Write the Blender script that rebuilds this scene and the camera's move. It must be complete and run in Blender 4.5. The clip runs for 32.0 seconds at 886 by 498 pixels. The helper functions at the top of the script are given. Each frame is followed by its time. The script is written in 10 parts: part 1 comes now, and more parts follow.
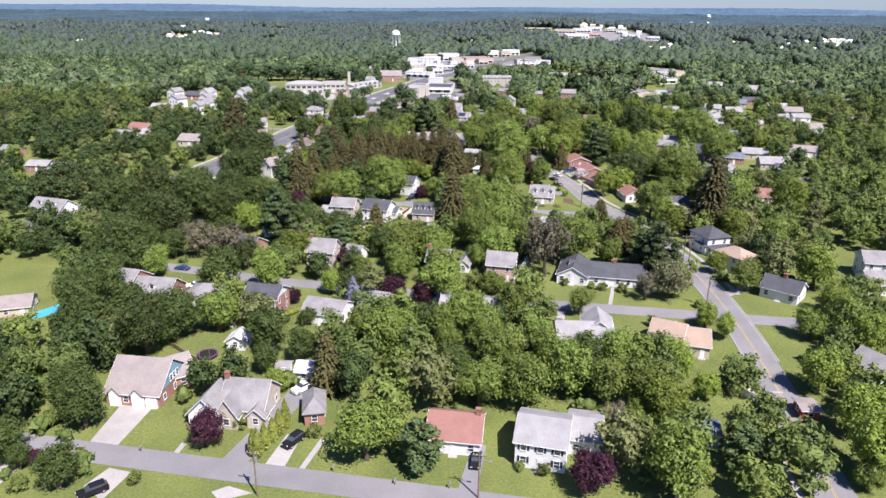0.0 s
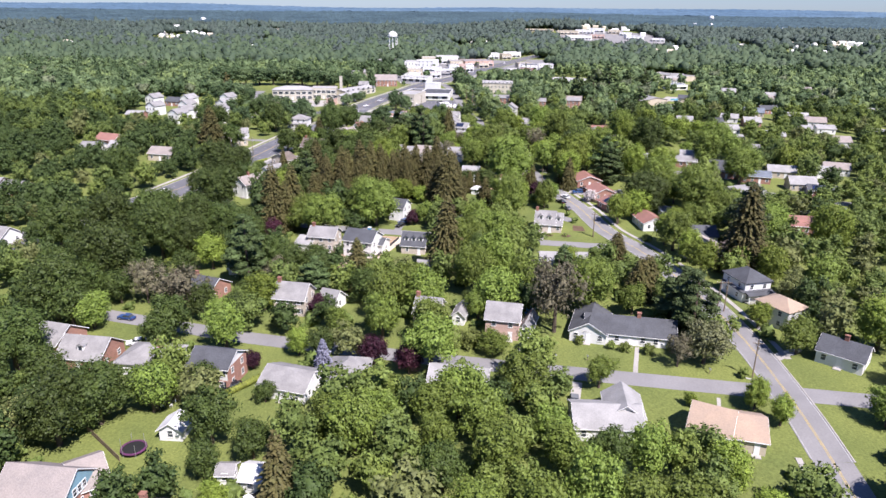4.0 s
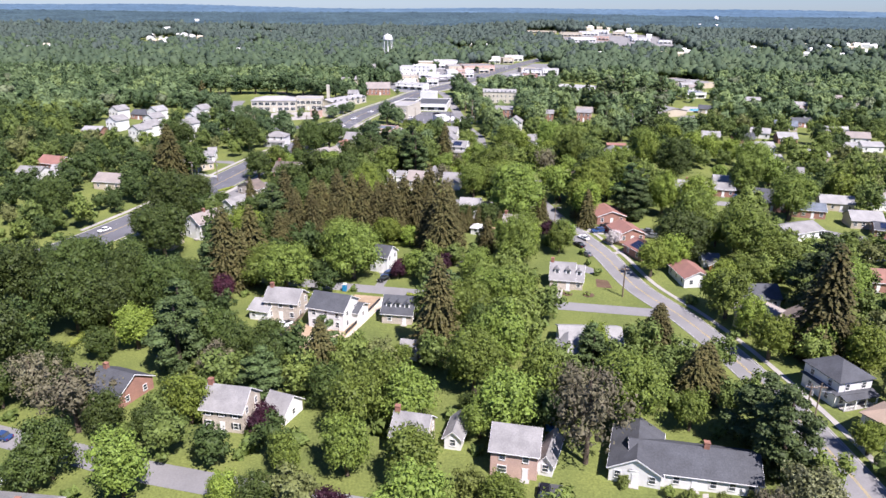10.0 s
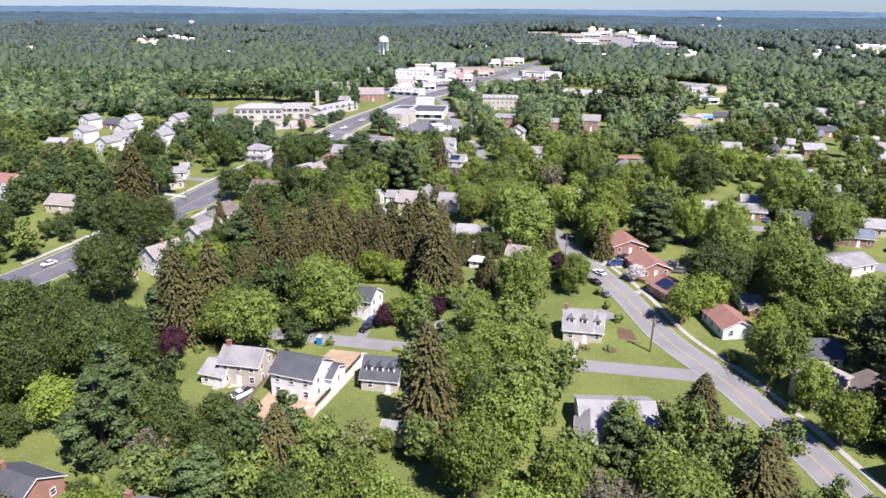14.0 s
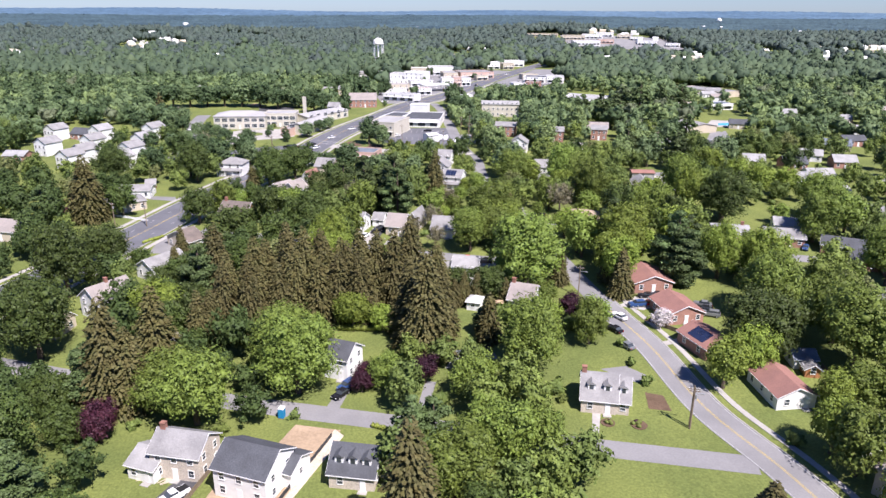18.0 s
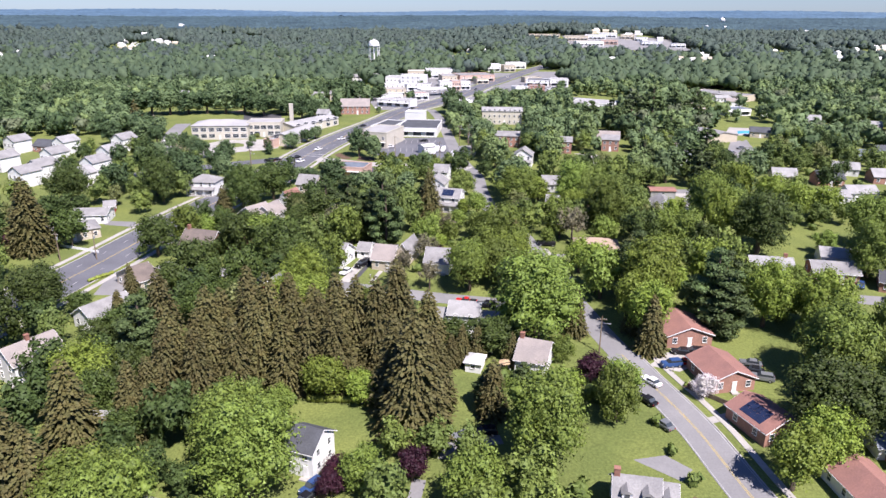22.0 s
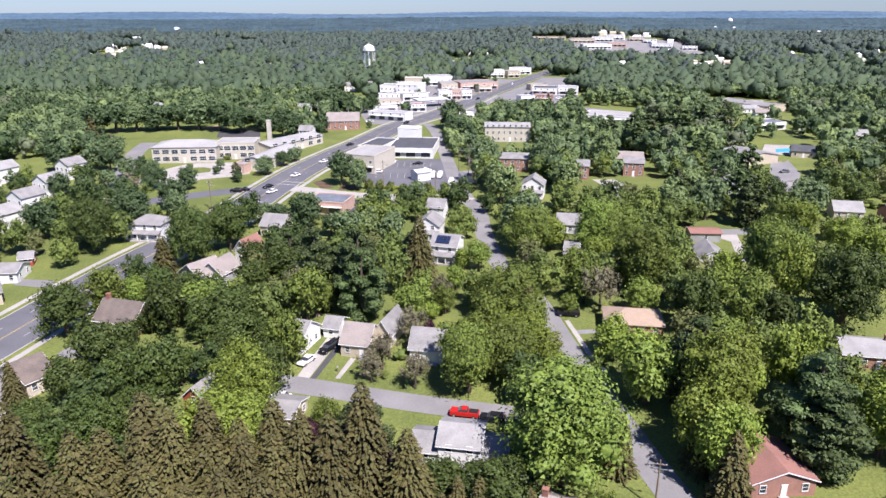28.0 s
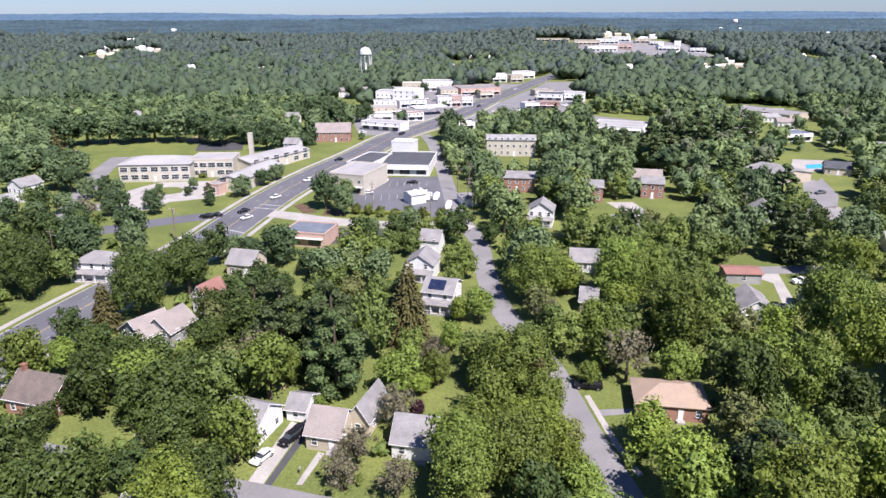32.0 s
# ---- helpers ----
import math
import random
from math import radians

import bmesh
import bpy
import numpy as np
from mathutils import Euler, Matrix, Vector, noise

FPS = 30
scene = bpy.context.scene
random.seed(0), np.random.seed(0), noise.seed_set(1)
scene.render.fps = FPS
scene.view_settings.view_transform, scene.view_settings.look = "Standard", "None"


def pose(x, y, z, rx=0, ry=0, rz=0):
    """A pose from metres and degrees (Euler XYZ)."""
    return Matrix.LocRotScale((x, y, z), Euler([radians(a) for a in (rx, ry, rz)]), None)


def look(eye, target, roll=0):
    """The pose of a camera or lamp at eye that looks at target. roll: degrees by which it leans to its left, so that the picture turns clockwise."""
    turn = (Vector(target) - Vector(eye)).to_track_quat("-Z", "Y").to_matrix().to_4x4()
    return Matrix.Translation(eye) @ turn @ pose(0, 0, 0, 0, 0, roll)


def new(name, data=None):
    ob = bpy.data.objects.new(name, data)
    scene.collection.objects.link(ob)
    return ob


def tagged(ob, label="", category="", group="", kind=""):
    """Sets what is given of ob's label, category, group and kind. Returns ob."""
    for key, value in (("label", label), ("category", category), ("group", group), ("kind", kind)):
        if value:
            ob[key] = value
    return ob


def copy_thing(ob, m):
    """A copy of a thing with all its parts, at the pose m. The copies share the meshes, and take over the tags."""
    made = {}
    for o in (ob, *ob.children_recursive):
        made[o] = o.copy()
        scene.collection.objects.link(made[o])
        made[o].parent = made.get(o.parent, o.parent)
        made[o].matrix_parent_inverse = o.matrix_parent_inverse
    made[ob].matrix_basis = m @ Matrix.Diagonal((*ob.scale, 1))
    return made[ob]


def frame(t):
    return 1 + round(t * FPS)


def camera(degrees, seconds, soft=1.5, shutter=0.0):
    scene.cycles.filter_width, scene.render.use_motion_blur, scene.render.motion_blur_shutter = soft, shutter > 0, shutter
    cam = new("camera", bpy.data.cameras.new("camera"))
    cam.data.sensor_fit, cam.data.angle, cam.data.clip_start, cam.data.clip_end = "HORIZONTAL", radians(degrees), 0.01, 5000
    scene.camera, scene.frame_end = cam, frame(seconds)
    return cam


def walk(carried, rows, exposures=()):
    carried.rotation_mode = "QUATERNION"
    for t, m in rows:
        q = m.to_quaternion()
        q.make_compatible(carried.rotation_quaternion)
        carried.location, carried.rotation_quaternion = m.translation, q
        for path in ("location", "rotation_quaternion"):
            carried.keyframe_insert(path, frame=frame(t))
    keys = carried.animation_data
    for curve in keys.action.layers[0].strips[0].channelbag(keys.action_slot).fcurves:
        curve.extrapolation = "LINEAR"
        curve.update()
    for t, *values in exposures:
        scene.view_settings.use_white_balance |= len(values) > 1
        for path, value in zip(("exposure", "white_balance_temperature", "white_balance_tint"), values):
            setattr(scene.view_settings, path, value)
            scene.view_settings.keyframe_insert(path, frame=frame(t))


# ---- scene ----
FOV = 66.0
cam = camera(FOV, 32.0)
PATH = [
    (0.0, look((0.004, 0.000, 72.000), (0.023, 188.304, 4.608), 0.429)),
    (2.0, look((0.984, 16.986, 72.375), (1.077, 205.289, 4.979), 0.537)),
    (4.0, look((1.964, 33.972, 72.749), (2.130, 222.273, 5.350), 0.645)),
    (6.0, look((2.538, 50.513, 72.989), (2.750, 238.836, 5.650), 0.627)),
    (8.0, look((3.112, 67.055, 73.228), (3.370, 255.399, 5.950), 0.608)),
    (10.0, look((3.937, 84.077, 73.416), (4.077, 272.432, 6.167), 0.541)),
    (12.0, look((4.761, 101.099, 73.604), (4.785, 289.464, 6.383), 0.474)),
    (14.0, look((5.469, 116.890, 73.014), (5.721, 305.349, 6.058), 0.443)),
    (16.0, look((6.177, 132.682, 72.424), (6.658, 321.234, 5.733), 0.412)),
    (18.0, look((7.111, 148.803, 72.041), (7.659, 337.405, 5.489), 0.350)),
    (20.0, look((8.045, 164.925, 71.658), (8.661, 353.575, 5.244), 0.287)),
    (22.0, look((8.701, 181.439, 71.618), (9.109, 370.077, 5.167), 0.187)),
    (24.0, look((9.358, 197.953, 71.579), (9.557, 386.578, 5.089), 0.087)),
    (26.0, look((10.375, 214.485, 71.972), (10.231, 403.182, 5.687), -0.014)),
    (28.0, look((11.392, 231.017, 72.365), (10.905, 419.785, 6.285), -0.116)),
    (30.0, look((12.296, 247.141, 72.800), (11.560, 435.932, 6.787), -0.135)),
    (32.0, look((13.201, 263.266, 73.234), (12.215, 452.078, 7.290), -0.154)),
]
walk(cam, PATH, [(0.0, 0.90, 6280.0, 20.5), (6.0, 0.99, 6280.0, 20.5), (17.0, 0.99, 6280.0, 20.5), (24.0, 0.96, 6280.0, 20.5), (32.0, 0.88, 6280.0, 20.5)])

# ---- light ----
SUN_ELEV, SUN_TURN = 54.0, 145.0
world = bpy.data.worlds.new("sky")
scene.world = world
world.use_nodes = True
wn = world.node_tree.nodes
sky = wn.new("ShaderNodeTexSky")
sky.sky_type = "NISHITA"
sky.sun_disc = False
sky.sun_elevation, sky.sun_rotation = radians(SUN_ELEV), radians(SUN_TURN)
sky.altitude, sky.air_density, sky.dust_density, sky.ozone_density = 100, 1.0, 0.15, 3.0
wn["Background"].inputs["Strength"].default_value = 0.051
tone = wn.new("ShaderNodeMix")
tone.data_type, tone.blend_type = "RGBA", "MULTIPLY"
tone.inputs["Factor"].default_value, tone.inputs["B"].default_value = 1.0, (0.66, 0.87, 1.30, 1)
world.node_tree.links.new(sky.outputs[0], tone.inputs["A"])
world.node_tree.links.new(tone.outputs["Result"], wn["Background"].inputs["Color"])
sun = new("sun", bpy.data.lights.new("sun", "SUN"))
sun.data.energy, sun.data.angle, sun.data.color = 5.0, radians(0.6), (1.0, 0.953, 0.895)
sd = Vector((math.sin(radians(SUN_TURN)) * math.cos(radians(SUN_ELEV)), math.cos(radians(SUN_TURN)) * math.cos(radians(SUN_ELEV)), math.sin(radians(SUN_ELEV))))
sun.matrix_world = look(sd * 300, (0, 0, 0))


# ---- materials ----
def material(name, base, rough=0.85, other=None, scale=1.0, grain=0.0, bump=0.0, metal=0.0, per_object=0.0, per_island=0.0, leafy=0.0, coarse=None):
    """A surface of two colours mixed by noise at two scales, with grain, relief and variation from piece to piece."""
    m = bpy.data.materials.new(name)
    m.use_nodes = True
    n, l = m.node_tree.nodes, m.node_tree.links
    b = n["Principled BSDF"]
    b.inputs["Roughness"].default_value, b.inputs["Metallic"].default_value = rough, metal
    b.inputs["Specular IOR Level"].default_value = 0.25
    geo = n.new("ShaderNodeNewGeometry")
    mix = n.new("ShaderNodeMix")
    mix.data_type = "RGBA"
    mix.inputs["A"].default_value = (*base, 1)
    mix.inputs["B"].default_value = (*(other or [c * 0.7 for c in base]), 1)
    big = n.new("ShaderNodeTexNoise")
    big.inputs["Scale"].default_value, big.inputs["Detail"].default_value = coarse or scale * 0.22, 4
    l.new(geo.outputs["Position"], big.inputs["Vector"])
    ramp = n.new("ShaderNodeMapRange")
    ramp.inputs["From Min"].default_value, ramp.inputs["From Max"].default_value = 0.34, 0.66
    l.new(big.outputs["Fac"], ramp.inputs["Value"])
    l.new(ramp.outputs["Result"], mix.inputs["Factor"])
    small = n.new("ShaderNodeTexNoise")
    small.inputs["Scale"].default_value, small.inputs["Detail"].default_value = scale * 2.4, 3
    l.new(geo.outputs["Position"], small.inputs["Vector"])
    value = n.new("ShaderNodeMapRange")
    value.inputs["From Min"].default_value, value.inputs["From Max"].default_value = 0.25, 0.75
    value.inputs["To Min"].default_value, value.inputs["To Max"].default_value = 1 - grain, 1 + grain
    l.new(small.outputs["Fac"], value.inputs["Value"])
    last = value.outputs["Result"]

    def vary(source, amount, last):
        r = n.new("ShaderNodeMapRange")
        r.inputs["To Min"].default_value, r.inputs["To Max"].default_value = 1 - amount, 1 + amount
        l.new(source, r.inputs["Value"])
        mul = n.new("ShaderNodeMath")
        mul.operation = "MULTIPLY"
        l.new(r.outputs["Result"], mul.inputs[0]), l.new(last, mul.inputs[1])
        return mul.outputs[0]

    if per_island:
        last = vary(geo.outputs["Random Per Island"], per_island, last)
    hsv = n.new("ShaderNodeHueSaturation")
    l.new(mix.outputs["Result"], hsv.inputs["Color"])
    if per_object:
        info = n.new("ShaderNodeObjectInfo")
        last = vary(info.outputs["Random"], per_object, last)
        hue = n.new("ShaderNodeMapRange")
        hue.inputs["To Min"].default_value, hue.inputs["To Max"].default_value = 0.5 - per_object * 0.02, 0.5 + per_object * 0.03
        l.new(info.outputs["Random"], hue.inputs["Value"]), l.new(hue.outputs["Result"], hsv.inputs["Hue"])
    l.new(last, hsv.inputs["Value"])
    l.new(hsv.outputs["Color"], b.inputs["Base Color"])
    if bump:
        bn = n.new("ShaderNodeBump")
        bn.inputs["Strength"].default_value, bn.inputs["Distance"].default_value = bump, 0.3 / scale
        l.new(small.outputs["Fac"], bn.inputs["Height"]), l.new(bn.outputs["Normal"], b.inputs["Normal"])
    if leafy:
        tr = n.new("ShaderNodeBsdfTranslucent")
        l.new(hsv.outputs["Color"], tr.inputs["Color"])
        ms = n.new("ShaderNodeMixShader")
        ms.inputs[0].default_value = leafy
        l.new(b.outputs[0], ms.inputs[1]), l.new(tr.outputs[0], ms.inputs[2])
        l.new(ms.outputs[0], n["Material Output"].inputs["Surface"])
    return m


GRASS = material("lawn_grass", (0.152, 0.177, 0.047), 0.95, (0.105, 0.132, 0.036), 0.9, 0.28, 0.4, coarse=0.07)
ASPHALT = material("asphalt", (0.221, 0.216, 0.216), 0.95, (0.178, 0.175, 0.176), 1.2, 0.10, coarse=0.12)
TOWN_ASPHALT = material("worn_dark_asphalt", (0.131, 0.133, 0.148), 0.95, (0.105, 0.106, 0.119), 1.2, 0.12, coarse=0.1)
DARK_ASPHALT = material("fresh_asphalt", (0.075, 0.075, 0.08), 0.95, (0.055, 0.055, 0.06), 1.2, 0.1)
CONCRETE = material("concrete", (0.37, 0.352, 0.325), 0.9, (0.305, 0.29, 0.27), 1.0, 0.1)
YELLOW_PAINT = material("yellow_road_paint", (0.42, 0.32, 0.12), 0.8, (0.33, 0.27, 0.13), 2.0, 0.2)
WHITE_PAINT = material("white_road_paint", (0.42, 0.42, 0.41), 0.8, (0.30, 0.30, 0.295), 2.0, 0.2)
DIRT = material("bare_earth", (0.37, 0.275, 0.185), 0.95, (0.30, 0.22, 0.145), 0.8, 0.15, 0.3)
MULCH = material("mulch", (0.13, 0.085, 0.055), 0.95, None, 2.0, 0.25)
GRAVEL = material("pale_gravel", (0.55, 0.48, 0.38), 0.95, (0.42, 0.36, 0.28), 1.2, 0.25)
WALLS = {
    "white": material("white_siding", (0.696, 0.696, 0.677), 0.6, (0.620, 0.620, 0.602), 0.8, 0.05),
    "brick": material("red_brick", (0.34, 0.185, 0.14), 0.9, (0.28, 0.155, 0.12), 3.0, 0.25),
    "pinkbrick": material("pale_pink_brick", (0.50, 0.35, 0.29), 0.9, (0.44, 0.31, 0.26), 3.0, 0.2),
    "stone": material("pale_fieldstone", (0.52, 0.46, 0.385), 0.9, (0.42, 0.37, 0.31), 2.4, 0.35, 0.4),
    "palebrick": material("pale_school_brick", (0.500, 0.465, 0.390), 0.85, (0.446, 0.418, 0.346), 1.2, 0.1),
    "tanwall": material("beige_siding", (0.50, 0.44, 0.34), 0.7, (0.42, 0.37, 0.29), 0.8, 0.07),
    "graywall": material("gray_shingle_wall", (0.34, 0.34, 0.33), 0.8, None, 1.0, 0.12),
    "gray": material("gray_paint", (0.40, 0.41, 0.42), 0.7, None, 1.0, 0.08),
    "redpaint": material("red_paint", (0.34, 0.08, 0.06), 0.6, None, 1.0, 0.1),
    "orangewood": material("cedar_boards", (0.40, 0.18, 0.08), 0.8, None, 2.0, 0.2),
}
ROOFS = {
    "gray": material("gray_shingles", (0.262, 0.256, 0.25), 0.9, (0.195, 0.19, 0.188), 1.6, 0.16, 0.3),
    "lightgray": material("light_gray_shingles", (0.31, 0.305, 0.30), 0.9, (0.245, 0.242, 0.238), 1.6, 0.12, 0.3),
    "dark": material("charcoal_shingles", (0.085, 0.09, 0.10), 0.9, (0.065, 0.068, 0.075), 1.6, 0.2, 0.3),
    "tan": material("weathered_tan_shingles", (0.285, 0.25, 0.228), 0.9, (0.235, 0.21, 0.195), 1.6, 0.15, 0.3),
    "brown": material("brown_shingles", (0.17, 0.14, 0.12), 0.9, (0.12, 0.10, 0.09), 1.6, 0.18, 0.3),
    "redroof": material("red_shingles", (0.28, 0.145, 0.118), 0.9, (0.235, 0.125, 0.105), 1.6, 0.12, 0.3),
    "orange": material("terracotta_shingles", (0.36, 0.27, 0.20), 0.9, (0.31, 0.24, 0.185), 1.6, 0.12, 0.3),
    "bluegray": material("blue_gray_shingles", (0.16, 0.185, 0.22), 0.9, None, 1.6, 0.15, 0.3),
    "pale": material("pale_flat_roofing", (0.345, 0.338, 0.332), 0.85, (0.285, 0.28, 0.275), 0.5, 0.10),
    "white": material("white_roofing", (0.58, 0.58, 0.57), 0.8, (0.48, 0.48, 0.475), 1.0, 0.08),
}
TRIM = material("white_trim", (0.744, 0.744, 0.735), 0.5, (0.670, 0.670, 0.660), 1.0, 0.03)
CHIMNEY = material("chimney_brick", (0.30, 0.15, 0.11), 0.9, None, 4.0, 0.25)
WOOD = material("weathered_wood", (0.22, 0.17, 0.12), 0.85, None, 3.0, 0.2)
BARK = material("bark", (0.11, 0.085, 0.065), 0.95, None, 3.0, 0.3, 0.5)
METAL = material("galvanised_metal", (0.5, 0.51, 0.52), 0.45, None, 2.0, 0.08, metal=0.6)
SOLAR = material("solar_cells", (0.015, 0.022, 0.05), 0.25, (0.02, 0.03, 0.07), 3.0, 0.1)
GLASS = material("window_glass", (0.035, 0.042, 0.05), 0.08, (0.06, 0.07, 0.08), 1.0, 0.0)
GLASS.node_tree.nodes["Principled BSDF"].inputs["Specular IOR Level"].default_value = 0.5
POOL = material("pool_water", (0.06, 0.35, 0.50), 0.1, (0.08, 0.42, 0.55), 2.0, 0.05, 0.2)
RUBBER = material("black_rubber", (0.02, 0.02, 0.02), 0.8)
CLAY = material("infield_clay", (0.45, 0.32, 0.20), 0.95, None, 0.6, 0.1)
LEAF = {
    "m": material("broad_leaves", (0.156, 0.208, 0.036), 0.6, (0.121, 0.168, 0.033), 3.2, 0.32, per_object=0.30, per_island=0.24, leafy=0.16),
    "d": material("dark_broad_leaves", (0.069, 0.097, 0.020), 0.6, (0.050, 0.076, 0.019), 3.2, 0.32, per_object=0.22, per_island=0.24, leafy=0.14),
    "y": material("yellow_green_leaves", (0.193, 0.247, 0.038), 0.6, (0.157, 0.213, 0.036), 3.2, 0.32, per_object=0.25, per_island=0.27, leafy=0.22),
    "r": material("copper_leaves", (0.057, 0.017, 0.028), 0.55, (0.036, 0.011, 0.022), 3.2, 0.32, per_object=0.3, per_island=0.24, leafy=0.12),
    "w": material("thin_gray_green_leaves", (0.176, 0.167, 0.094), 0.7, (0.158, 0.142, 0.094), 3.2, 0.32, per_object=0.3, per_island=0.27, leafy=0.2),
    "f": material("pale_flowering_leaves", (0.178, 0.188, 0.098), 0.6, (0.115, 0.123, 0.046), 3.2, 0.32, per_island=0.6, leafy=0.2),
    "F": material("white_blossom", (0.721, 0.646, 0.682), 0.7, (0.515, 0.494, 0.440), 1.0, 0.2, per_island=0.2, leafy=0.2),
    "p": material("pine_needles", (0.076, 0.109, 0.036), 0.65, (0.063, 0.092, 0.031), 3.2, 0.32, per_object=0.3, per_island=0.3, leafy=0.08),
    "c": material("spruce_needles", (0.084, 0.082, 0.028), 0.7, (0.084, 0.071, 0.024), 3.2, 0.32, per_object=0.15, per_island=0.27, leafy=0.06),
    "k": material("arborvitae_leaves", (0.198, 0.226, 0.041), 0.65, (0.148, 0.183, 0.036), 0.8, 0.2, per_object=0.15, per_island=0.3, leafy=0.1),
    "b": material("blue_spruce_needles", (0.218, 0.221, 0.287), 0.7, None, 0.8, 0.2, per_island=0.3, leafy=0.06),
    "s": material("shrub_leaves", (0.143, 0.175, 0.041), 0.65, None, 0.8, 0.25, per_object=0.35, per_island=0.27, leafy=0.12),
}
WOODS = {
    "mid": material("woodland_leaves", (0.131, 0.176, 0.042), 0.65, (0.097, 0.139, 0.035), 2.6, 0.32, 0.3, per_island=0.22, leafy=0.15, coarse=0.3),
    "dark": material("dark_woodland_leaves", (0.061, 0.093, 0.024), 0.65, (0.045, 0.074, 0.021), 2.6, 0.32, 0.3, per_island=0.22, leafy=0.15, coarse=0.3),
    "light": material("light_woodland_leaves", (0.168, 0.217, 0.045), 0.65, (0.128, 0.175, 0.041), 2.6, 0.32, 0.3, per_island=0.27, leafy=0.15, coarse=0.3),
    "gray": material("gray_green_woodland_leaves", (0.161, 0.180, 0.062), 0.65, (0.125, 0.144, 0.049), 2.6, 0.32, 0.3, per_island=0.27, leafy=0.15, coarse=0.3),
}
# The woodland tones again, with blue added to paint in the haze of distance.
HAZED_TOWN_WOODS = {
    "mid": material("hazed_woodland_leaves", (0.132, 0.188, 0.077), 0.65, (0.105, 0.155, 0.068), 2.6, 0.32, 0.3, per_island=0.22, leafy=0.15, coarse=0.3),
    "dark": material("hazed_dark_woodland_leaves", (0.068, 0.107, 0.041), 0.65, (0.055, 0.091, 0.037), 2.6, 0.32, 0.3, per_island=0.22, leafy=0.15, coarse=0.3),
    "light": material("hazed_light_woodland_leaves", (0.173, 0.233, 0.083), 0.65, (0.139, 0.194, 0.073), 2.6, 0.32, 0.3, per_island=0.27, leafy=0.15, coarse=0.3),
    "gray": material("hazed_gray_green_woodland_leaves", (0.146, 0.172, 0.093), 0.65, (0.118, 0.146, 0.079), 2.6, 0.32, 0.3, per_island=0.27, leafy=0.15, coarse=0.3),
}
# Distance haze is painted into these leaf colours: grayer, bluer, less contrast.
HAZED_FAR_LEAVES = {
    "mid": material("hazed_far_leaves", (0.064, 0.095, 0.048), 0.75, (0.053, 0.081, 0.044), 1.0, 0.14, 0.2, per_island=0.10, coarse=0.015),
    "dark": material("hazed_far_dark_leaves", (0.051, 0.080, 0.043), 0.75, (0.047, 0.072, 0.041), 1.0, 0.14, 0.2, per_island=0.10, coarse=0.015),
    "light": material("hazed_far_light_leaves", (0.068, 0.097, 0.048), 0.75, (0.058, 0.087, 0.046), 1.0, 0.14, 0.2, per_island=0.10, coarse=0.015),
    "gray": material("hazed_far_gray_green_leaves", (0.062, 0.087, 0.051), 0.75, (0.052, 0.078, 0.046), 1.0, 0.14, 0.2, per_island=0.10, coarse=0.015),
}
# Farther crowns carry more haze blue in their base colours.
HAZED_BEYOND = {
    "mid": material("hazed_farther_leaves", (0.057, 0.081, 0.063), 0.75, (0.051, 0.073, 0.060), 0.6, 0.14, 0.2, per_island=0.10, coarse=0.01),
    "dark": material("hazed_farther_dark_leaves", (0.053, 0.072, 0.060), 0.75, (0.049, 0.069, 0.058), 0.6, 0.14, 0.2, per_island=0.10, coarse=0.01),
    "light": material("hazed_farther_light_leaves", (0.061, 0.084, 0.064), 0.75, (0.055, 0.077, 0.063), 0.6, 0.14, 0.2, per_island=0.10, coarse=0.01),
    "gray": material("hazed_farther_gray_green_leaves", (0.059, 0.081, 0.064), 0.75, (0.052, 0.072, 0.062), 0.6, 0.14, 0.2, per_island=0.10, coarse=0.01),
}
# The blue of both surfaces stands for air haze, mixed into the base colour.
HAZED_FAR_WOODS = material("haze_tinted_canopy", (0.059, 0.097, 0.108), 0.8, (0.033, 0.059, 0.072), 0.05, 0.50, 1.0, coarse=0.008)
HAZED_BACKDROP = material("haze_tinted_hills", (0.092, 0.152, 0.209), 0.9, (0.060, 0.110, 0.162), 0.012, 0.30, 0.6, coarse=0.0016)


# ---- building helpers ----
ROW_STEP = 11.0
LEVELS = [(-400, -2.8), (120, -2.8), (190, -3.2), (245, -4.0), (285, -3.4), (325, -1.4), (365, 1.3), (420, 2.8), (500, 4.6), (650, 7.0), (2000, 7.0)]
GROUND_ROWS = np.arange(-160, 800, ROW_STEP)
long_line = np.arange(-400, 1100, 1.0)
bell = np.exp(-0.5 * (np.arange(-60, 61) / 16.0) ** 2)
GROUND_LEVEL = np.interp(GROUND_ROWS, long_line, np.convolve(np.pad(np.interp(long_line, *zip(*LEVELS)), 60, "edge"), bell / bell.sum(), "valid"))
GROUND_LEVEL[GROUND_ROWS > 700] = 7.0
GROUND_TILT = np.interp(GROUND_ROWS, (-400, 110, 170, 300, 350, 2000), (0, 0, 1, 1, 0, 0))


CLEARINGS = [(-543, 1055), (-517, 1045), (-500, 1316), (-495, 1364), (-495, 1416), (-979, 1916), (-912, 1760), (-637, 1684), (-353, 1834), (-329, 1867), (-302, 1974), (-291, 2014), (-250, 2057), (-189, 2064), (-55, 2001), (783, 2220), (476, 1175), (867, 1883), (701, 1298), (-425, 1657), (-733, 2224), (46, 1172)]

CLEAR_CELLS = {(int(a // 150) + i, int(b // 150) + j): (a, b) for a, b in CLEARINGS for i in (-1, 0, 1) for j in (-1, 0, 1)}


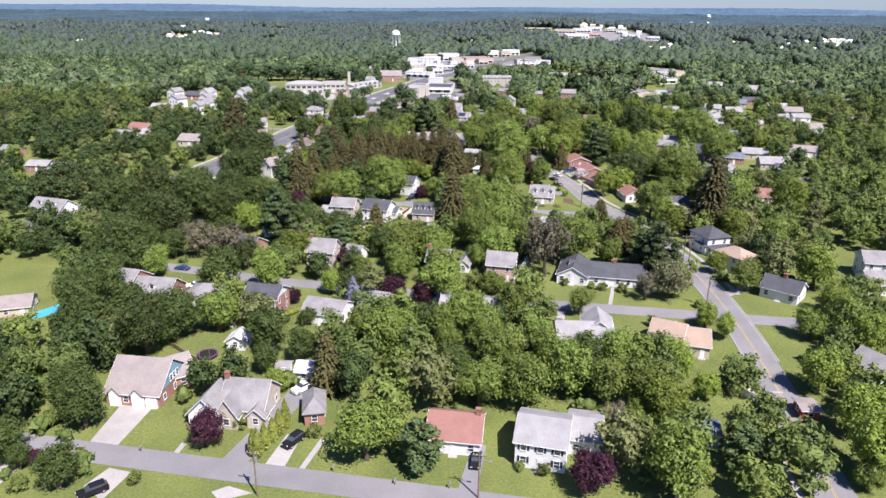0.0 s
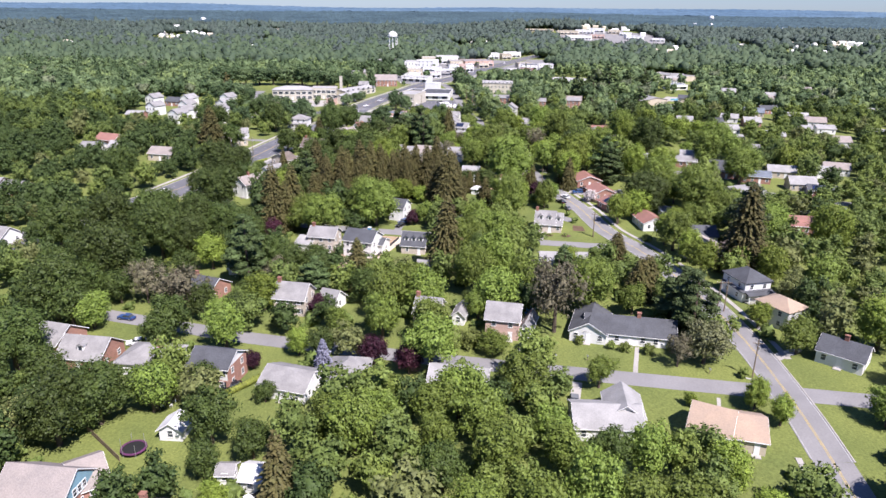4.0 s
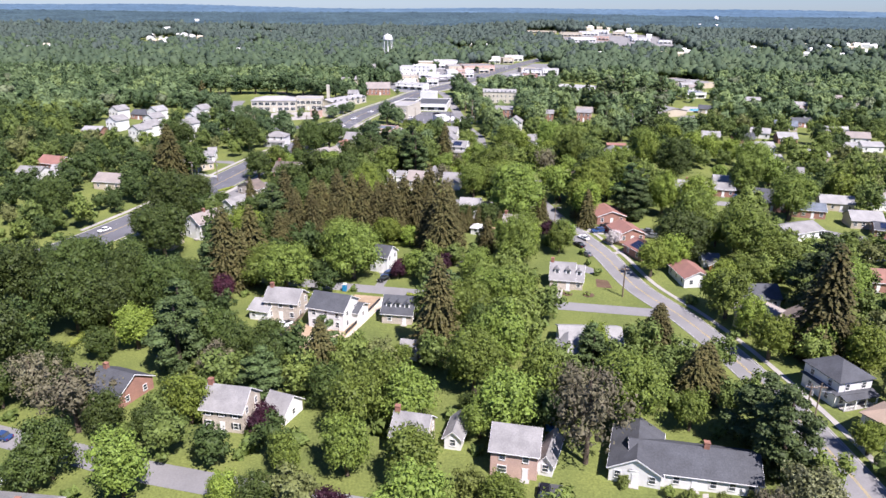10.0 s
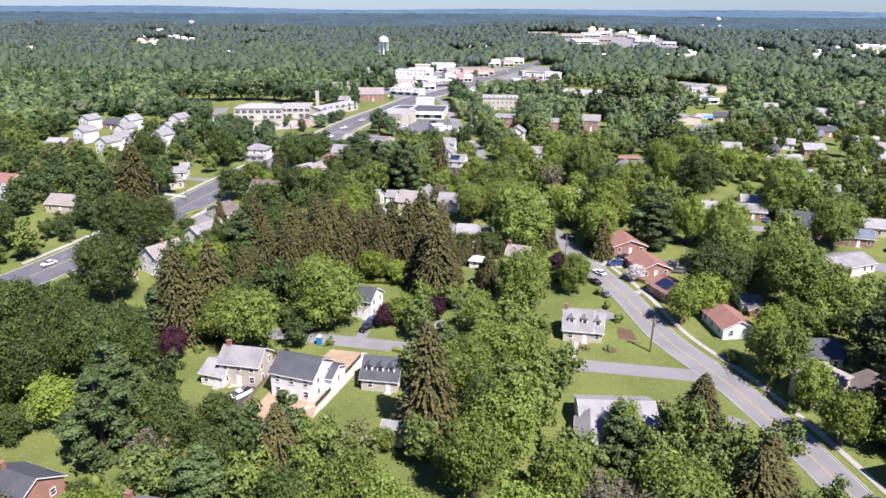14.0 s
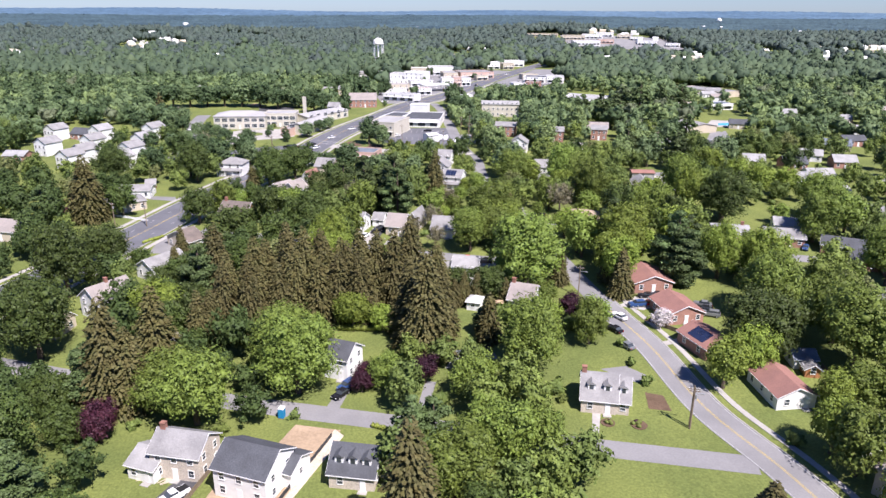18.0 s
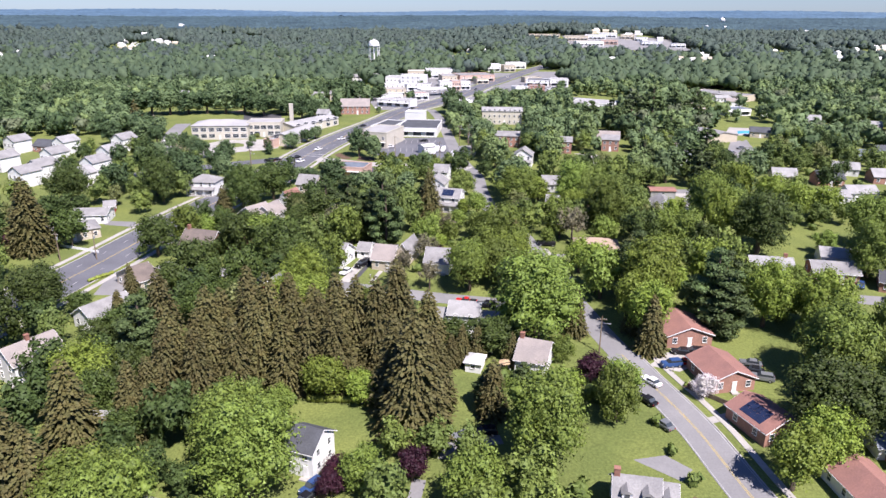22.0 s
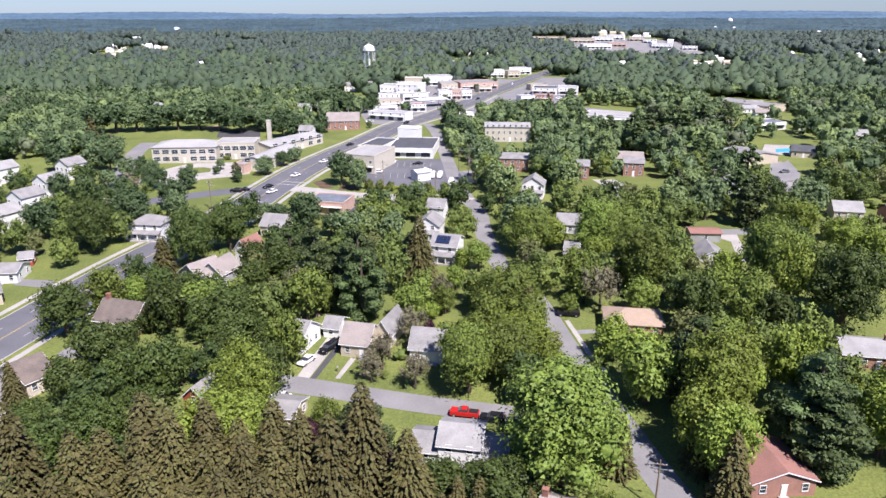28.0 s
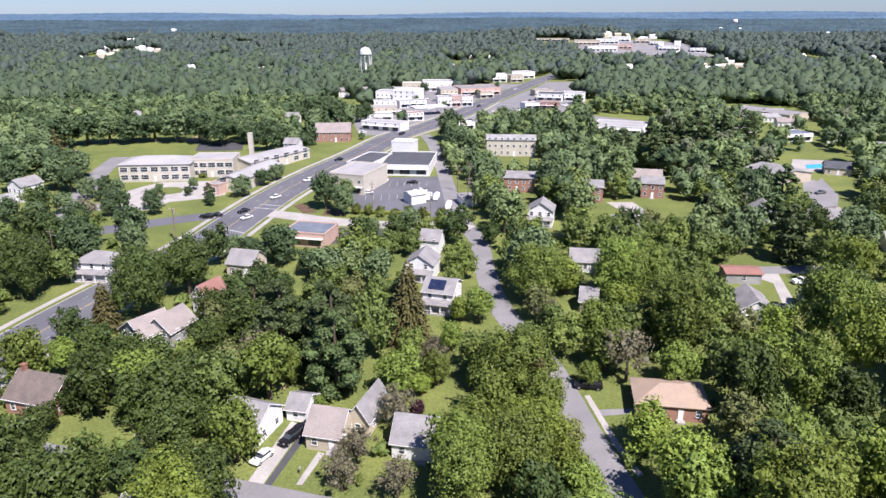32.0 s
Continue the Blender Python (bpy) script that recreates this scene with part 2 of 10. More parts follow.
def rise(x, y):
    """The height of the ground: a shallow valley under the gardens, then a long slope up to the town and the wooded hills."""
    u = min(max((y + 160) / ROW_STEP, 0), len(GROUND_ROWS) - 1.001)
    i, u = int(u), u % 1
    z = GROUND_LEVEL[i] * (1 - u) + GROUND_LEVEL[i + 1] * u + 0.015 * min(max(x, -150), 150) * (GROUND_TILT[i] * (1 - u) + GROUND_TILT[i + 1] * u)
    q = ((x - 250) / 380) ** 2 + ((y - 1450) / 250) ** 2
    if q < 1:
        z += 23 * (1 - q) ** 2
    near = CLEAR_CELLS.get((int(x // 150), int(y // 150)))
    if near:
        z += 6 * math.exp(-((x - near[0]) / 60) ** 2 - ((y - near[1]) / 70) ** 2)
    v = min(max((y - 1300) / 3400, 0), 1)
    if v > 0:
        z += 36 * v * (1 + 0.10 * math.sin(x * 0.0031 + 1) + 0.22 * math.sin(x * 0.0017 + y * 0.0023) * v)
    return z


def to_mesh(name, bm, mat):
    me = bpy.data.meshes.new(name)
    bm.to_mesh(me)
    bm.free()
    me.materials.append(mat)
    return me


def part(name, bm, mat, parent, label="", at=None):
    """One mesh under a thing or under a part."""
    ob = new(name, bm if isinstance(bm, bpy.types.Mesh) else to_mesh(name, bm, mat))
    ob.parent = parent
    if at is not None:
        ob.matrix_basis = at
    if label:
        tagged(ob, label)
    return ob


def thing(name, m, label, category, group="", kind=""):
    ob = new(name)
    ob.empty_display_size = 0.3
    ob.matrix_basis = m
    return tagged(ob, label, category, group, kind)


def box(bm, x0, x1, y0, y1, z0, z1):
    v = [bm.verts.new(p) for p in ((x0, y0, z0), (x1, y0, z0), (x1, y1, z0), (x0, y1, z0), (x0, y0, z1), (x1, y0, z1), (x1, y1, z1), (x0, y1, z1))]
    for f in ((3, 2, 1, 0), (4, 5, 6, 7), (0, 1, 5, 4), (1, 2, 6, 5), (2, 3, 7, 6), (3, 0, 4, 7)):
        bm.faces.new([v[i] for i in f])
    return bm


def boxes(*rows):
    bm = bmesh.new()
    for r in rows:
        box(bm, *r)
    return bm


def prism(bm, loop, offset):
    """A solid between a loop of points and its copy moved by an offset."""
    a = [bm.verts.new(p) for p in loop]
    b = [bm.verts.new(Vector(p) + Vector(offset)) for p in loop]
    bm.faces.new(a[::-1]), bm.faces.new(b)
    for i in range(len(a)):
        j = (i + 1) % len(a)
        bm.faces.new((a[i], a[j], b[j], b[i]))
    bmesh.ops.recalc_face_normals(bm, faces=bm.faces)
    return bm


def tube(bm, r0, r1, z0, z1, n=8, x=0, y=0, lean=(0, 0)):
    a = [bm.verts.new((x + r0 * math.cos(6.2832 * i / n), y + r0 * math.sin(6.2832 * i / n), z0)) for i in range(n)]
    b = [bm.verts.new((x + lean[0] + r1 * math.cos(6.2832 * i / n), y + lean[1] + r1 * math.sin(6.2832 * i / n), z1)) for i in range(n)]
    for i in range(n):
        bm.faces.new((a[i], a[(i + 1) % n], b[(i + 1) % n], b[i]))
    bm.faces.new(a[::-1]), bm.faces.new(b)
    return bm


def mesh_np(name, verts, faces, mat, smooth=False):
    """A mesh from arrays of points and of triangles or quads."""
    me = bpy.data.meshes.new(name)
    k = faces.shape[1]
    me.vertices.add(len(verts))
    me.vertices.foreach_set("co", np.ascontiguousarray(verts, dtype=np.float32).ravel())
    me.loops.add(faces.size)
    me.loops.foreach_set("vertex_index", np.ascontiguousarray(faces, dtype=np.int32).ravel())
    me.polygons.add(len(faces))
    me.polygons.foreach_set("loop_start", np.arange(0, faces.size, k, dtype=np.int32))
    me.update(calc_edges=True)
    me.validate()
    if smooth:
        me.polygons.foreach_set("use_smooth", np.ones(len(faces), dtype=bool))
    me.materials.append(mat)
    return me


def smooth_line(points, step=2.0):
    """A line through the points, with rounded bends."""
    p = [Vector((*q, 0)) for q in points]
    p = [p[0] * 2 - p[1], *p, p[-1] * 2 - p[-2]]
    line = []
    for a, b, c, d in zip(p, p[1:], p[2:], p[3:]):
        n = max(1, int((c - b).length / step))
        for i in range(n):
            u = i / n
            line.append(0.5 * (2 * b + (c - a) * u + (2 * a - 5 * b + 4 * c - d) * u * u + (3 * b - a - 3 * c + d) * u ** 3))
    return line + [p[-2]]


def ribbon(line, left, right, z, thick=0.12):
    """A strip along a line, from left to right of it (metres to the left), on the ground."""
    bm = bmesh.new()
    rows = []
    for i, q in enumerate(line):
        d = (line[min(i + 1, len(line) - 1)] - line[max(i - 1, 0)]).normalized()
        n = Vector((-d.y, d.x, 0))
        row = []
        for s in (left, (left + right) / 2, right):
            e = q + n * s
            row.append((e.x, e.y, rise(e.x, e.y) + z))
        rows.append([bm.verts.new(p) for p in row] + [bm.verts.new((x, y, h - thick)) for x, y, h in (row[0], row[2])])
    for a, b in zip(rows, rows[1:]):
        bm.faces.new((a[0], a[1], b[1], b[0])), bm.faces.new((a[1], a[2], b[2], b[1]))
        bm.faces.new((a[3], a[0], b[0], b[3])), bm.faces.new((a[2], a[4], b[4], b[2]))
    bm.normal_update()
    return bm


def strip(name, points, left, right, z, mat, label, category, kind="structure"):
    line = smooth_line(points)
    return tagged(new(name, to_mesh(name, ribbon(line, left, right, z), mat)), label, category, kind=kind)


def patch(name, corners, z, mat, label, category, kind="structure", thick=0.1):
    """A flat piece of ground with straight sides."""
    bm = bmesh.new()
    f = bm.faces.new([bm.verts.new((x, y, 0)) for x, y in corners])
    f.normal_update()
    if f.normal.z < 0:
        f.normal_flip()
    ys = [y for x, y in corners]
    for y in GROUND_ROWS:
        if min(ys) < y < max(ys):
            bmesh.ops.bisect_plane(bm, geom=bm.verts[:] + bm.edges[:] + bm.faces[:], plane_co=(0, y, 0), plane_no=(0, 1, 0))
    bmesh.ops.triangulate(bm, faces=bm.faces[:])
    for v in bm.verts:
        v.co.z = rise(v.co.x, v.co.y) + z
    rim = bmesh.ops.extrude_edge_only(bm, edges=[e for e in bm.edges if e.is_boundary])
    for v in rim["geom"]:
        if isinstance(v, bmesh.types.BMVert):
            v.co.z -= thick
    return tagged(new(name, to_mesh(name, bm, mat)), label, category, kind=kind)


# ---- ground ----
def grid_lines(lo, hi, start, grow):
    out, s, v = [0.0], start, 0.0
    while v < hi:
        v += s
        s *= grow
        out.append(v)
    neg, s, v = [], start, 0.0
    while v > lo:
        v -= s
        s *= grow
        neg.append(v)
    return np.array(neg[::-1] + out)


def sheet(name, xs, ys, height, mat, smooth=True):
    verts = np.array([(x, y, height(x, y)) for y in ys for x in xs])
    nx, ny = len(xs), len(ys)
    i = np.arange((ny - 1) * (nx - 1))
    a = (i // (nx - 1)) * nx + i % (nx - 1)
    return new(name, mesh_np(name, verts, np.stack([a, a + 1, a + nx + 1, a + nx], 1), mat, smooth))


tagged(sheet("ground", grid_lines(-4300, 4300, 12, 1.05), np.concatenate([GROUND_ROWS[GROUND_ROWS < 700], 700 + grid_lines(-1, 4300, 12, 1.05)[1:]]), rise, GRASS),
       "mown lawns and rough grass rolling to the horizon", "ground", kind="structure")

ROADS = []


def road(points, width, label, curb=False, mat=ASPHALT, name="road", z=0.05):
    strip(name, points, width / 2, -width / 2, z, mat, label, "road")
    ROADS.append((np.array([(q.x, q.y) for q in smooth_line(points, 6)]), width))
    if curb:
        for s in (1, -1):
            strip("kerb", points, s * width / 2 + 0.15, s * width / 2 - 0.15, 0.14, CONCRETE, "pale concrete kerb along the road edge", "kerb")


# ---- roads ----
MAIN = [(58.0, 62.0), (63.0, 84.0), (65.0, 97.0), (66.5, 107.0), (69.0, 119.3), (71.3, 135.0), (73.0, 150.0), (74.3, 171.0), (74.4, 190.0), (73.6, 204.0), (71.0, 226.0), (66.8, 246.0), (60.0, 266.0), (56.3, 290.0), (52.0, 306.0), (49.0, 317.5), (46.4, 328.5), (42.6, 347.0), (38.5, 368.0), (34.4, 393.7), (27.2, 418.0), (24.2, 444.0), (23.6, 468.0), (19.6, 486.0), (16.0, 510.0), (13.2, 545.0), (10.0, 583.0), (6.1, 622.0), (1.0, 650.0)]
ARTERIAL = [(-158.1, 227.4), (-133.0, 280.0), (-115.4, 310.0), (-102.0, 338.0), (-92.0, 366.0), (-85.2, 394.0), (-78.4, 420.0), (-69.6, 447.0), (-63.4, 467.0), (-57.4, 502.0), (-51.4, 531.0), (-42.0, 563.0), (-29.4, 599.0), (-15.2, 645.0), (3.0, 682.0), (24.0, 734.0), (44.5, 798.0), (67.0, 858.0), (110.0, 972.0), (180.0, 1140.0)]
road(MAIN[:6], 7.0, "gray two-lane asphalt road with a yellow centre line", z=0.046)
road(MAIN[5:16], 7.4, "gray two-lane asphalt road with a yellow centre line")
road(MAIN[15:], 6.0, "narrow gray asphalt street between trees", z=0.046)
strip("road_marking", MAIN[:16], 0.22, 0.08, 0.06, YELLOW_PAINT, "double yellow centre line of the two-lane road", "road marking", "stuff")
strip("road_marking", MAIN[:16], -0.08, -0.22, 0.06, YELLOW_PAINT, "double yellow centre line of the two-lane road", "road marking", "stuff")
strip("pavement", MAIN[7:16], -5.6, -6.9, 0.10, CONCRETE, "pale concrete footpath beside the road", "pavement")
strip("kerb", MAIN[5:16], -3.7, -3.95, 0.12, CONCRETE, "pale concrete kerb at the road edge", "kerb")
road([(-188.7, 126.9), (-80.0, 104.7), (-7.5, 91.4), (57.1, 79.5)], 5.4, "gray asphalt residential street", z=0.04)
road([(-96.1, 199.5), (-65.8, 189.5), (-42.2, 181.8), (9.5, 169.5), (66.6, 158.2), (112.8, 149.8)], 5.6, "gray asphalt residential street", z=0.04)
road([(-127.8, 296.1), (-85.4, 283.5), (-57.7, 275.7), (-30.0, 268.6), (-4.6, 262.8), (30.0, 255.1), (62.6, 248.4)], 5.2, "gray asphalt residential street", z=0.04)
road([(-73.4, 367.0), (-42.9, 359.2), (-20.6, 353.5), (4.9, 346.9), (17.1, 344.3), (44.7, 338.8)], 5.6, "gray asphalt residential street", z=0.04)
road(ARTERIAL, 16.0, "wide gray multi-lane asphalt road through the town", curb=True, mat=TOWN_ASPHALT, z=0.06)
strip("pavement", MAIN[:6], 6.3, 5.2, 0.10, CONCRETE, "pale concrete footpath beside the road", "pavement")
strip("pavement", ARTERIAL[2:17], 11.2, 9.6, 0.12, CONCRETE, "pale concrete footpath beside the wide road", "pavement")
strip("pavement", ARTERIAL[2:17], -9.6, -11.2, 0.12, CONCRETE, "pale concrete footpath beside the wide road", "pavement")


def dashes(points, off, length, gap, label):
    """Broken white lane lines, each dash a short strip."""
    line = smooth_line(points, 1.0)
    bm, at = bmesh.new(), 0
    while at + length < len(line):
        part_bm = ribbon(line[at:at + length], off + 0.07, off - 0.07, 0.075, 0.01)
        me = bpy.data.meshes.new("dash")
        part_bm.to_mesh(me), part_bm.free()
        bm.from_mesh(me)
        bpy.data.meshes.remove(me)
        at += length + gap
    tagged(new("road_marking", to_mesh("road_marking", bm, WHITE_PAINT)), label, "road marking", kind="stuff")


for off in (-4.0, 4.0):
    dashes(ARTERIAL[:15], off, 3, 7, "broken white lane lines on the wide road")
for off in (-0.15, 0.15):
    strip("road_marking", ARTERIAL, off + 0.06, off - 0.06, 0.075, YELLOW_PAINT, "double yellow line down the wide road", "road marking", "stuff")
for off in (-3.4, 3.4):
    strip("road_marking", MAIN[5:16], off + 0.06, off - 0.06, 0.06, WHITE_PAINT, "thin white edge line of the two-lane road", "road marking", "stuff")


# ---- drives, paths and bare ground ----
patch("driveway", [(-63.6, 102.8), (-58.2, 102.4), (-56.5, 117.9), (-63.4, 119.1)], 0.025, CONCRETE, "pale concrete driveway leading to a garage", "driveway")
patch("driveway", [(-38.4, 98.9), (-34.3, 96.0), (-31.2, 106.7), (-27.0, 120.3), (-26.4, 122.8), (-30.8, 124.7), (-34.1, 112.0)], 0.028, ASPHALT, "worn gray asphalt driveway between lawns", "driveway")
patch("driveway", [(-30.9, 95.8), (-27.1, 95.9), (-25.6, 106.6), (-28.5, 107.0)], 0.031, CONCRETE, "pale concrete driveway beside a lawn", "driveway")
patch("driveway", [(-72.8, 91.6), (-71.6, 98.9), (-74.3, 100.6), (-75.6, 96.2)], 0.034, CONCRETE, "pale concrete driveway at the street", "driveway")
patch("driveway", [(-54.2, 88.7), (-52.4, 95.8), (-56.7, 96.9), (-58.7, 92.2)], 0.025, CONCRETE, "pale concrete driveway at the street", "driveway")
patch("driveway", [(-35.4, 88.9), (-30.6, 90.8), (-35.0, 92.5), (-37.4, 91.0)], 0.028, CONCRETE, "pale concrete driveway at the street", "driveway")
patch("driveway", [(2.3, 90.1), (5.6, 90.1), (8.1, 103.9), (5.7, 104.5)], 0.031, ASPHALT, "gray asphalt driveway with a parked car", "driveway")
patch("path", [(-24.6, 96.1), (-23.6, 95.9), (-21.2, 105.0), (-22.1, 105.6)], 0.034, CONCRETE, "narrow concrete garden path", "path")
patch("path", [(-47.5, 100.1), (-46.5, 99.8), (-45.9, 103.9), (-46.9, 104.2)], 0.025, CONCRETE, "narrow concrete garden path", "path")
patch("driveway", [(18.2, 170.5), (22.6, 168.9), (24.6, 179.3), (20.7, 180.0)], 0.028, DARK_ASPHALT, "dark asphalt driveway with two lanes", "driveway")
patch("driveway", [(28.0, 153.6), (30.0, 153.1), (32.0, 161.0), (30.0, 161.7)], 0.031, CONCRETE, "pale concrete driveway with a parked car", "driveway")
patch("path", [(43.5, 164.1), (44.6, 164.2), (48.4, 177.0), (47.4, 177.0)], 0.034, CONCRETE, "straight concrete path across a lawn", "path")
patch("path", [(54.8, 149.1), (55.4, 148.6), (58.1, 152.1), (59.1, 155.1), (58.4, 155.3), (57.2, 151.7)], 0.025, CONCRETE, "curving concrete path across a lawn", "path")
patch("driveway", [(54.3, 223.1), (61.1, 224.7), (65.5, 230.8), (62.5, 233.3), (59.0, 227.6)], 0.028, ASPHALT, "gray asphalt turning place beside the road", "driveway")
patch("path", [(34.9, 253.9), (35.8, 253.9), (38.0, 265.0), (37.1, 265.0)], 0.031, CONCRETE, "narrow concrete garden path", "path")
patch("driveway", [(-15.8, 267.6), (-13.2, 267.0), (-11.3, 277.3), (-13.5, 278.0)], 0.034, ASPHALT, "gray asphalt driveway with parked cars", "driveway")
patch("driveway", [(2.6, 268.0), (4.7, 267.5), (6.2, 276.8), (3.9, 277.4)], 0.025, ASPHALT, "gray asphalt driveway among trees", "driveway")
patch("bare_ground", [(-33.6, 230.5), (-25.3, 229.6), (-20.4, 232.5), (-17.5, 241.3), (-13.0, 256.1), (-20.9, 260.2), (-20.3, 242.3), (-30.9, 243.9)], 0.028, DIRT, "bare brown earth of a building plot", "bare ground")
patch("track", [(-20.0, 232.9), (-17.3, 240.9), (-11.7, 257.8), (-14.3, 259.4), (-19.8, 240.9)], 0.031, GRAVEL, "pale gravel track across the building plot", "track")
patch("driveway", [(-41.6, 236.1), (-35.4, 233.4), (-32.9, 248.5), (-36.0, 251.2)], 0.034, DARK_ASPHALT, "dark asphalt driveway with parked cars", "driveway")
patch("path", [(35.5, 256.0), (36.4, 256.0), (39.4, 267.4), (38.8, 267.7)], 0.025, CONCRETE, "narrow concrete path to a front door", "path")
patch("bare_ground", [(49.5, 272.2), (48.6, 266.2), (52.9, 265.3), (52.9, 270.9)], 0.028, MULCH, "dug brown flower bed", "bare ground")
patch("driveway", [(42.3, 281.6), (48.2, 282.7), (51.7, 278.8), (48.9, 275.8), (46.8, 277.7)], 0.031, ASPHALT, "patched asphalt parking place beside a house", "driveway")
patch("driveway", [(53.8, 312.8), (59.4, 318.2), (67.3, 319.3), (68.6, 315.7), (59.6, 310.1)], 0.034, CONCRETE, "pale concrete drive with parked cars", "driveway")
patch("path", [(56.4, 292.4), (66.2, 296.1), (66.2, 294.0), (57.3, 290.9)], 0.025, CONCRETE, "pale concrete driveway to a low house", "path")
patch("driveway", [(-19.6, 354.8), (-17.0, 354.0), (-12.9, 370.4), (-15.6, 372.2)], 0.028, CONCRETE, "pale concrete driveway with a parked car", "driveway")
patch("driveway", [(-16.8, 353.8), (-15.4, 354.5), (-11.6, 368.6), (-12.7, 370.1)], 0.031, DARK_ASPHALT, "dark asphalt driveway with parked cars", "driveway")
patch("path", [(-11.3, 355.3), (-10.3, 355.1), (-7.9, 362.9), (-9.1, 363.4)], 0.034, CONCRETE, "narrow concrete path to a front door", "path")
patch("driveway", [(41.8, 375.8), (49.1, 376.3), (49.3, 374.8), (41.8, 373.7)], 0.025, ASPHALT, "gray asphalt driveway", "driveway")
patch("path", [(40.3, 380.5), (41.4, 380.8), (43.6, 366.2), (45.8, 357.6), (44.7, 357.2), (42.5, 365.3)], 0.028, CONCRETE, "pale concrete footpath across a lawn", "path")
patch("driveway", [(76.9, 172.8), (86.2, 177.8), (85.5, 175.0), (77.6, 169.9)], 0.031, CONCRETE, "pale concrete driveway at the road", "driveway")
patch("parking_lot", [(-83.3, 347.5), (-75.5, 347.3), (-76.4, 361.8), (-84.5, 362.0)], 0.034, ASPHALT, "gray asphalt parking lot beside the wide road", "parking lot")
patch("parking_lot", [(-110.4, 406.5), (-96.0, 405.1), (-93.9, 399.7), (-105.2, 402.0)], 0.025, ASPHALT, "gray asphalt forecourt", "parking lot")
patch("parking_lot", [(97.3, 441.5), (106.6, 443.1), (101.1, 419.1), (97.3, 417.8), (101.9, 435.4)], 0.028, CONCRETE, "pale concrete yard with parked cars", "parking lot")
patch("parking_lot", [(92.2, 447.4), (124.9, 447.9), (121.8, 442.1), (90.2, 442.1)], 0.031, ASPHALT, "gray asphalt lane behind the gardens", "parking lot")
patch("parking_lot", [(173.3, 548.8), (166.0, 521.6), (148.8, 491.2), (145.8, 498.4), (161.5, 534.5)], 0.034, ASPHALT, "gray asphalt parking court", "parking lot")
patch("parking_lot", [(73.7, 512.7), (83.6, 512.6), (86.3, 498.6), (77.8, 496.1)], 0.025, CONCRETE, "pale concrete parking court", "parking lot")
patch("road", [(103.3, 351.1), (138.6, 344.6), (135.2, 338.9), (101.3, 346.0)], 0.028, ASPHALT, "gray asphalt side street with parked cars", "street")
patch("road", [(128.9, 324.5), (144.9, 309.5), (169.9, 297.6), (166.8, 292.6), (141.4, 302.4), (124.9, 315.1)], 0.031, ASPHALT, "gray asphalt side street", "street")
road([(-140.0, 462.0), (-123.4, 468.2), (-106.4, 477.5), (-85.3, 489.5), (-70.0, 496.0), (-58.0, 499.0)], 8.6, "gray asphalt side street at the crossing", mat=TOWN_ASPHALT, z=0.055)
road([(-120.8, 478.0), (-122.0, 492.0), (-128.0, 515.0), (-135.0, 540.0), (-142.0, 566.0), (-146.0, 592.0)], 8.4, "pale worn asphalt street past the school", z=0.05)
road([(-56.0, 501.0), (-41.1, 495.6), (-30.1, 491.0), (-15.9, 487.2), (-0.2, 485.0), (13.0, 485.6), (21.0, 481.0)], 7.6, "pale concrete side street at the crossing", mat=CONCRETE, z=0.055)
patch("forecourt", [(-119.3, 503.4), (-117.3, 524.0), (-111.5, 536.9), (-106.6, 543.5), (-99.3, 543.9), (-84.8, 545.9), (-76.6, 538.5), (-74.0, 523.8), (-80.7, 518.2), (-92.1, 513.6), (-96.0, 503.4), (-105.2, 502.0)], 0.034, CONCRETE, "pale concrete school forecourt with a looped drive", "forecourt")
patch("lawn_island", [(-106.3, 526.3), (-106.6, 531.5), (-103.6, 534.7), (-97.6, 535.5), (-93.7, 532.8), (-92.3, 527.2), (-97.1, 523.9), (-102.4, 523.1)], 0.075, GRASS, "oval lawn inside the looped school drive", "lawn")
patch("parking_lot", [(-29.6, 519.2), (-27.5, 549.7), (8.9, 552.4), (12.3, 545.8), (15.3, 511.8), (17.2, 493.1), (-1.0, 496.8), (-17.7, 501.0)], 0.025, TOWN_ASPHALT, "gray asphalt parking lot of the strip mall", "parking lot")
patch("bare_ground", [(-43.6, 508.2), (-41.2, 511.8), (-33.5, 500.4), (-38.1, 498.8)], 0.07, MULCH, "brown mulch bed at the crossing", "flower bed")
patch("bare_ground", [(-31.4, 496.9), (-30.4, 504.5), (-24.6, 502.3), (-23.6, 495.6)], 0.07, MULCH, "brown mulch bed under street trees", "flower bed")
patch("parking_lot", [(-25.3, 466.9), (-22.9, 482.8), (-5.8, 481.4), (-4.7, 466.9)], 0.031, DARK_ASPHALT, "dark asphalt lot beside the bank", "parking lot")
patch("tennis_court", [(-114.2, 605.7), (-119.1, 625.9), (-96.1, 629.9), (-90.8, 608.2)], 0.04, DARK_ASPHALT, "dark hard court behind the school", "court")
patch("parking_lot", [(-35.7, 648.2), (-48.0, 706.7), (-46.4, 766.8), (-39.6, 840.0), (-30.0, 905.0), (18.9, 930.5), (62.9, 936.7), (84.0, 925.5), (56.4, 862.0), (33.5, 798.6), (14.8, 736.6), (-6.0, 686.6), (-24.2, 648.3)], 0.034, ASPHALT, "pale worn asphalt lots between the shops", "parking lot")
patch("parking_lot", [(14.8, 684.9), (33.9, 730.3), (56.0, 800.0), (88.8, 884.9), (101.0, 880.0), (128.2, 841.7), (112.5, 758.4), (92.9, 725.0), (65.8, 710.2), (38.3, 690.1)], 0.031, ASPHALT, "pale worn asphalt lots before the stores", "parking lot")
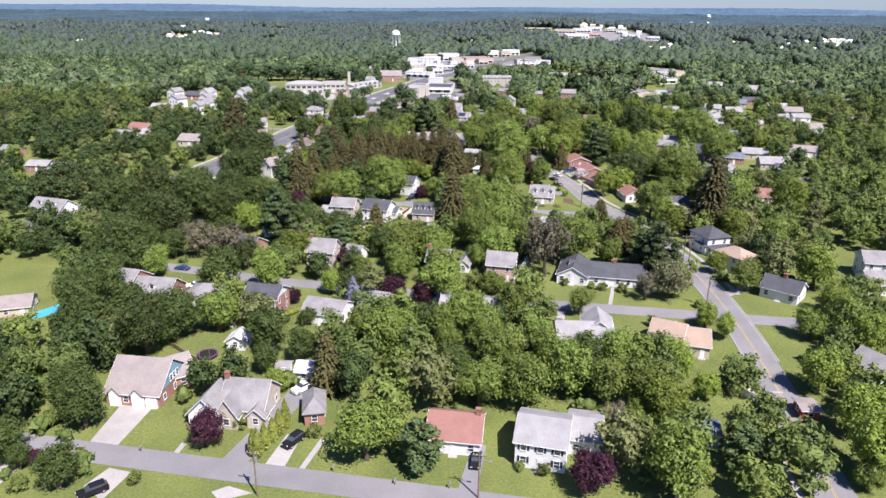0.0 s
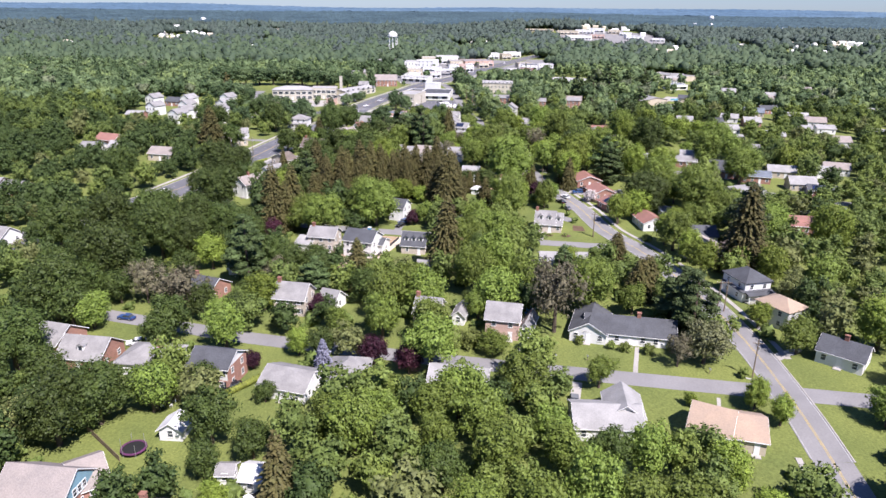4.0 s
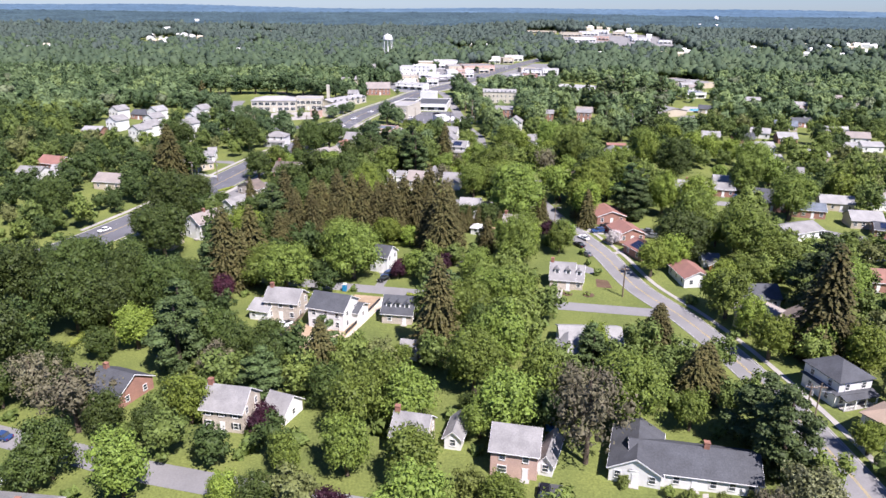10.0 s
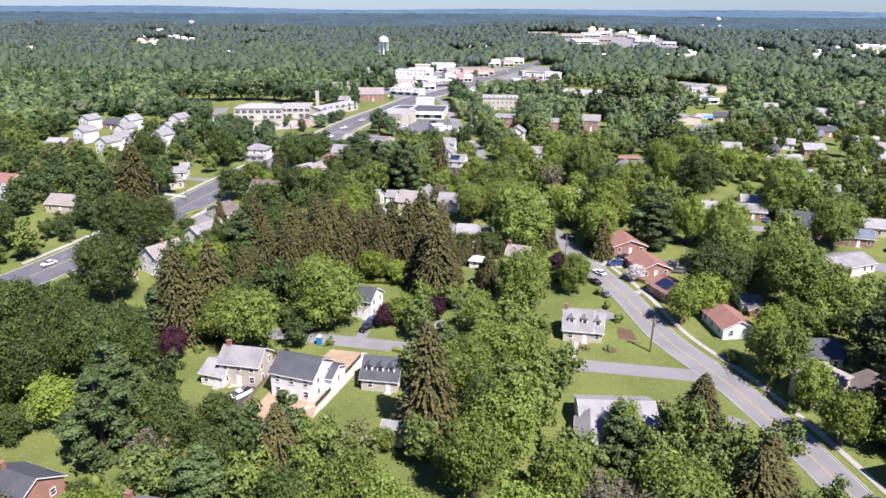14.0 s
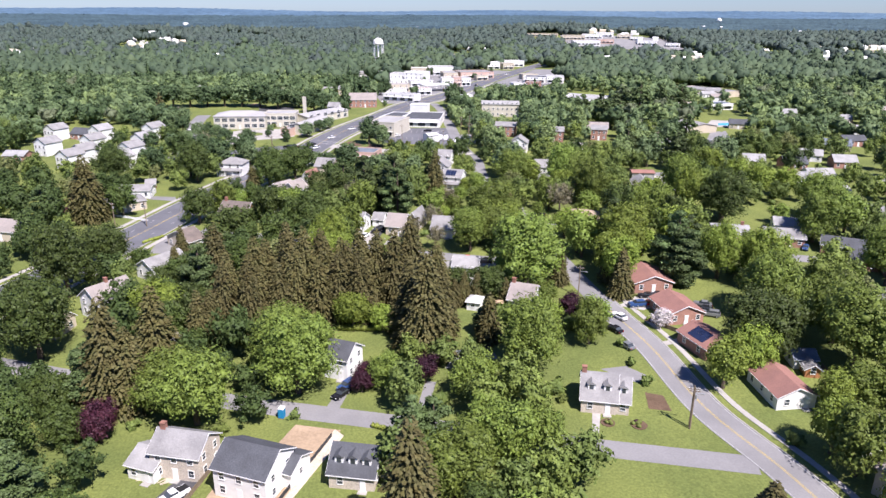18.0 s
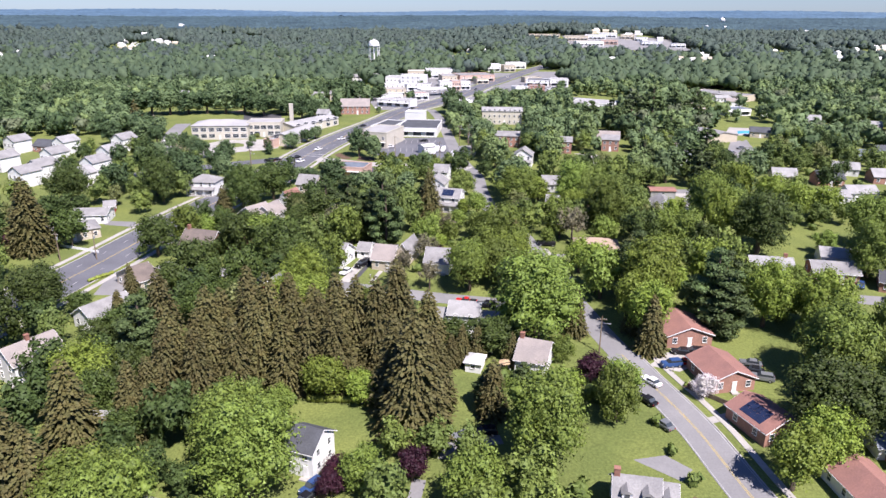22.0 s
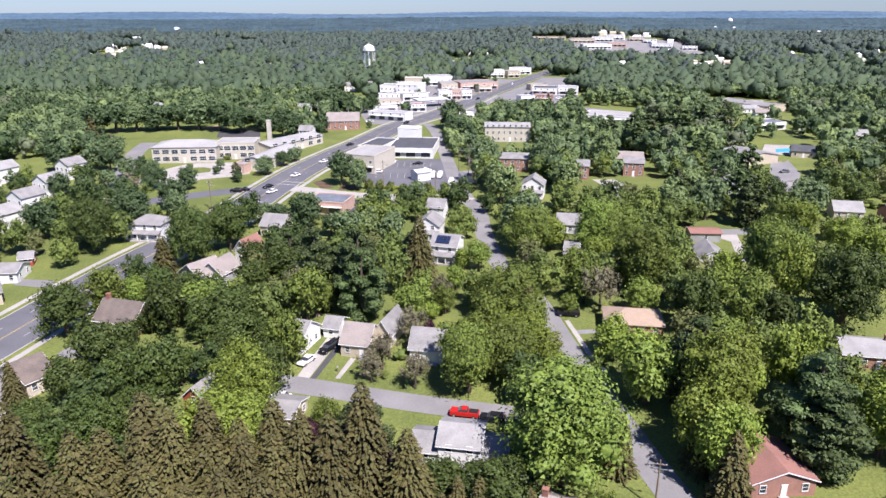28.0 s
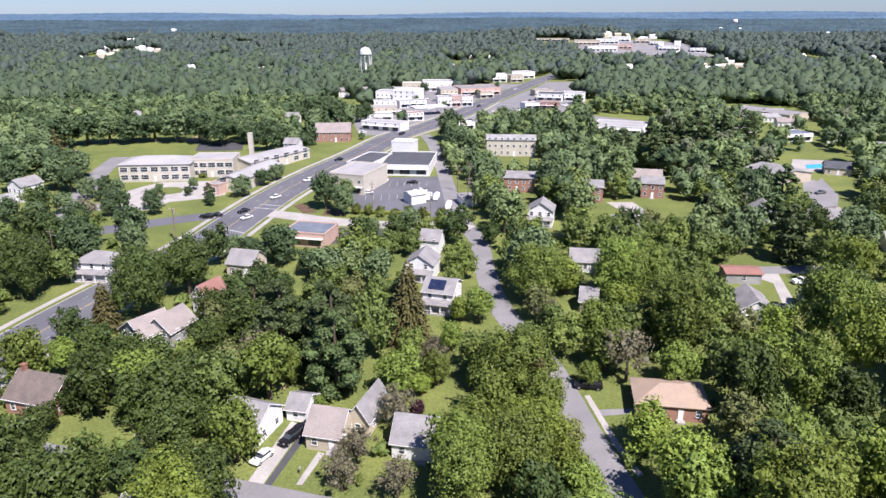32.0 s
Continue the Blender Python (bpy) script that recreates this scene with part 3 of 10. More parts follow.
patch("parking_lot", [(92.0, 890.0), (112.0, 950.0), (150.0, 950.0), (150.0, 870.0), (128.0, 842.0)], 0.034, ASPHALT, "pale worn asphalt lot at the town's edge", "parking lot")
patch("driveway", [(8.1, 282.5), (11.8, 282.0), (15.6, 285.8), (20.1, 286.4), (19.5, 289.0), (10.7, 288.9)], 0.037, ASPHALT, "worn asphalt turning place behind the trees", "driveway")
patch("playing_field", [(-134.1, 637.1), (-125.8, 645.3), (-117.3, 635.3), (-120.8, 628.9)], 0.025, CLAY, "bare clay infield of the ball field", "ball field")
patch("bare_ground", [(-34.9, 231.8), (-23.8, 227.9), (-20.1, 235.2), (-11.8, 259.9), (-20.8, 261.8), (-26.9, 244.7)], 0.034, DIRT, "churned brown earth of a building plot", "bare ground")
patch("driveway", [(-20.1, 235.2), (-18.6, 236.5), (-11.0, 258.1), (-13.0, 260.2)], 0.045, GRAVEL, "pale gravel drive along the building plot", "driveway")
patch("bare_ground", [(-24.7, 388.0), (-19.3, 388.0), (-19.1, 383.0), (-25.3, 383.0)], 0.025, DIRT, "bare brown earth in a garden", "bare ground")
patch("swimming_pool", [(-107.4, 161.0), (-103.9, 157.0), (-101.1, 162.4), (-102.8, 167.8)], 0.058, POOL, "bright blue garden swimming pool", "swimming pool")
patch("parking_lot", [(138.9, 491.7), (147.3, 489.5), (169.0, 531.1), (168.8, 546.5), (162.3, 542.8)], 0.031, ASPHALT, "gray asphalt lane with parked cars", "parking lot")
patch("forecourt", [(165.4, 560.6), (178.5, 585.4), (195.1, 581.7), (186.4, 560.4)], 0.031, CONCRETE, "pale concrete deck round the pool", "forecourt")
patch("parking_lot", [(66.5, 477.5), (71.7, 497.1), (86.5, 499.8), (86.0, 486.9), (75.9, 475.2)], 0.034, ASPHALT, "gray asphalt parking court with cars", "parking lot")
patch("parking_lot", [(103.1, 699.9), (108.7, 724.7), (141.1, 694.8), (137.3, 681.4)], 0.028, ASPHALT, "gray asphalt lane beside the white warehouse", "parking lot")
patch("swimming_pool", [(178.6, 573.6), (189.4, 575.8), (185.2, 566.9), (175.5, 565.8)], 0.055, POOL, "bright blue public swimming pool", "swimming pool")


# ---- houses ----
SPOTS = []


def window_meshes(w, h, key, cache={}):
    if (w, h) not in cache:
        f = 0.09
        fr = boxes((-w / 2 - f, w / 2 + f, -0.10, 0.0, h, h + f), (-w / 2 - f, w / 2 + f, -0.14, 0.0, -f - 0.03, 0), (-w / 2 - f, -w / 2, -0.10, 0, 0, h), (w / 2, w / 2 + f, -0.10, 0, 0, h), (-w / 2, w / 2, -0.07, 0.0, h / 2 - 0.04, h / 2 + 0.04))
        cache[w, h] = (to_mesh("window", fr, TRIM), to_mesh("pane", boxes((-w / 2, w / 2, -0.05, 0.0, 0, h)), GLASS))
    return cache[w, h]


SHUTTER = to_mesh("shutter", boxes((-0.2, 0.2, -0.06, 0, 0, 1.3)), material("dark_shutter_paint", (0.03, 0.04, 0.05), 0.6))
DOOR_SLAB = to_mesh("door", boxes((-0.48, 0.48, -0.08, 0, 0, 2.05), (-0.6, 0.6, -0.05, 0, 2.05, 2.2)), TRIM)


def put_window(house, x, y, z, turn, w=0.95, h=1.3, shutters=False):
    fm, pm = window_meshes(w, h, 0)
    f = part("window", fm, None, house, "", pose(x, y, z, 0, 0, turn))
    part("pane", pm, None, f)
    if shutters:
        for s in (-1, 1):
            part("shutter", SHUTTER, None, f, "", pose(s * (w / 2 + 0.32), 0, 0))


def gable_walls(w, d, eave, top, z0=-0.6):
    """Walls with gable ends to the left and right (ridge along x)."""
    bm = bmesh.new()
    prism(bm, [(-w / 2, -d / 2, z0), (-w / 2, d / 2, z0), (-w / 2, d / 2, eave), (-w / 2, 0, top), (-w / 2, -d / 2, eave)], (w, 0, 0))
    return bm


def gable_slab(w, d, eave, top, side, over=0.4, thick=0.16):
    """One slope of a roof whose ridge runs along x."""
    k = (top - eave) / (d / 2)
    y0, y1 = -d / 2 - over, 0.0
    z0, z1 = eave - over * k + 0.03, top + 0.03
    pts = [(-w / 2 - over, y0, z0), (-w / 2 - over, y1, z1), (-w / 2 - over, y1, z1 + thick), (-w / 2 - over, y0, z0 + thick)]
    if side > 0:
        pts = [(x, -y, z) for x, y, z in pts]
    return prism(bmesh.new(), pts, (w + 2 * over, 0, 0))


def hip_roof(w, d, eave, top, over=0.45, thick=0.14):
    bm = bmesh.new()
    a, b = w / 2 + over, d / 2 + over
    z = eave - 0.05
    r = max(a - b, 0.05) if w >= d else 0.05
    s = max(b - a, 0.05) if d > w else 0.05
    lo = [bm.verts.new(p) for p in ((-a, -b, z), (a, -b, z), (a, b, z), (-a, b, z))]
    mid = [bm.verts.new(p) for p in ((-a, -b, z + thick), (a, -b, z + thick), (a, b, z + thick), (-a, b, z + thick))]
    if w >= d:
        p, q = bm.verts.new((-r, 0, top + thick)), bm.verts.new((r, 0, top + thick))
        fs = ((mid[0], mid[1], q, p), (mid[1], mid[2], q), (mid[2], mid[3], p, q), (mid[3], mid[0], p))
    else:
        p, q = bm.verts.new((0, -s, top + thick)), bm.verts.new((0, s, top + thick))
        fs = ((mid[0], mid[1], p), (mid[1], mid[2], q, p), (mid[2], mid[3], q), (mid[3], mid[0], p, q))
    for f in fs:
        bm.faces.new(f)
    bm.faces.new(lo[::-1])
    for i in range(4):
        bm.faces.new((lo[i], lo[(i + 1) % 4], mid[(i + 1) % 4], mid[i]))
    bmesh.ops.recalc_face_normals(bm, faces=bm.faces)
    return bm


def solar_array(house, m, cols, rows):
    for i in range(cols):
        for j in range(rows):
            part("solar_panel", boxes((i * 1.05, i * 1.05 + 1.0, j * 1.7, j * 1.7 + 1.64, 0, 0.06)), SOLAR, house, "dark blue glass solar panel", m)


def house(name, x, y, turn, w, d, eave, up, ridge, wall, roof, label, category="house", dormers=0, chimney=None, shutters=False, garage=0, gables=0, bay=False, solar=False, porch=0, windows=None, plain=False, storefront=False, pane=0.95, low=None, blue_gable=False):
    """A house with its front to local -y, standing at the middle of its plan."""
    home = thing(name, pose(x, y, rise(x, y), 0, 0, turn), label, category)
    SPOTS.append((x, y, w, d, turn))
    wm, rm = WALLS[wall], ROOFS[roof]
    top = eave + up
    if ridge == "hip":
        part("wall", boxes((-w / 2, w / 2, -d / 2, d / 2, -0.6, eave)), wm, home)
        part("roof", hip_roof(w, d, eave, top), rm, home)
    elif ridge == "flat":
        part("wall", boxes((-w / 2, w / 2, -d / 2, d / 2, -0.6, eave + 0.5)), wm, home)
        part("roof", boxes((-w / 2 + 0.25, w / 2 - 0.25, -d / 2 + 0.25, d / 2 - 0.25, eave + 0.5, eave + 0.56)), rm, home)
        part("parapet", boxes((-w / 2 - 0.1, w / 2 + 0.1, -d / 2 - 0.1, -d / 2 + 0.25, eave + 0.4, eave + 0.9), (-w / 2 - 0.1, w / 2 + 0.1, d / 2 - 0.25, d / 2 + 0.1, eave + 0.4, eave + 0.9), (-w / 2 - 0.1, -w / 2 + 0.25, -d / 2 + 0.25, d / 2 - 0.25, eave + 0.4, eave + 0.9), (w / 2 - 0.25, w / 2 + 0.1, -d / 2 + 0.25, d / 2 - 0.25, eave + 0.4, eave + 0.9)), wm, home)
    else:
        q = pose(0, 0, 0) if ridge == "x" else pose(0, 0, 0, 0, 0, 90)
        ww, dd = (w, d) if ridge == "x" else (d, w)
        part("wall", gable_walls(ww, dd, eave, top), wm, home, "", q)
        for s in (-1, 1):
            part("roof", gable_slab(ww, dd, eave, top, s), rm, home, "", q)
            k = up / (dd / 2)
            e = dd / 2 + 0.4
            if plain:
                continue
            part("gutter", boxes((-ww / 2 - 0.42, ww / 2 + 0.42, s * e - 0.07, s * e + 0.07, eave - 0.4 * k - 0.02, eave - 0.4 * k + 0.13)), TRIM, home, "", q)
            ex = s * (ww / 2 + 0.41)
            loop = [(ex - 0.03, -e, eave - 0.4 * k - 0.05), (ex - 0.03, 0, top - 0.05), (ex - 0.03, e, eave - 0.4 * k - 0.05), (ex - 0.03, e, eave - 0.4 * k + 0.15), (ex - 0.03, 0, top + 0.17), (ex - 0.03, -e, eave - 0.4 * k + 0.15)]
            part("bargeboard", prism(bmesh.new(), loop, (0.06, 0, 0)), TRIM, home, "", q)
    if low:
        e = 0.03
        part("lower_wall", boxes((-w / 2 - e, w / 2 + e, -d / 2 - e, d / 2 + e, -0.6, 2.55)), WALLS[low], home)
        part("side_wall", boxes((w / 2 + 0.005, w / 2 + e, -d / 2 - e, d / 2 + e, 2.55, eave - 0.1)), WALLS[low], home)
    if blue_gable:
        x0 = w / 2 + 0.02
        part("gable_cladding", prism(bmesh.new(), [(x0, -d / 2 + 0.5, eave + 0.1), (x0, d / 2 - 0.5, eave + 0.1), (x0, 0, top - 0.4)], (0.06, 0, 0)), material("blue_cladding", (0.22, 0.38, 0.46), 0.6), home, "pale blue gable cladding")
        for k in (-1.2, 0, 1.2):
            put_window(home, x0 + 0.06, k, eave + 0.5, 90, 0.8, 1.2)
    # openings
    floors = 1 if eave < 4.2 else 2 if eave < 7.6 else 3
    n = windows if windows is not None else max(1, int(w / 2.7))
    gap = 2.55 if eave < 6.6 else 3.3
    if storefront:
        bays = max(2, int(w / 6))
        for i in range(bays):
            px = ((i + 0.5) / bays - 0.5) * w
            part("shop_front", boxes((px - w * 0.3 / bays, px + w * 0.3 / bays, -d / 2 - 0.04, -d / 2, 0.5, 2.6)), GLASS, home, "dark glass shop front")
        part("awning", boxes((-w * 0.46, w * 0.46, -d / 2 - 1.2, -d / 2 - 0.05, 2.75, 2.95)), TRIM, home, "pale awning over the shop front")
    for f in range(1 if storefront else 0, floors):
        z = 0.95 + f * gap
        for i in range(n):
            px = (i + 0.5) / n * w - w / 2
            if f == 0 and i == n // 2 and n > 1 and garage == 0:
                part("door", DOOR_SLAB, None, home, "white panelled front door", pose(px, -d / 2 - 0.01, 0.1))
                part("step", boxes((px - 0.8, px + 0.8, -d / 2 - 1.1, -d / 2 - 0.02, -0.3, 0.1)), CONCRETE, home)
                continue
            put_window(home, px, -d / 2, z, 0, 1.5 if (bay and f == 0) else pane, 1.9 if pane > 2 else 1.3, shutters)
        if not plain:
            sides = (-1, 1)
            m = max(1, int(d / 3.6))
            for s in sides:
                for i in range(m):
                    put_window(home, s * w / 2, ((i + 0.5) / m - 0.5) * d, z, 90 * s, 0.9, 1.2)
    if garage:
        for g in (0.0, 0.24):
            part("garage_door", boxes((w * (0.02 + g), w * (0.22 + g), -d / 2 - 0.56, -d / 2, 0, 2.2)), TRIM, home, "white panelled garage door")
    if ridge == "x":
        k = up / (d / 2)
        for i in range(dormers):
            px = ((i + 0.5) / dormers - 0.5) * w * 0.92
            zz = eave + 0.35 * up
            yy = -d / 2 + 0.35 * d / 2
            dm = part("dormer", boxes((px - 0.75, px + 0.75, yy - 0.1, yy + 1.6, zz - 0.3, zz + 1.25)), TRIM, home, "small white roof dormer")
            part("dormer_roof", prism(bmesh.new(), [(px - 0.95, yy - 0.3, zz + 1.2), (px, yy - 0.3, zz + 1.85), (px + 0.95, yy - 0.3, zz + 1.2)], (0, 2.4, 0)), rm, dm)
            fm, pm = window_meshes(0.8, 0.95, 0)
            part("pane", pm, None, dm, "", pose(px, yy - 0.1, zz + 0.12))
        for i in range(gables):
            px = (-0.32 + 0.42 * i) * w
            gw = w * 0.2
            g = part("front_gable", prism(bmesh.new(), [(px - gw / 2, -d / 2 - 0.5, 0), (px + gw / 2, -d / 2 - 0.5, 0), (px + gw / 2, -d / 2 - 0.5, eave), (px, -d / 2 - 0.5, eave + gw * 0.55), (px - gw / 2, -d / 2 - 0.5, eave)], (0, d * 0.36, 0)), TRIM, home, "white front gable")
            for s in (-1, 1):
                part("gable_roof", prism(bmesh.new(), [(px + s * (gw / 2 + 0.3), -d / 2 - 0.8, eave - 0.3), (px, -d / 2 - 0.8, eave + gw * 0.55 + 0.05), (px, -d / 2 - 0.8, eave + gw * 0.55 + 0.2), (px + s * (gw / 2 + 0.3), -d / 2 - 0.8, eave - 0.15)], (0, d * 0.4, 0)), rm, g)
        if solar:
            slope = math.degrees(math.atan2(up, d / 2))
            solar_array(home, pose(-w * 0.35, -d / 2 + 0.6, eave + 0.28 + 0.6 * k, slope), int(w * 0.6), 2)
    elif ridge == "y" and solar:
        slope = math.degrees(math.atan2(up, w / 2))
        solar_array(home, pose(-w / 2 + 0.5, d * 0.25, eave + 0.40) @ pose(0, 0, 0, 0, 0, -90) @ pose(0, 0, 0, slope), int(d * 0.6), 2)
    if porch:
        y0 = -d / 2 - 2.2
        part("porch_roof", prism(bmesh.new(), [(-w / 2 - 0.2, -d / 2 - 0.02, 2.75), (-w / 2 - 0.2, -d / 2 - 0.02, 3.2), (-w / 2 - 0.2, y0 - 0.2, 2.6), (-w / 2 - 0.2, y0 - 0.2, 2.45)], (w + 0.4, 0, 0)), rm, home, "low roof over the front porch")
        part("porch_deck", boxes((-w / 2, w / 2, y0, -d / 2 - 0.02, -0.4, 0.25)), CONCRETE, home)
        for i in range(4):
            px = -w / 2 + 0.15 + i * (w - 0.3) / 3
            part("column", boxes((px - 0.11, px + 0.11, y0 + 0.05, y0 + 0.27, 0.25, 2.5)), TRIM, home, "white porch column")
        part("railing", boxes((-w / 2, -0.8, y0 + 0.1, y0 + 0.18, 0.95, 1.03), (0.8, w / 2, y0 + 0.1, y0 + 0.18, 0.95, 1.03), *[(x0 / 10, x0 / 10 + 0.05, y0 + 0.12, y0 + 0.17, 0.25, 0.95) for x0 in range(int(-w * 5) + 1, int(w * 5), 3) if abs(x0) > 8]), TRIM, home)
    if chimney is not None:
        cx = chimney * w
        if ridge == "y":
            part("chimney", boxes((-0.4, 0.4, cx - 0.4, cx + 0.4, eave, top + 1.1), (-0.48, 0.48, cx - 0.48, cx + 0.48, top + 1.1, top + 1.25)), CHIMNEY, home)
        else:
            part("chimney", boxes((cx - 0.45, cx + 0.45, -0.4, 0.4, eave, top + 1.1), (cx - 0.52, cx + 0.52, -0.47, 0.47, top + 1.1, top + 1.25)), CHIMNEY, home)
    return home


# ---- cars, poles and the water tower ----
PAINTS = {
    "black": material("black_car_paint", (0.012, 0.012, 0.015), 0.25, (0.016, 0.016, 0.02), 1.0),
    "white": material("white_car_paint", (0.78, 0.78, 0.78), 0.3, (0.75, 0.75, 0.75), 1.0),
    "gray": material("gray_car_paint", (0.22, 0.23, 0.24), 0.3, None, 1.0, metal=0.3),
    "red": material("red_car_paint", (0.45, 0.02, 0.02), 0.3, (0.42, 0.02, 0.02), 1.0),
    "blue": material("blue_car_paint", (0.03, 0.07, 0.18), 0.3, (0.03, 0.06, 0.16), 1.0),
}
CARS = {}
LAMP = material("headlamp_glass", (0.7, 0.7, 0.68), 0.15)
TAIL = material("tail_lamp_glass", (0.35, 0.02, 0.02), 0.2)


def shell(rows, half):
    """A body from side outlines: rows of (y, z) with a half width each."""
    bm = bmesh.new()
    prism(bm, [(-half, y, z) for y, z in rows], (2 * half, 0, 0))
    bmesh.ops.bevel(bm, geom=[e for e in bm.edges], offset=0.09, segments=2, affect="EDGES")
    return bm


def car_model(colour, kind):
    if (colour, kind) in CARS:
        return None
    top = {"sedan": 1.42, "suv": 1.72, "pickup": 1.8, "van": 2.3}[kind]
    ln = {"sedan": 2.3, "suv": 2.35, "pickup": 2.75, "van": 2.8}[kind]
    belt = top - 0.52
    paint = PAINTS[colour]
    car = thing("car", pose(0, 0, 0), f"parked {colour} {kind} on the pavement", "car", "cars of the suburb")
    part("body", shell([(-ln, 0.32), (ln, 0.32), (ln, belt - 0.12), (ln - 0.15, belt), (-ln + 0.1, belt - 0.05), (-ln, belt - 0.2)], 0.9), paint, car)
    if kind == "sedan":
        rows, roof = [(-0.95, belt - 0.04), (1.75, belt - 0.04), (1.2, top - 0.06), (-0.35, top - 0.06)], (-0.3, 1.12)
    elif kind == "pickup":
        rows, roof = [(-1.3, belt - 0.04), (0.75, belt - 0.04), (0.6, top - 0.06), (-0.6, top - 0.06)], (-0.55, 0.55)
        part("cargo_bed", boxes((-0.72, 0.72, 0.9, ln - 0.12, belt + 0.005, belt + 0.02)), RUBBER, car)
    elif kind == "van":
        rows, roof = [(-2.0, belt - 0.6), (2.7, belt - 0.6), (2.7, top - 0.06), (-1.4, top - 0.06)], (-1.35, 2.66)
    else:
        rows, roof = [(-1.15, belt - 0.04), (2.2, belt - 0.04), (1.95, top - 0.06), (-0.45, top - 0.06)], (-0.4, 1.88)
    part("cabin_glass", shell(rows, 0.78), GLASS if kind != "van" else paint, car)
    part("roof_panel", boxes((-0.72, 0.72, roof[0], roof[1], top - 0.07, top)), paint, car)
    wheel = tube(bmesh.new(), 0.34, 0.34, -0.11, 0.11, 12)
    wm = to_mesh("wheel", wheel, RUBBER)
    for sx in (-1, 1):
        for sy in (-ln + 0.85, ln - 0.9):
            w = part("wheel", wm, None, car, "", pose(sx * 0.82, sy, 0.34, 0, 90, 0))
            part("rim", tube(bmesh.new(), 0.2, 0.2, -0.12, 0.12, 8), METAL, w)
        part("headlight", boxes((sx * 0.62 - 0.16, sx * 0.62 + 0.16, -ln - 0.02, -ln + 0.06, belt - 0.32, belt - 0.18)), LAMP, car)
        part("tail_light", boxes((sx * 0.7 - 0.12, sx * 0.7 + 0.12, ln - 0.06, ln + 0.02, belt - 0.35, belt - 0.16)), TAIL, car)
    CARS[colour, kind] = car
    return car


def car(x, y, turn, colour, kind):
    """turn: the way its tail points, in degrees from +x."""
    made = car_model(colour, kind)
    m = pose(x, y, rise(x, y) + 0.06, 0, 0, turn - 90)
    if made:
        made.matrix_basis = m
    else:
        copy_thing(CARS[colour, kind], m)


def pole(x, y, h, lamp):
    p = thing("utility_pole", pose(x, y, rise(x, y), 0, 0, -12), "weathered wooden utility pole beside the street", "utility pole", "utility poles")
    part("post", tube(bmesh.new(), 0.17, 0.11, -0.3, h, 8), WOOD, p)
    part("crossarm", boxes((-1.1, 1.1, -0.18, -0.06, h - 0.8, h - 0.66)), WOOD, p)
    for s in (-0.95, -0.4, 0.4, 0.95):
        part("insulator", tube(bmesh.new(), 0.05, 0.04, h - 0.66, h - 0.48, 6, s, -0.12), TRIM, p)
    if lamp:
        part("lamp_arm", boxes((0, 1.6, -0.04, 0.04, h - 1.7, h - 1.62)), METAL, p)
        part("lamp_head", boxes((1.4, 2.0, -0.12, 0.12, h - 1.8, h - 1.62)), METAL, p)
    else:
        part("transformer", tube(bmesh.new(), 0.22, 0.22, h - 2.4, h - 1.5, 10, 0.3, 0.0), METAL, p)


def water_tower(x, y, z, top, r, legs, label):
    tower = thing("water_tower", pose(x, y, z), label, "water tower")
    white = WALLS["white"]
    base = top - 1.4 * r
    bm = bmesh.new()
    rows = [(0.12, 0.0), (0.55, 0.06), (0.9, 0.18), (1.0, 0.34), (1.0, 0.66), (0.92, 0.95), (0.7, 1.2), (0.36, 1.36), (0.05, 1.4)]
    rings = [[bm.verts.new((r * a * math.cos(6.2832 * i / 24), r * a * math.sin(6.2832 * i / 24), base + r * b)) for i in range(24)] for a, b in rows]
    for p, q in zip(rings, rings[1:]):
        for i in range(24):
            bm.faces.new((p[i], p[(i + 1) % 24], q[(i + 1) % 24], q[i]))
    bm.faces.new(rings[0][::-1]), bm.faces.new(rings[-1])
    part("tank", bm, white, tower)
    part("riser", tube(bmesh.new(), r * 0.13, r * 0.13, 0, base + 0.2, 12), white, tower)
    bm = bmesh.new()
    ring = [(r * 1.12, base + r * 0.3), (r * 1.12, base + r * 0.42), (r * 1.0, base + r * 0.42), (r * 1.0, base + r * 0.3)]
    loops = [[bm.verts.new((a * math.cos(6.2832 * i / 24), a * math.sin(6.2832 * i / 24), b)) for i in range(24)] for a, b in ring]
    for k in range(4):
        for i in range(24):
            bm.faces.new((loops[k][i], loops[k][(i + 1) % 24], loops[(k + 1) % 4][(i + 1) % 24], loops[(k + 1) % 4][i]))
    part("balcony", bm, white, tower)
    for i in range(legs):
        g = 6.2832 * i / legs
        part("leg", tube(bmesh.new(), 0.3, 0.28, 0, base + r * 0.35, 8, r * 1.06 * math.cos(g), r * 1.06 * math.sin(g), (-0.06 * r * math.cos(g), -0.06 * r * math.sin(g))), white, tower)
        a, b = Vector((r * 1.04 * math.cos(g), r * 1.04 * math.sin(g), base * 0.5)), Vector((r * 1.04 * math.cos(g + 6.2832 / legs), r * 1.04 * math.sin(g + 6.2832 / legs), base * 0.5))
        part("strut", prism(bmesh.new(), [a + Vector((0, 0, -0.2)), a + Vector((0, 0, 0.2)), a + Vector((0, 0.25, 0))], b - a), white, tower)
    part("finial", tube(bmesh.new(), 0.4, 0.3, base + r * 1.38, base + r * 1.6, 8), white, tower)


water_tower(-64, 940, 7.0, 33.5, 5.6, 8, "white water tower on eight legs above the woods")
water_tower(955, 2610, 18.0, 28.0, 8.0, 6, "pale distant water tank on a wooded hill")
SPOTS.append((-64, 940, 10, 10, 0))


# ---- small things ----
def disc(r, z0, z1, n=20, x=0, y=0):
    return tube(bmesh.new(), r, r, z0, z1, n, x, y)


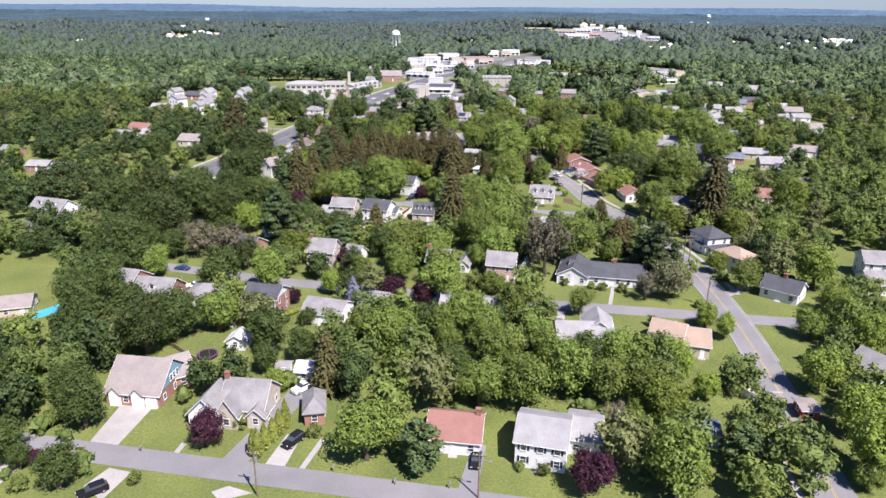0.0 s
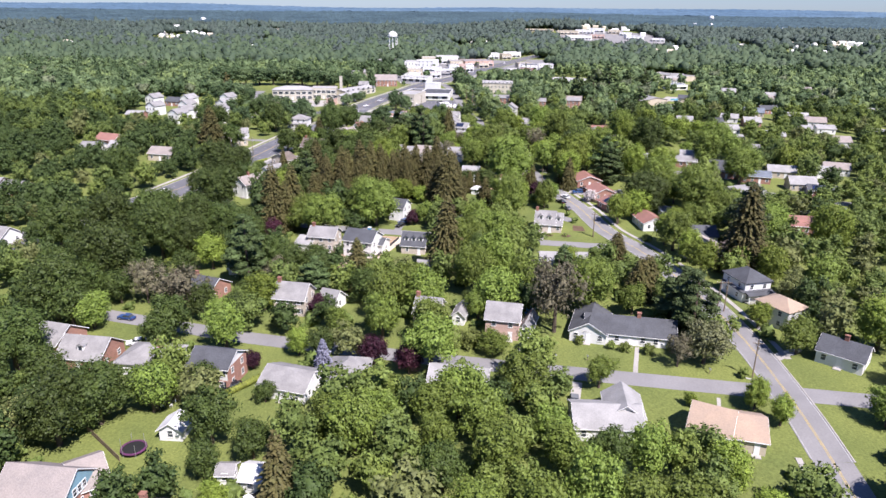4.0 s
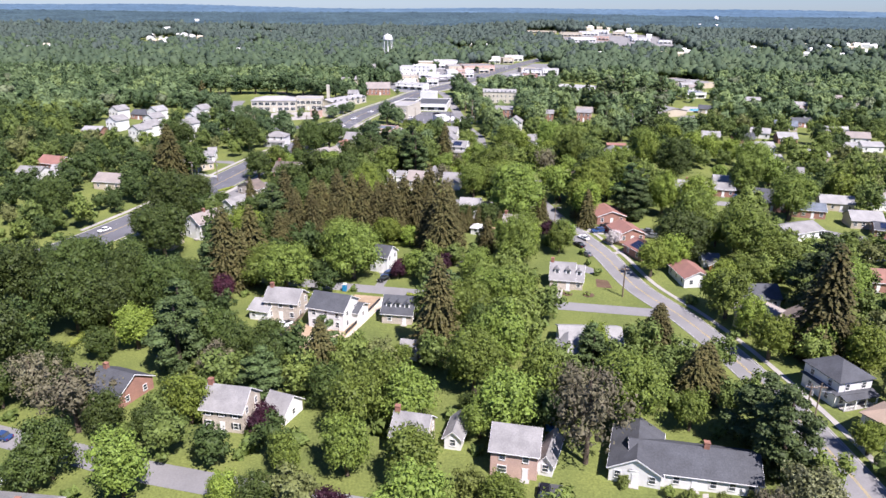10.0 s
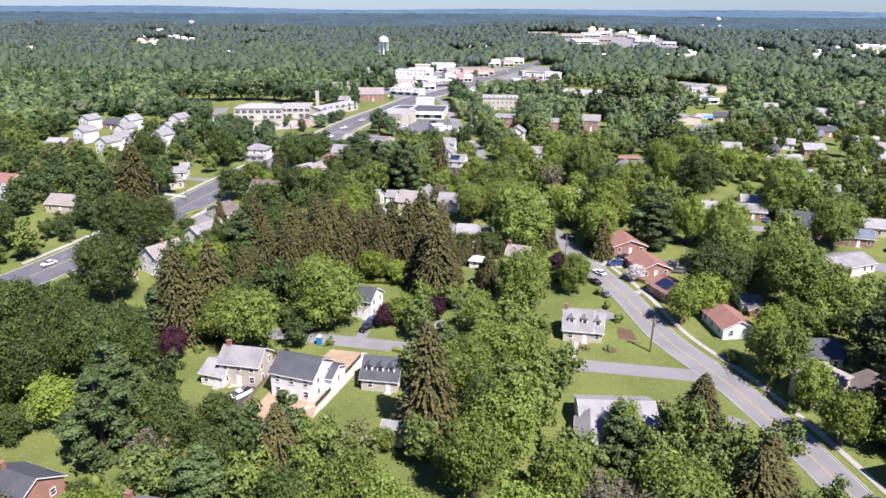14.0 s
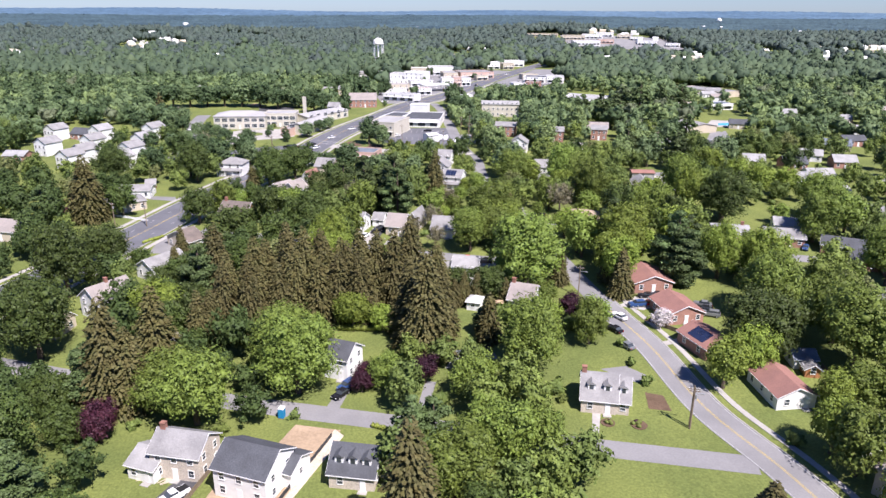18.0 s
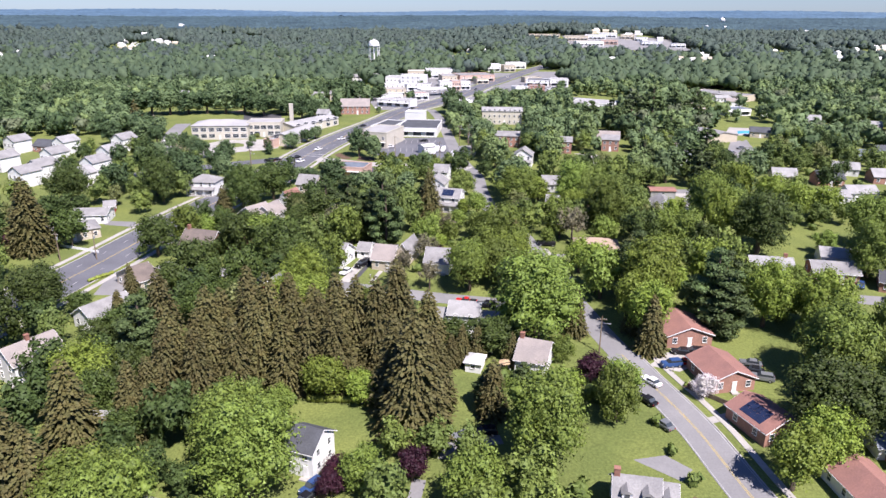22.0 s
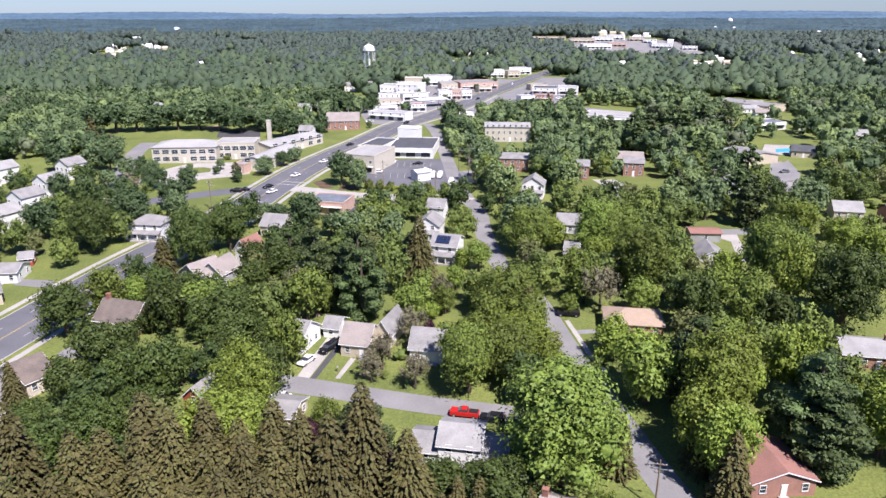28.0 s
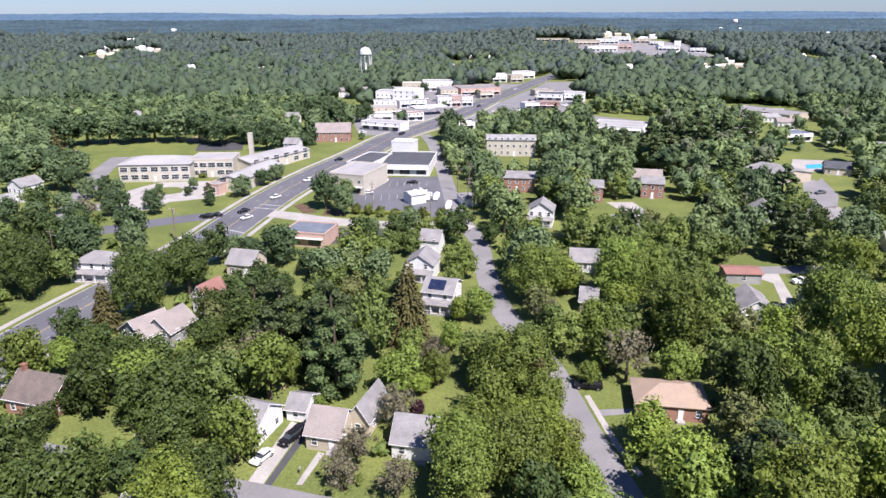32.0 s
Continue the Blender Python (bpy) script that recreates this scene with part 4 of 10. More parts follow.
def trampoline(x, y):
    t = thing("trampoline", pose(x, y, rise(x, y)), "round black garden trampoline with a safety net on a lawn", "trampoline")
    part("mat", disc(1.9, 0.78, 0.82), RUBBER, t)
    bm = bmesh.new()
    for a, b in ((2.25, 0.72), (2.25, 0.9), (1.9, 0.9), (1.9, 0.72)):
        pass
    ring = [[bm.verts.new((a * math.cos(6.2832 * i / 20), a * math.sin(6.2832 * i / 20), z)) for i in range(20)] for a, z in ((2.3, 0.7), (2.3, 0.88), (1.9, 0.88), (1.9, 0.7))]
    for k in range(4):
        for i in range(20):
            bm.faces.new((ring[k][i], ring[k][(i + 1) % 20], ring[(k + 1) % 4][(i + 1) % 20], ring[(k + 1) % 4][i]))
    part("pad", bm, material("purple_pad", (0.12, 0.04, 0.10), 0.7), t, "dark purple edge pad")
    for i in range(6):
        g = 6.2832 * i / 6
        part("pole", disc(0.04, 0, 2.6, 6, 2.25 * math.cos(g), 2.25 * math.sin(g)), METAL, t)


def portable_toilet(x, y):
    t = thing("portable_toilet", pose(x, y, rise(x, y), 0, 0, -12), "bright blue portable toilet with a white roof", "toilet")
    blue = material("blue_plastic", (0.02, 0.25, 0.50), 0.4)
    part("cabin", boxes((-0.55, 0.55, -0.55, 0.55, 0.1, 2.1)), blue, t)
    part("door", boxes((-0.4, 0.4, -0.6, -0.55, 0.2, 1.95)), blue, t)
    part("roof", prism(bmesh.new(), [(-0.6, -0.6, 2.1), (0.6, -0.6, 2.1), (0.45, -0.6, 2.3), (-0.45, -0.6, 2.3)], (0, 1.2, 0)), TRIM, t, "white plastic roof")
    part("skid", boxes((-0.6, 0.6, -0.6, 0.6, 0, 0.1)), WOOD, t)


def boat(x, y, turn):
    b = thing("boat", pose(x, y, rise(x, y), 0, 0, turn), "small white motor boat on a trailer beside a garage", "boat")
    bm = bmesh.new()
    prism(bm, [(-1.0, -2.6, 1.3), (1.0, -2.6, 1.3), (0.7, -2.6, 0.6), (-0.7, -2.6, 0.6)], (0, 3.6, 0))
    part("hull", bm, PAINTS["white"], b)
    bm = bmesh.new()
    v = [bm.verts.new(p) for p in ((-1.0, 1.0, 1.3), (1.0, 1.0, 1.3), (0.7, 1.0, 0.6), (-0.7, 1.0, 0.6), (0, 3.0, 1.4))]
    for f in ((3, 2, 1, 0), (0, 1, 4), (1, 2, 4), (2, 3, 4), (3, 0, 4)):
        bm.faces.new([v[i] for i in f])
    part("bow", bm, PAINTS["white"], b)
    part("windscreen", boxes((-0.8, 0.8, 0.3, 0.4, 1.3, 1.75)), GLASS, b)
    part("trailer", boxes((-0.8, 0.8, -2.2, 2.2, 0.4, 0.58), (-0.06, 0.06, 2.2, 3.6, 0.42, 0.54)), METAL, b)
    for s in (-1, 1):
        part("wheel", tube(bmesh.new(), 0.3, 0.3, -0.1, 0.1, 12), RUBBER, b, "", pose(s * 0.95, -0.6, 0.3, 0, 90))


def mailbox(x, y):
    m = thing("mailbox", pose(x, y, rise(x, y)), "small dark mailbox on a wooden post", "mailbox", "mailboxes along the streets")
    part("post", boxes((-0.06, 0.06, -0.06, 0.06, -0.2, 1.05)), WOOD, m)
    part("box", prism(bmesh.new(), [(-0.14, -0.3, 1.05), (0.14, -0.3, 1.05), (0.14, -0.3, 1.22), (0, -0.3, 1.32), (-0.14, -0.3, 1.22)], (0, 0.6, 0)), METAL, m)


def flower_bed(x, y, r):
    k = random.Random(int(x * 10))
    b = thing("flower_bed", pose(x, y, rise(x, y)), "round mulched flower bed with low plants in a lawn", "flower bed", "flower beds")
    part("mulch", disc(r, -0.05, 0.09), MULCH, b)
    for i in range(5):
        g, q = k.uniform(0, 6.28), k.uniform(0, r * 0.7)
        v, f = rough_ball(ICO2, k.uniform(0.3, 0.55), i + 3, 0.3)
        part("plant", mesh_np("plant", v * [1, 1, 0.8] + [q * math.cos(g), q * math.sin(g), 0.35], f, LEAF["r"] if i == 0 else LEAF["s"]), None, b)


FENCES = {"board": WOOD, "white": TRIM, "silt": material("black_silt_cloth", (0.05, 0.05, 0.055), 0.8)}


def fence(points, h, kind):
    label = {"board": "weathered wooden board fence along a garden", "white": "white panel fence along a garden", "silt": "low black silt fence round a building plot"}[kind]
    x0, y0 = points[0]
    f = thing("fence", pose(x0, y0, rise(x0, y0)), label, "fence")
    for (ax, ay), (bx, by) in zip(points, points[1:]):
        n = max(1, round(math.hypot(bx - ax, by - ay) / 2.2))
        g = math.degrees(math.atan2(by - ay, bx - ax))
        for i in range(n):
            u = i / n
            x, y = ax + (bx - ax) * u, ay + (by - ay) * u
            ln = math.hypot(bx - ax, by - ay) / n
            m = pose(x - x0, y - y0, rise(x, y) - rise(x0, y0), 0, 0, g)
            part("post", boxes((-0.06, 0.06, -0.06, 0.06, -0.2, h + 0.1)), FENCES[kind], f, "", m)
            for z in ((0.05, 0.5), (0.53, 1.0)):
                part("panel", boxes((0.06, ln - 0.06, -0.03, 0.03, h * z[0], h * z[1])), FENCES[kind], f, "", m)


def hedge(points, w, h):
    """A clipped hedge with a leafy skin."""
    r = np.random.default_rng(int(abs(points[0][0]) * 10))
    line = smooth_line(points, 0.5)
    cs, ns = [], []
    for q in line:
        for _ in range(26):
            d = r.normal(0, 1, 3)
            d /= np.linalg.norm(d)
            cs.append((q.x + d[0] * w * 0.5, q.y + d[1] * w * 0.5, rise(q.x, q.y) + h * 0.5 + d[2] * h * 0.52)), ns.append(d)
    body = [(rough_ball(ICO1, 0.5, i, 0.1)[0] * [w, w, h] + [q.x, q.y, rise(q.x, q.y) + h * 0.48], ICO1[1]) for i, q in enumerate(line)]
    v, f = joined(body + [leaf_sprays(np.array(cs), np.array(ns), 0.16, 0.6)])
    t = thing("hedge", pose(0, 0, 0), "long clipped green garden hedge", "hedge")
    part("foliage", mesh_np("foliage", v, f, LEAF["k"]), None, t)


def tarp_shed(x, y, colour):
    t = thing("tarp_shelter", pose(x, y, rise(x, y), 0, 0, -12), "small shelter under a bright blue tarpaulin", "shelter")
    part("cover", prism(bmesh.new(), [(-1.4, -1.6, 1.5), (1.4, -1.6, 1.5), (0.9, -1.6, 2.2), (-0.9, -1.6, 2.2)], (0, 3.2, 0)), material("blue_tarpaulin", (0.03, 0.20, 0.50), 0.5), t)
    for a in (-1.3, 1.3):
        for b in (-1.5, 1.5):
            part("post", boxes((a - 0.05, a + 0.05, b - 0.05, b + 0.05, -0.2, 1.52)), METAL, t)


def digger(x, y):
    d = thing("digger", pose(x, y, rise(x, y), 0, 0, 30), "small yellow digger parked in a yard", "digger")
    yellow = material("yellow_machine_paint", (0.62, 0.40, 0.02), 0.4)
    part("body", boxes((-0.9, 0.9, -1.2, 1.2, 0.6, 1.3)), yellow, d)
    part("cab", boxes((-0.7, 0.5, -0.6, 0.6, 1.3, 2.5)), GLASS, d)
    part("cab_roof", boxes((-0.8, 0.6, -0.7, 0.7, 2.5, 2.62)), yellow, d)
    part("boom", prism(bmesh.new(), [(-0.15, 1.2, 1.0), (-0.15, 2.6, 2.6), (-0.15, 3.8, 1.2), (-0.15, 3.6, 1.0), (-0.15, 2.6, 2.2), (-0.15, 1.2, 0.7)], (0.3, 0, 0)), yellow, d)
    for s in (-0.85, 0.85):
        part("track", boxes((s - 0.25, s + 0.25, -1.4, 1.4, 0, 0.6)), RUBBER, d)


def play_set(x, y):
    p = thing("play_set", pose(x, y, rise(x, y), 0, 0, 20), "wooden garden play set with a slide", "play set")
    for s in (-1.5, 1.5):
        for q in (-0.7, 0.7):
            part("leg", tube(bmesh.new(), 0.07, 0.07, -0.1, 2.3, 6, s, q, (0, -q)), WOOD, p)
    part("beam", boxes((-1.7, 1.7, -0.08, 0.08, 2.25, 2.4)), WOOD, p)
    part("slide", prism(bmesh.new(), [(1.8, -0.4, 1.5), (3.6, -0.4, 0.2), (3.6, -0.4, 0.3), (1.8, -0.4, 1.65)], (0, 0.6, 0)), material("blue_plastic_slide", (0.03, 0.25, 0.55), 0.4), p, "blue plastic slide")
    for s in (-0.6, 0.4):
        part("swing_seat", boxes((s - 0.25, s + 0.25, -0.1, 0.1, 0.5, 0.55), (s - 0.25, s - 0.22, -0.01, 0.01, 0.55, 2.25), (s + 0.22, s + 0.25, -0.01, 0.01, 0.55, 2.25)), RUBBER, p)


def patio_set(x, y):
    t = thing("patio_table", pose(x, y, rise(x, y) + 0.02), "round garden table with a tan parasol", "table")
    part("tabletop", disc(0.65, 0.7, 0.75), WOOD, t)
    part("pole", disc(0.03, 0, 2.5, 6), METAL, t)
    part("parasol", tube(bmesh.new(), 1.4, 0.1, 2.0, 2.5, 8), material("tan_canvas", (0.50, 0.36, 0.22), 0.9), t, "tan canvas parasol")
    for i in range(4):
        g = 90 * i + 45
        c = thing("garden_chair", pose(x, y, rise(x, y) + 0.02) @ pose(0, 0, 0, 0, 0, g) @ pose(0, -1.25, 0), "white garden chair beside a table", "chair", "garden chairs")
        part("seat", boxes((-0.25, 0.25, -0.25, 0.25, 0.4, 0.46)), TRIM, c)
        part("backrest", boxes((-0.25, 0.25, -0.28, -0.22, 0.46, 0.9)), TRIM, c)
        for a in (-0.22, 0.22):
            for b in (-0.22, 0.22):
                part("leg", boxes((a - 0.025, a + 0.025, b - 0.025, b + 0.025, 0, 0.4)), TRIM, c)


def lumber_pile(x, y):
    k = random.Random(int(x * 7 + y))
    t = thing("lumber_pile", pose(x, y, rise(x, y), 0, 0, k.uniform(0, 90)), "loose pile of pale building boards on bare ground", "boards")
    wood = WALLS["tanwall"]
    for i in range(7):
        part("board", boxes((-1.4, 1.4, -0.1, 0.1, 0, 0.06)), wood, t, "", pose(k.uniform(-0.3, 0.3), i * 0.16 - 0.5, 0.02 + 0.06 * (i % 3), 0, 0, k.uniform(-14, 14)))


def bar(a, b, w, mat, label):
    line = [Vector((*a, 0)), Vector((*b, 0))]
    tagged(new("road_marking", to_mesh("road_marking", ribbon(line, w / 2, -w / 2, 0.085, 0.01), mat)), label, "road marking", kind="structure")


# ---- trees ----
rng = np.random.default_rng(7)


def ico(sub):
    bm = bmesh.new()
    bmesh.ops.create_icosphere(bm, subdivisions=sub, radius=1)
    v = np.array([p.co[:] for p in bm.verts])
    f = np.array([[p.index for p in q.verts] for q in bm.faces])
    bm.free()
    return v, f


ICO1, ICO2, ICO3 = ico(1), ico(2), ico(3)


def rough_ball(shape, r, seed, amount=0.25, freq=1.6):
    v, f = shape
    k = np.array([noise.noise(Vector(p) * freq + Vector((seed * 3.1, seed * 1.7, seed))) for p in v])
    return v * (1 + amount * 2 * k)[:, None] * r, f


def leaf_sprays(centres, normals, size, tilt=0.8):
    """Small three-cornered sprays of leaves, each turned at random about the given outward way."""
    n = len(centres)
    nn = normals + rng.normal(0, tilt, (n, 3))
    nn /= np.linalg.norm(nn, axis=1)[:, None] + 1e-9
    a = np.cross(nn, rng.normal(0, 1, (n, 3)))
    a /= np.linalg.norm(a, axis=1)[:, None] + 1e-9
    b = np.cross(nn, a)
    s = size * rng.uniform(0.6, 1.35, (n, 1))
    v = np.stack([centres + a * s * 1.25, centres - a * s * 0.7 + b * s * 0.95, centres - a * s * 0.7 - b * s * 0.95], 1)
    return v.reshape(-1, 3), np.arange(3 * n).reshape(-1, 3)


def joined(parts):
    """Joins arrays of triangles or quads into one list of triangles."""
    vs, fs, at = [], [], 0
    for v, f in parts:
        if f.shape[1] == 4:
            f = np.concatenate([f[:, :3], f[:, [0, 2, 3]]])
        vs.append(v), fs.append(f + at)
        at += len(v)
    return np.concatenate(vs), np.concatenate(fs)


def broad_crown(seed, leaves, lobes=18, flat=0.8, leaf=0.3, core=ICO1, ragged=0.0):
    """An uneven crown 10 m wide, of many leafy clumps hung round a dark middle; its middle is at the origin."""
    r = np.random.default_rng(seed)
    parts, fine = [], leaves > 1000
    v, f = rough_ball(ICO2, 2.1 if fine else 2.9, seed * 17, 0.3)
    parts.append((v * [1, 1, flat] + [0, 0, 0.1], f))
    n = leaves // 4
    q = r.normal(0, 1, (n, 3))
    q /= np.linalg.norm(q, axis=1)[:, None]
    parts.append(leaf_sprays(q * r.uniform(2.0, 3.3, (n, 1)) * [1, 1, flat] + [0, 0, 0.1], q + [0, 0, 0.3], leaf, 0.6))
    sizes = r.uniform(0.95, 1.75, lobes) if fine else r.uniform(1.3, 2.0, lobes)
    share = sizes ** 2 / (sizes ** 2).sum()
    for i in range(lobes):
        g = 6.2832 * (i * 0.618 + r.uniform(0, 0.14))
        h = -0.8 + 1.75 * ((i + r.uniform(-0.5, 0.5)) / lobes)
        out = math.sqrt(max(0.03, 1 - h * h)) if h > 0 else 1.0 - 0.4 * h * h
        d = Vector((math.cos(g) * out, math.sin(g) * out, h))
        bulge = 1 + 0.55 * noise.noise(d * 1.1 + Vector((seed * 2.3, seed, 4.0)))
        reach = r.uniform(0.74, 1.0 + ragged) * bulge
        c = np.array([d.x * reach * 3.5, d.y * reach * 3.5, h * 3.7 * flat * (0.6 + 0.4 * bulge)])
        rad = sizes[i]
        v, f = rough_ball(core, rad * (0.52 if fine else 0.85), seed * 17 + i, 0.25)
        parts.append((v * [1, 1, 0.8] + c, f))
        n = max(6, int(0.8 * leaves * share[i]))
        q = r.normal(0, 1, (n, 3))
        q[:, 2] += 0.3
        q /= np.linalg.norm(q, axis=1)[:, None]
        p = c + q * rad * r.uniform(0.5 if fine else 0.85, 1.34 + ragged * 0.4, (n, 1)) * [1, 1, 0.82]
        away = q + 0.22 * c / (np.linalg.norm(c) + 0.1) + [0, 0, 0.25]
        parts.append(leaf_sprays(p, away, leaf, 0.5))
    return joined(parts)


def conifer_crown(seed, whorls=22, arms=13, droop=0.3, width=1.0, step=5, leaf=0.34, power=0.72):
    """A crown 5 m wide and 10 m high, of drooping boughs in whorls; its foot is at the origin."""
    r = np.random.default_rng(seed)
    cs, out = [], []
    for i in range(whorls):
        u = i / (whorls - 1)
        z = 0.6 + 9.1 * u
        reach = width * (2.35 * (1 - u) ** power + 0.2) * r.uniform(0.84, 1.12)
        for j in range(max(4, int(arms * (1.15 - 0.6 * u)))):
            g = 6.2832 * (j / arms) * 1.07 + r.uniform(-0.3, 0.3) + i * 2.4
            ln = reach * r.uniform(0.75, 1.12)
            m = max(1, int(step * ln / 2.2))
            for q in range(m):
                s = 1 - 0.62 * q / max(1, m)
                cs.append((math.cos(g) * ln * s, math.sin(g) * ln * s, z - droop * ln * s * s + r.normal(0, 0.08)))
                out.append((math.cos(g), math.sin(g), -droop * 1.3))
    c, o = np.array(cs), np.array(out)
    n = len(c)
    o += r.normal(0, 0.28, (n, 3))
    o /= np.linalg.norm(o, axis=1)[:, None]
    side = np.cross(o, np.array([0, 0, 1.0]) + r.normal(0, 0.35, (n, 3)))
    side /= np.linalg.norm(side, axis=1)[:, None] + 1e-9
    down = np.array([0, 0, -1.0])
    k = leaf * r.uniform(0.8, 1.4, (n, 1))
    v = np.stack([c - o * k * 1.5, c + side * k + down * k * 0.5, c + o * k * 1.3 + down * k * 0.35, c - side * k + down * k * 0.5], 1).reshape(-1, 3)
    m = 11
    ring = np.array([(width * 1.75 * math.cos(6.2832 * i / m), width * 1.75 * math.sin(6.2832 * i / m), 0.5) for i in range(m)] + [(0, 0, 9.2), (0, 0, 0.7)])
    cone = np.array([(i, (i + 1) % m, m) for i in range(m)] + [((i + 1) % m, i, m + 1) for i in range(m)])
    return joined([(v, np.arange(4 * n).reshape(-1, 4)), (ring, cone)])


def pine_crown(seed, sprays=3000, leaf=0.19):
    """A broad old pine 6 m wide and 9.6 m high, in uneven flat tiers; its foot is at the origin."""
    r = np.random.default_rng(seed)
    parts = []
    for i in range(15):
        u = i / 14
        for j in range(3 if u < 0.85 else 1):
            g = 6.2832 * (j / 3 + r.uniform(-0.12, 0.12)) + i * 1.1
            reach = (2.1 * math.sin(math.pi * (0.18 + 0.78 * u)) + 0.1) * r.uniform(0.6, 1.05)
            c = np.array([math.cos(g) * reach, math.sin(g) * reach, 0.9 + 8.2 * u + r.uniform(-0.2, 0.2)])
            rad = r.uniform(0.75, 1.1) * (1.05 - 0.35 * u)
            v, f = rough_ball(ICO1, rad * 0.8, seed * 11 + i * 3 + j, 0.25)
            parts.append((v * [1, 1, 0.42] + c, f))
            n = sprays // 44
            d = r.normal(0, 1, (n, 3))
            d /= np.linalg.norm(d, axis=1)[:, None]
            parts.append(leaf_sprays(c + d * rad * [1, 1, 0.5] * r.uniform(0.8, 1.2, (n, 1)), d + [0, 0, 0.5], leaf))
    return joined(parts)


def spindle_crown(seed, sprays=1100):
    """A clipped narrow crown 3.4 m wide and 10 m high; its foot is at the origin."""
    r = np.random.default_rng(seed)
    u = r.uniform(0, 1, sprays) ** 0.85
    g = r.uniform(0, 6.2832, sprays)
    reach = 1.7 * np.minimum(1, (1 - u) * 1.7) ** 0.75 * np.minimum(1, 0.6 + u * 2.5) * r.uniform(0.9, 1.05, sprays)
    d = np.stack([np.cos(g), np.sin(g), np.full(sprays, 0.35)], 1)
    c = np.stack([np.cos(g) * reach, np.sin(g) * reach, 0.2 + 9.7 * u], 1)
    v, f = rough_ball(ICO2, 1.0, seed, 0.08)
    return joined([(v * [1.35, 1.35, 4.2] + [0, 0, 4.2], f), leaf_sprays(c, d, 0.3, 0.5)])


def limb_trunk(seed, h, r0, limbs=5, reach=2.4):
    """A tapered trunk with limbs that fork into the crown."""
    r = random.Random(seed)
    bm = bmesh.new()
    tube(bm, r0 * 1.25, r0 * 0.8, -0.3, h * 0.45, 8)
    tube(bm, r0 * 0.8, r0 * 0.3, h * 0.44, h * 0.85, 7, lean=(r.uniform(-0.4, 0.4), r.uniform(-0.4, 0.4)))
    for i in range(limbs):
        g = 6.2832 * i / limbs + r.uniform(-0.4, 0.4)
        z = h * r.uniform(0.3, 0.5)
        tube(bm, r0 * 0.45, r0 * 0.12, z, z + h * r.uniform(0.25, 0.4), 6, 0, 0, (math.cos(g) * reach * r.uniform(0.6, 1), math.sin(g) * reach * r.uniform(0.6, 1)))
    return bm


LOOKS = {
    "m": ("deciduous_tree", "broad leafy green shade tree in full summer leaf", "tree"),
    "d": ("deciduous_tree", "large broad tree with dense dark green leaves", "tree"),
    "y": ("deciduous_tree", "broad tree with bright yellow-green summer leaves", "tree"),
    "r": ("copper_tree", "rounded tree with dark purple-red leaves", "tree"),
    "w": ("thin_tree", "thin half-bare tree with gray branches showing", "tree"),
    "f": ("magnolia_tree", "spreading magnolia with pale glossy leaves", "tree"),
    "F": ("blossom_tree", "small tree covered in white blossom on a lawn", "tree"),
    "p": ("pine_tree", "tall dark green pine with tiered boughs", "tree"),
    "c": ("spruce_tree", "tall brownish-green spruce with drooping boughs", "tree"),
    "k": ("arborvitae", "narrow clipped arborvitae in a driveway hedge", "tree"),
    "b": ("blue_spruce", "silvery blue spruce with a pointed crown", "tree"),
    "s": ("shrub", "rounded green garden shrub beside a house", "shrub"),
}
MODELS = {}


def model(kind, i, far=0):
    """The crown and trunk meshes of a kind, with the width and height that they have."""
    if (kind, i, far) in MODELS:
        return MODELS[kind, i, far]
    # Broad crowns toward the town use the leaf tones with painted haze.
    leaf = HAZED_TOWN_WOODS[{"m": "mid", "d": "dark", "y": "light"}[kind]] if far == 1 and kind in "mdy" else LEAF[kind]
    name = LOOKS[kind][0]
    if kind in "mdyrfF":
        v, f = broad_crown(11 + i * 7 + ord(kind), (5200, 1700, 11000, 3000)[far], (30, 20, 46, 26)[far] + i % 5, 0.82 + 0.1 * (i % 3), (0.185, 0.32, 0.13, 0.24)[far])
        v[:, 2] += 5.6
        size, trunk = (10.0, 11.0), limb_trunk(i + ord(kind), 9.0, 0.34)
    elif kind == "w":
        v, f = broad_crown(31 + i, 2600, 22, 1.0, 0.19, ICO1, 0.35)
        keep = rng.random(len(f)) > 0.25
        v, f = v * [0.95, 0.95, 1.05], f[keep]
        v[:, 2] += 7.6
        size, trunk = (10.0, 13.0), limb_trunk(i, 12.5, 0.32, 11, 3.6)
    elif kind in "cb":
        v, f = conifer_crown(5 + i, (36, 20, 48)[far], (18, 12, 22)[far], 0.34 if kind == "c" else 0.12, 1.0, (9, 5, 12)[far], (0.15, 0.28, 0.095)[far])
        size, trunk = (4.9, 10.0), tube(bmesh.new(), 0.22, 0.08, -0.3, 8, 8)
    elif kind == "p":
        v, f = pine_crown(3 + i, (3000, 1500, 8000)[far], (0.19, 0.28, 0.115)[far])
        size, trunk = (6.0, 9.8), tube(bmesh.new(), 0.25, 0.08, -0.3, 8.8, 8)
    elif kind == "k":
        v, f = spindle_crown(9 + i)
        size, trunk = (3.7, 10.0), tube(bmesh.new(), 0.2, 0.08, -0.3, 6, 6)
    else:
        v, f = broad_crown(61 + i, 1200, 11, 0.85, 0.36, ICO1)
        v[:, 2] += 4.0
        size, trunk = (10.0, 8.4), tube(bmesh.new(), 0.4, 0.3, -0.3, 4, 6)
    MODELS[kind, i, far] = (mesh_np("crown", v, f, leaf), to_mesh("trunk", trunk, BARK), *size)
    return MODELS[kind, i, far]


PLANTED = []
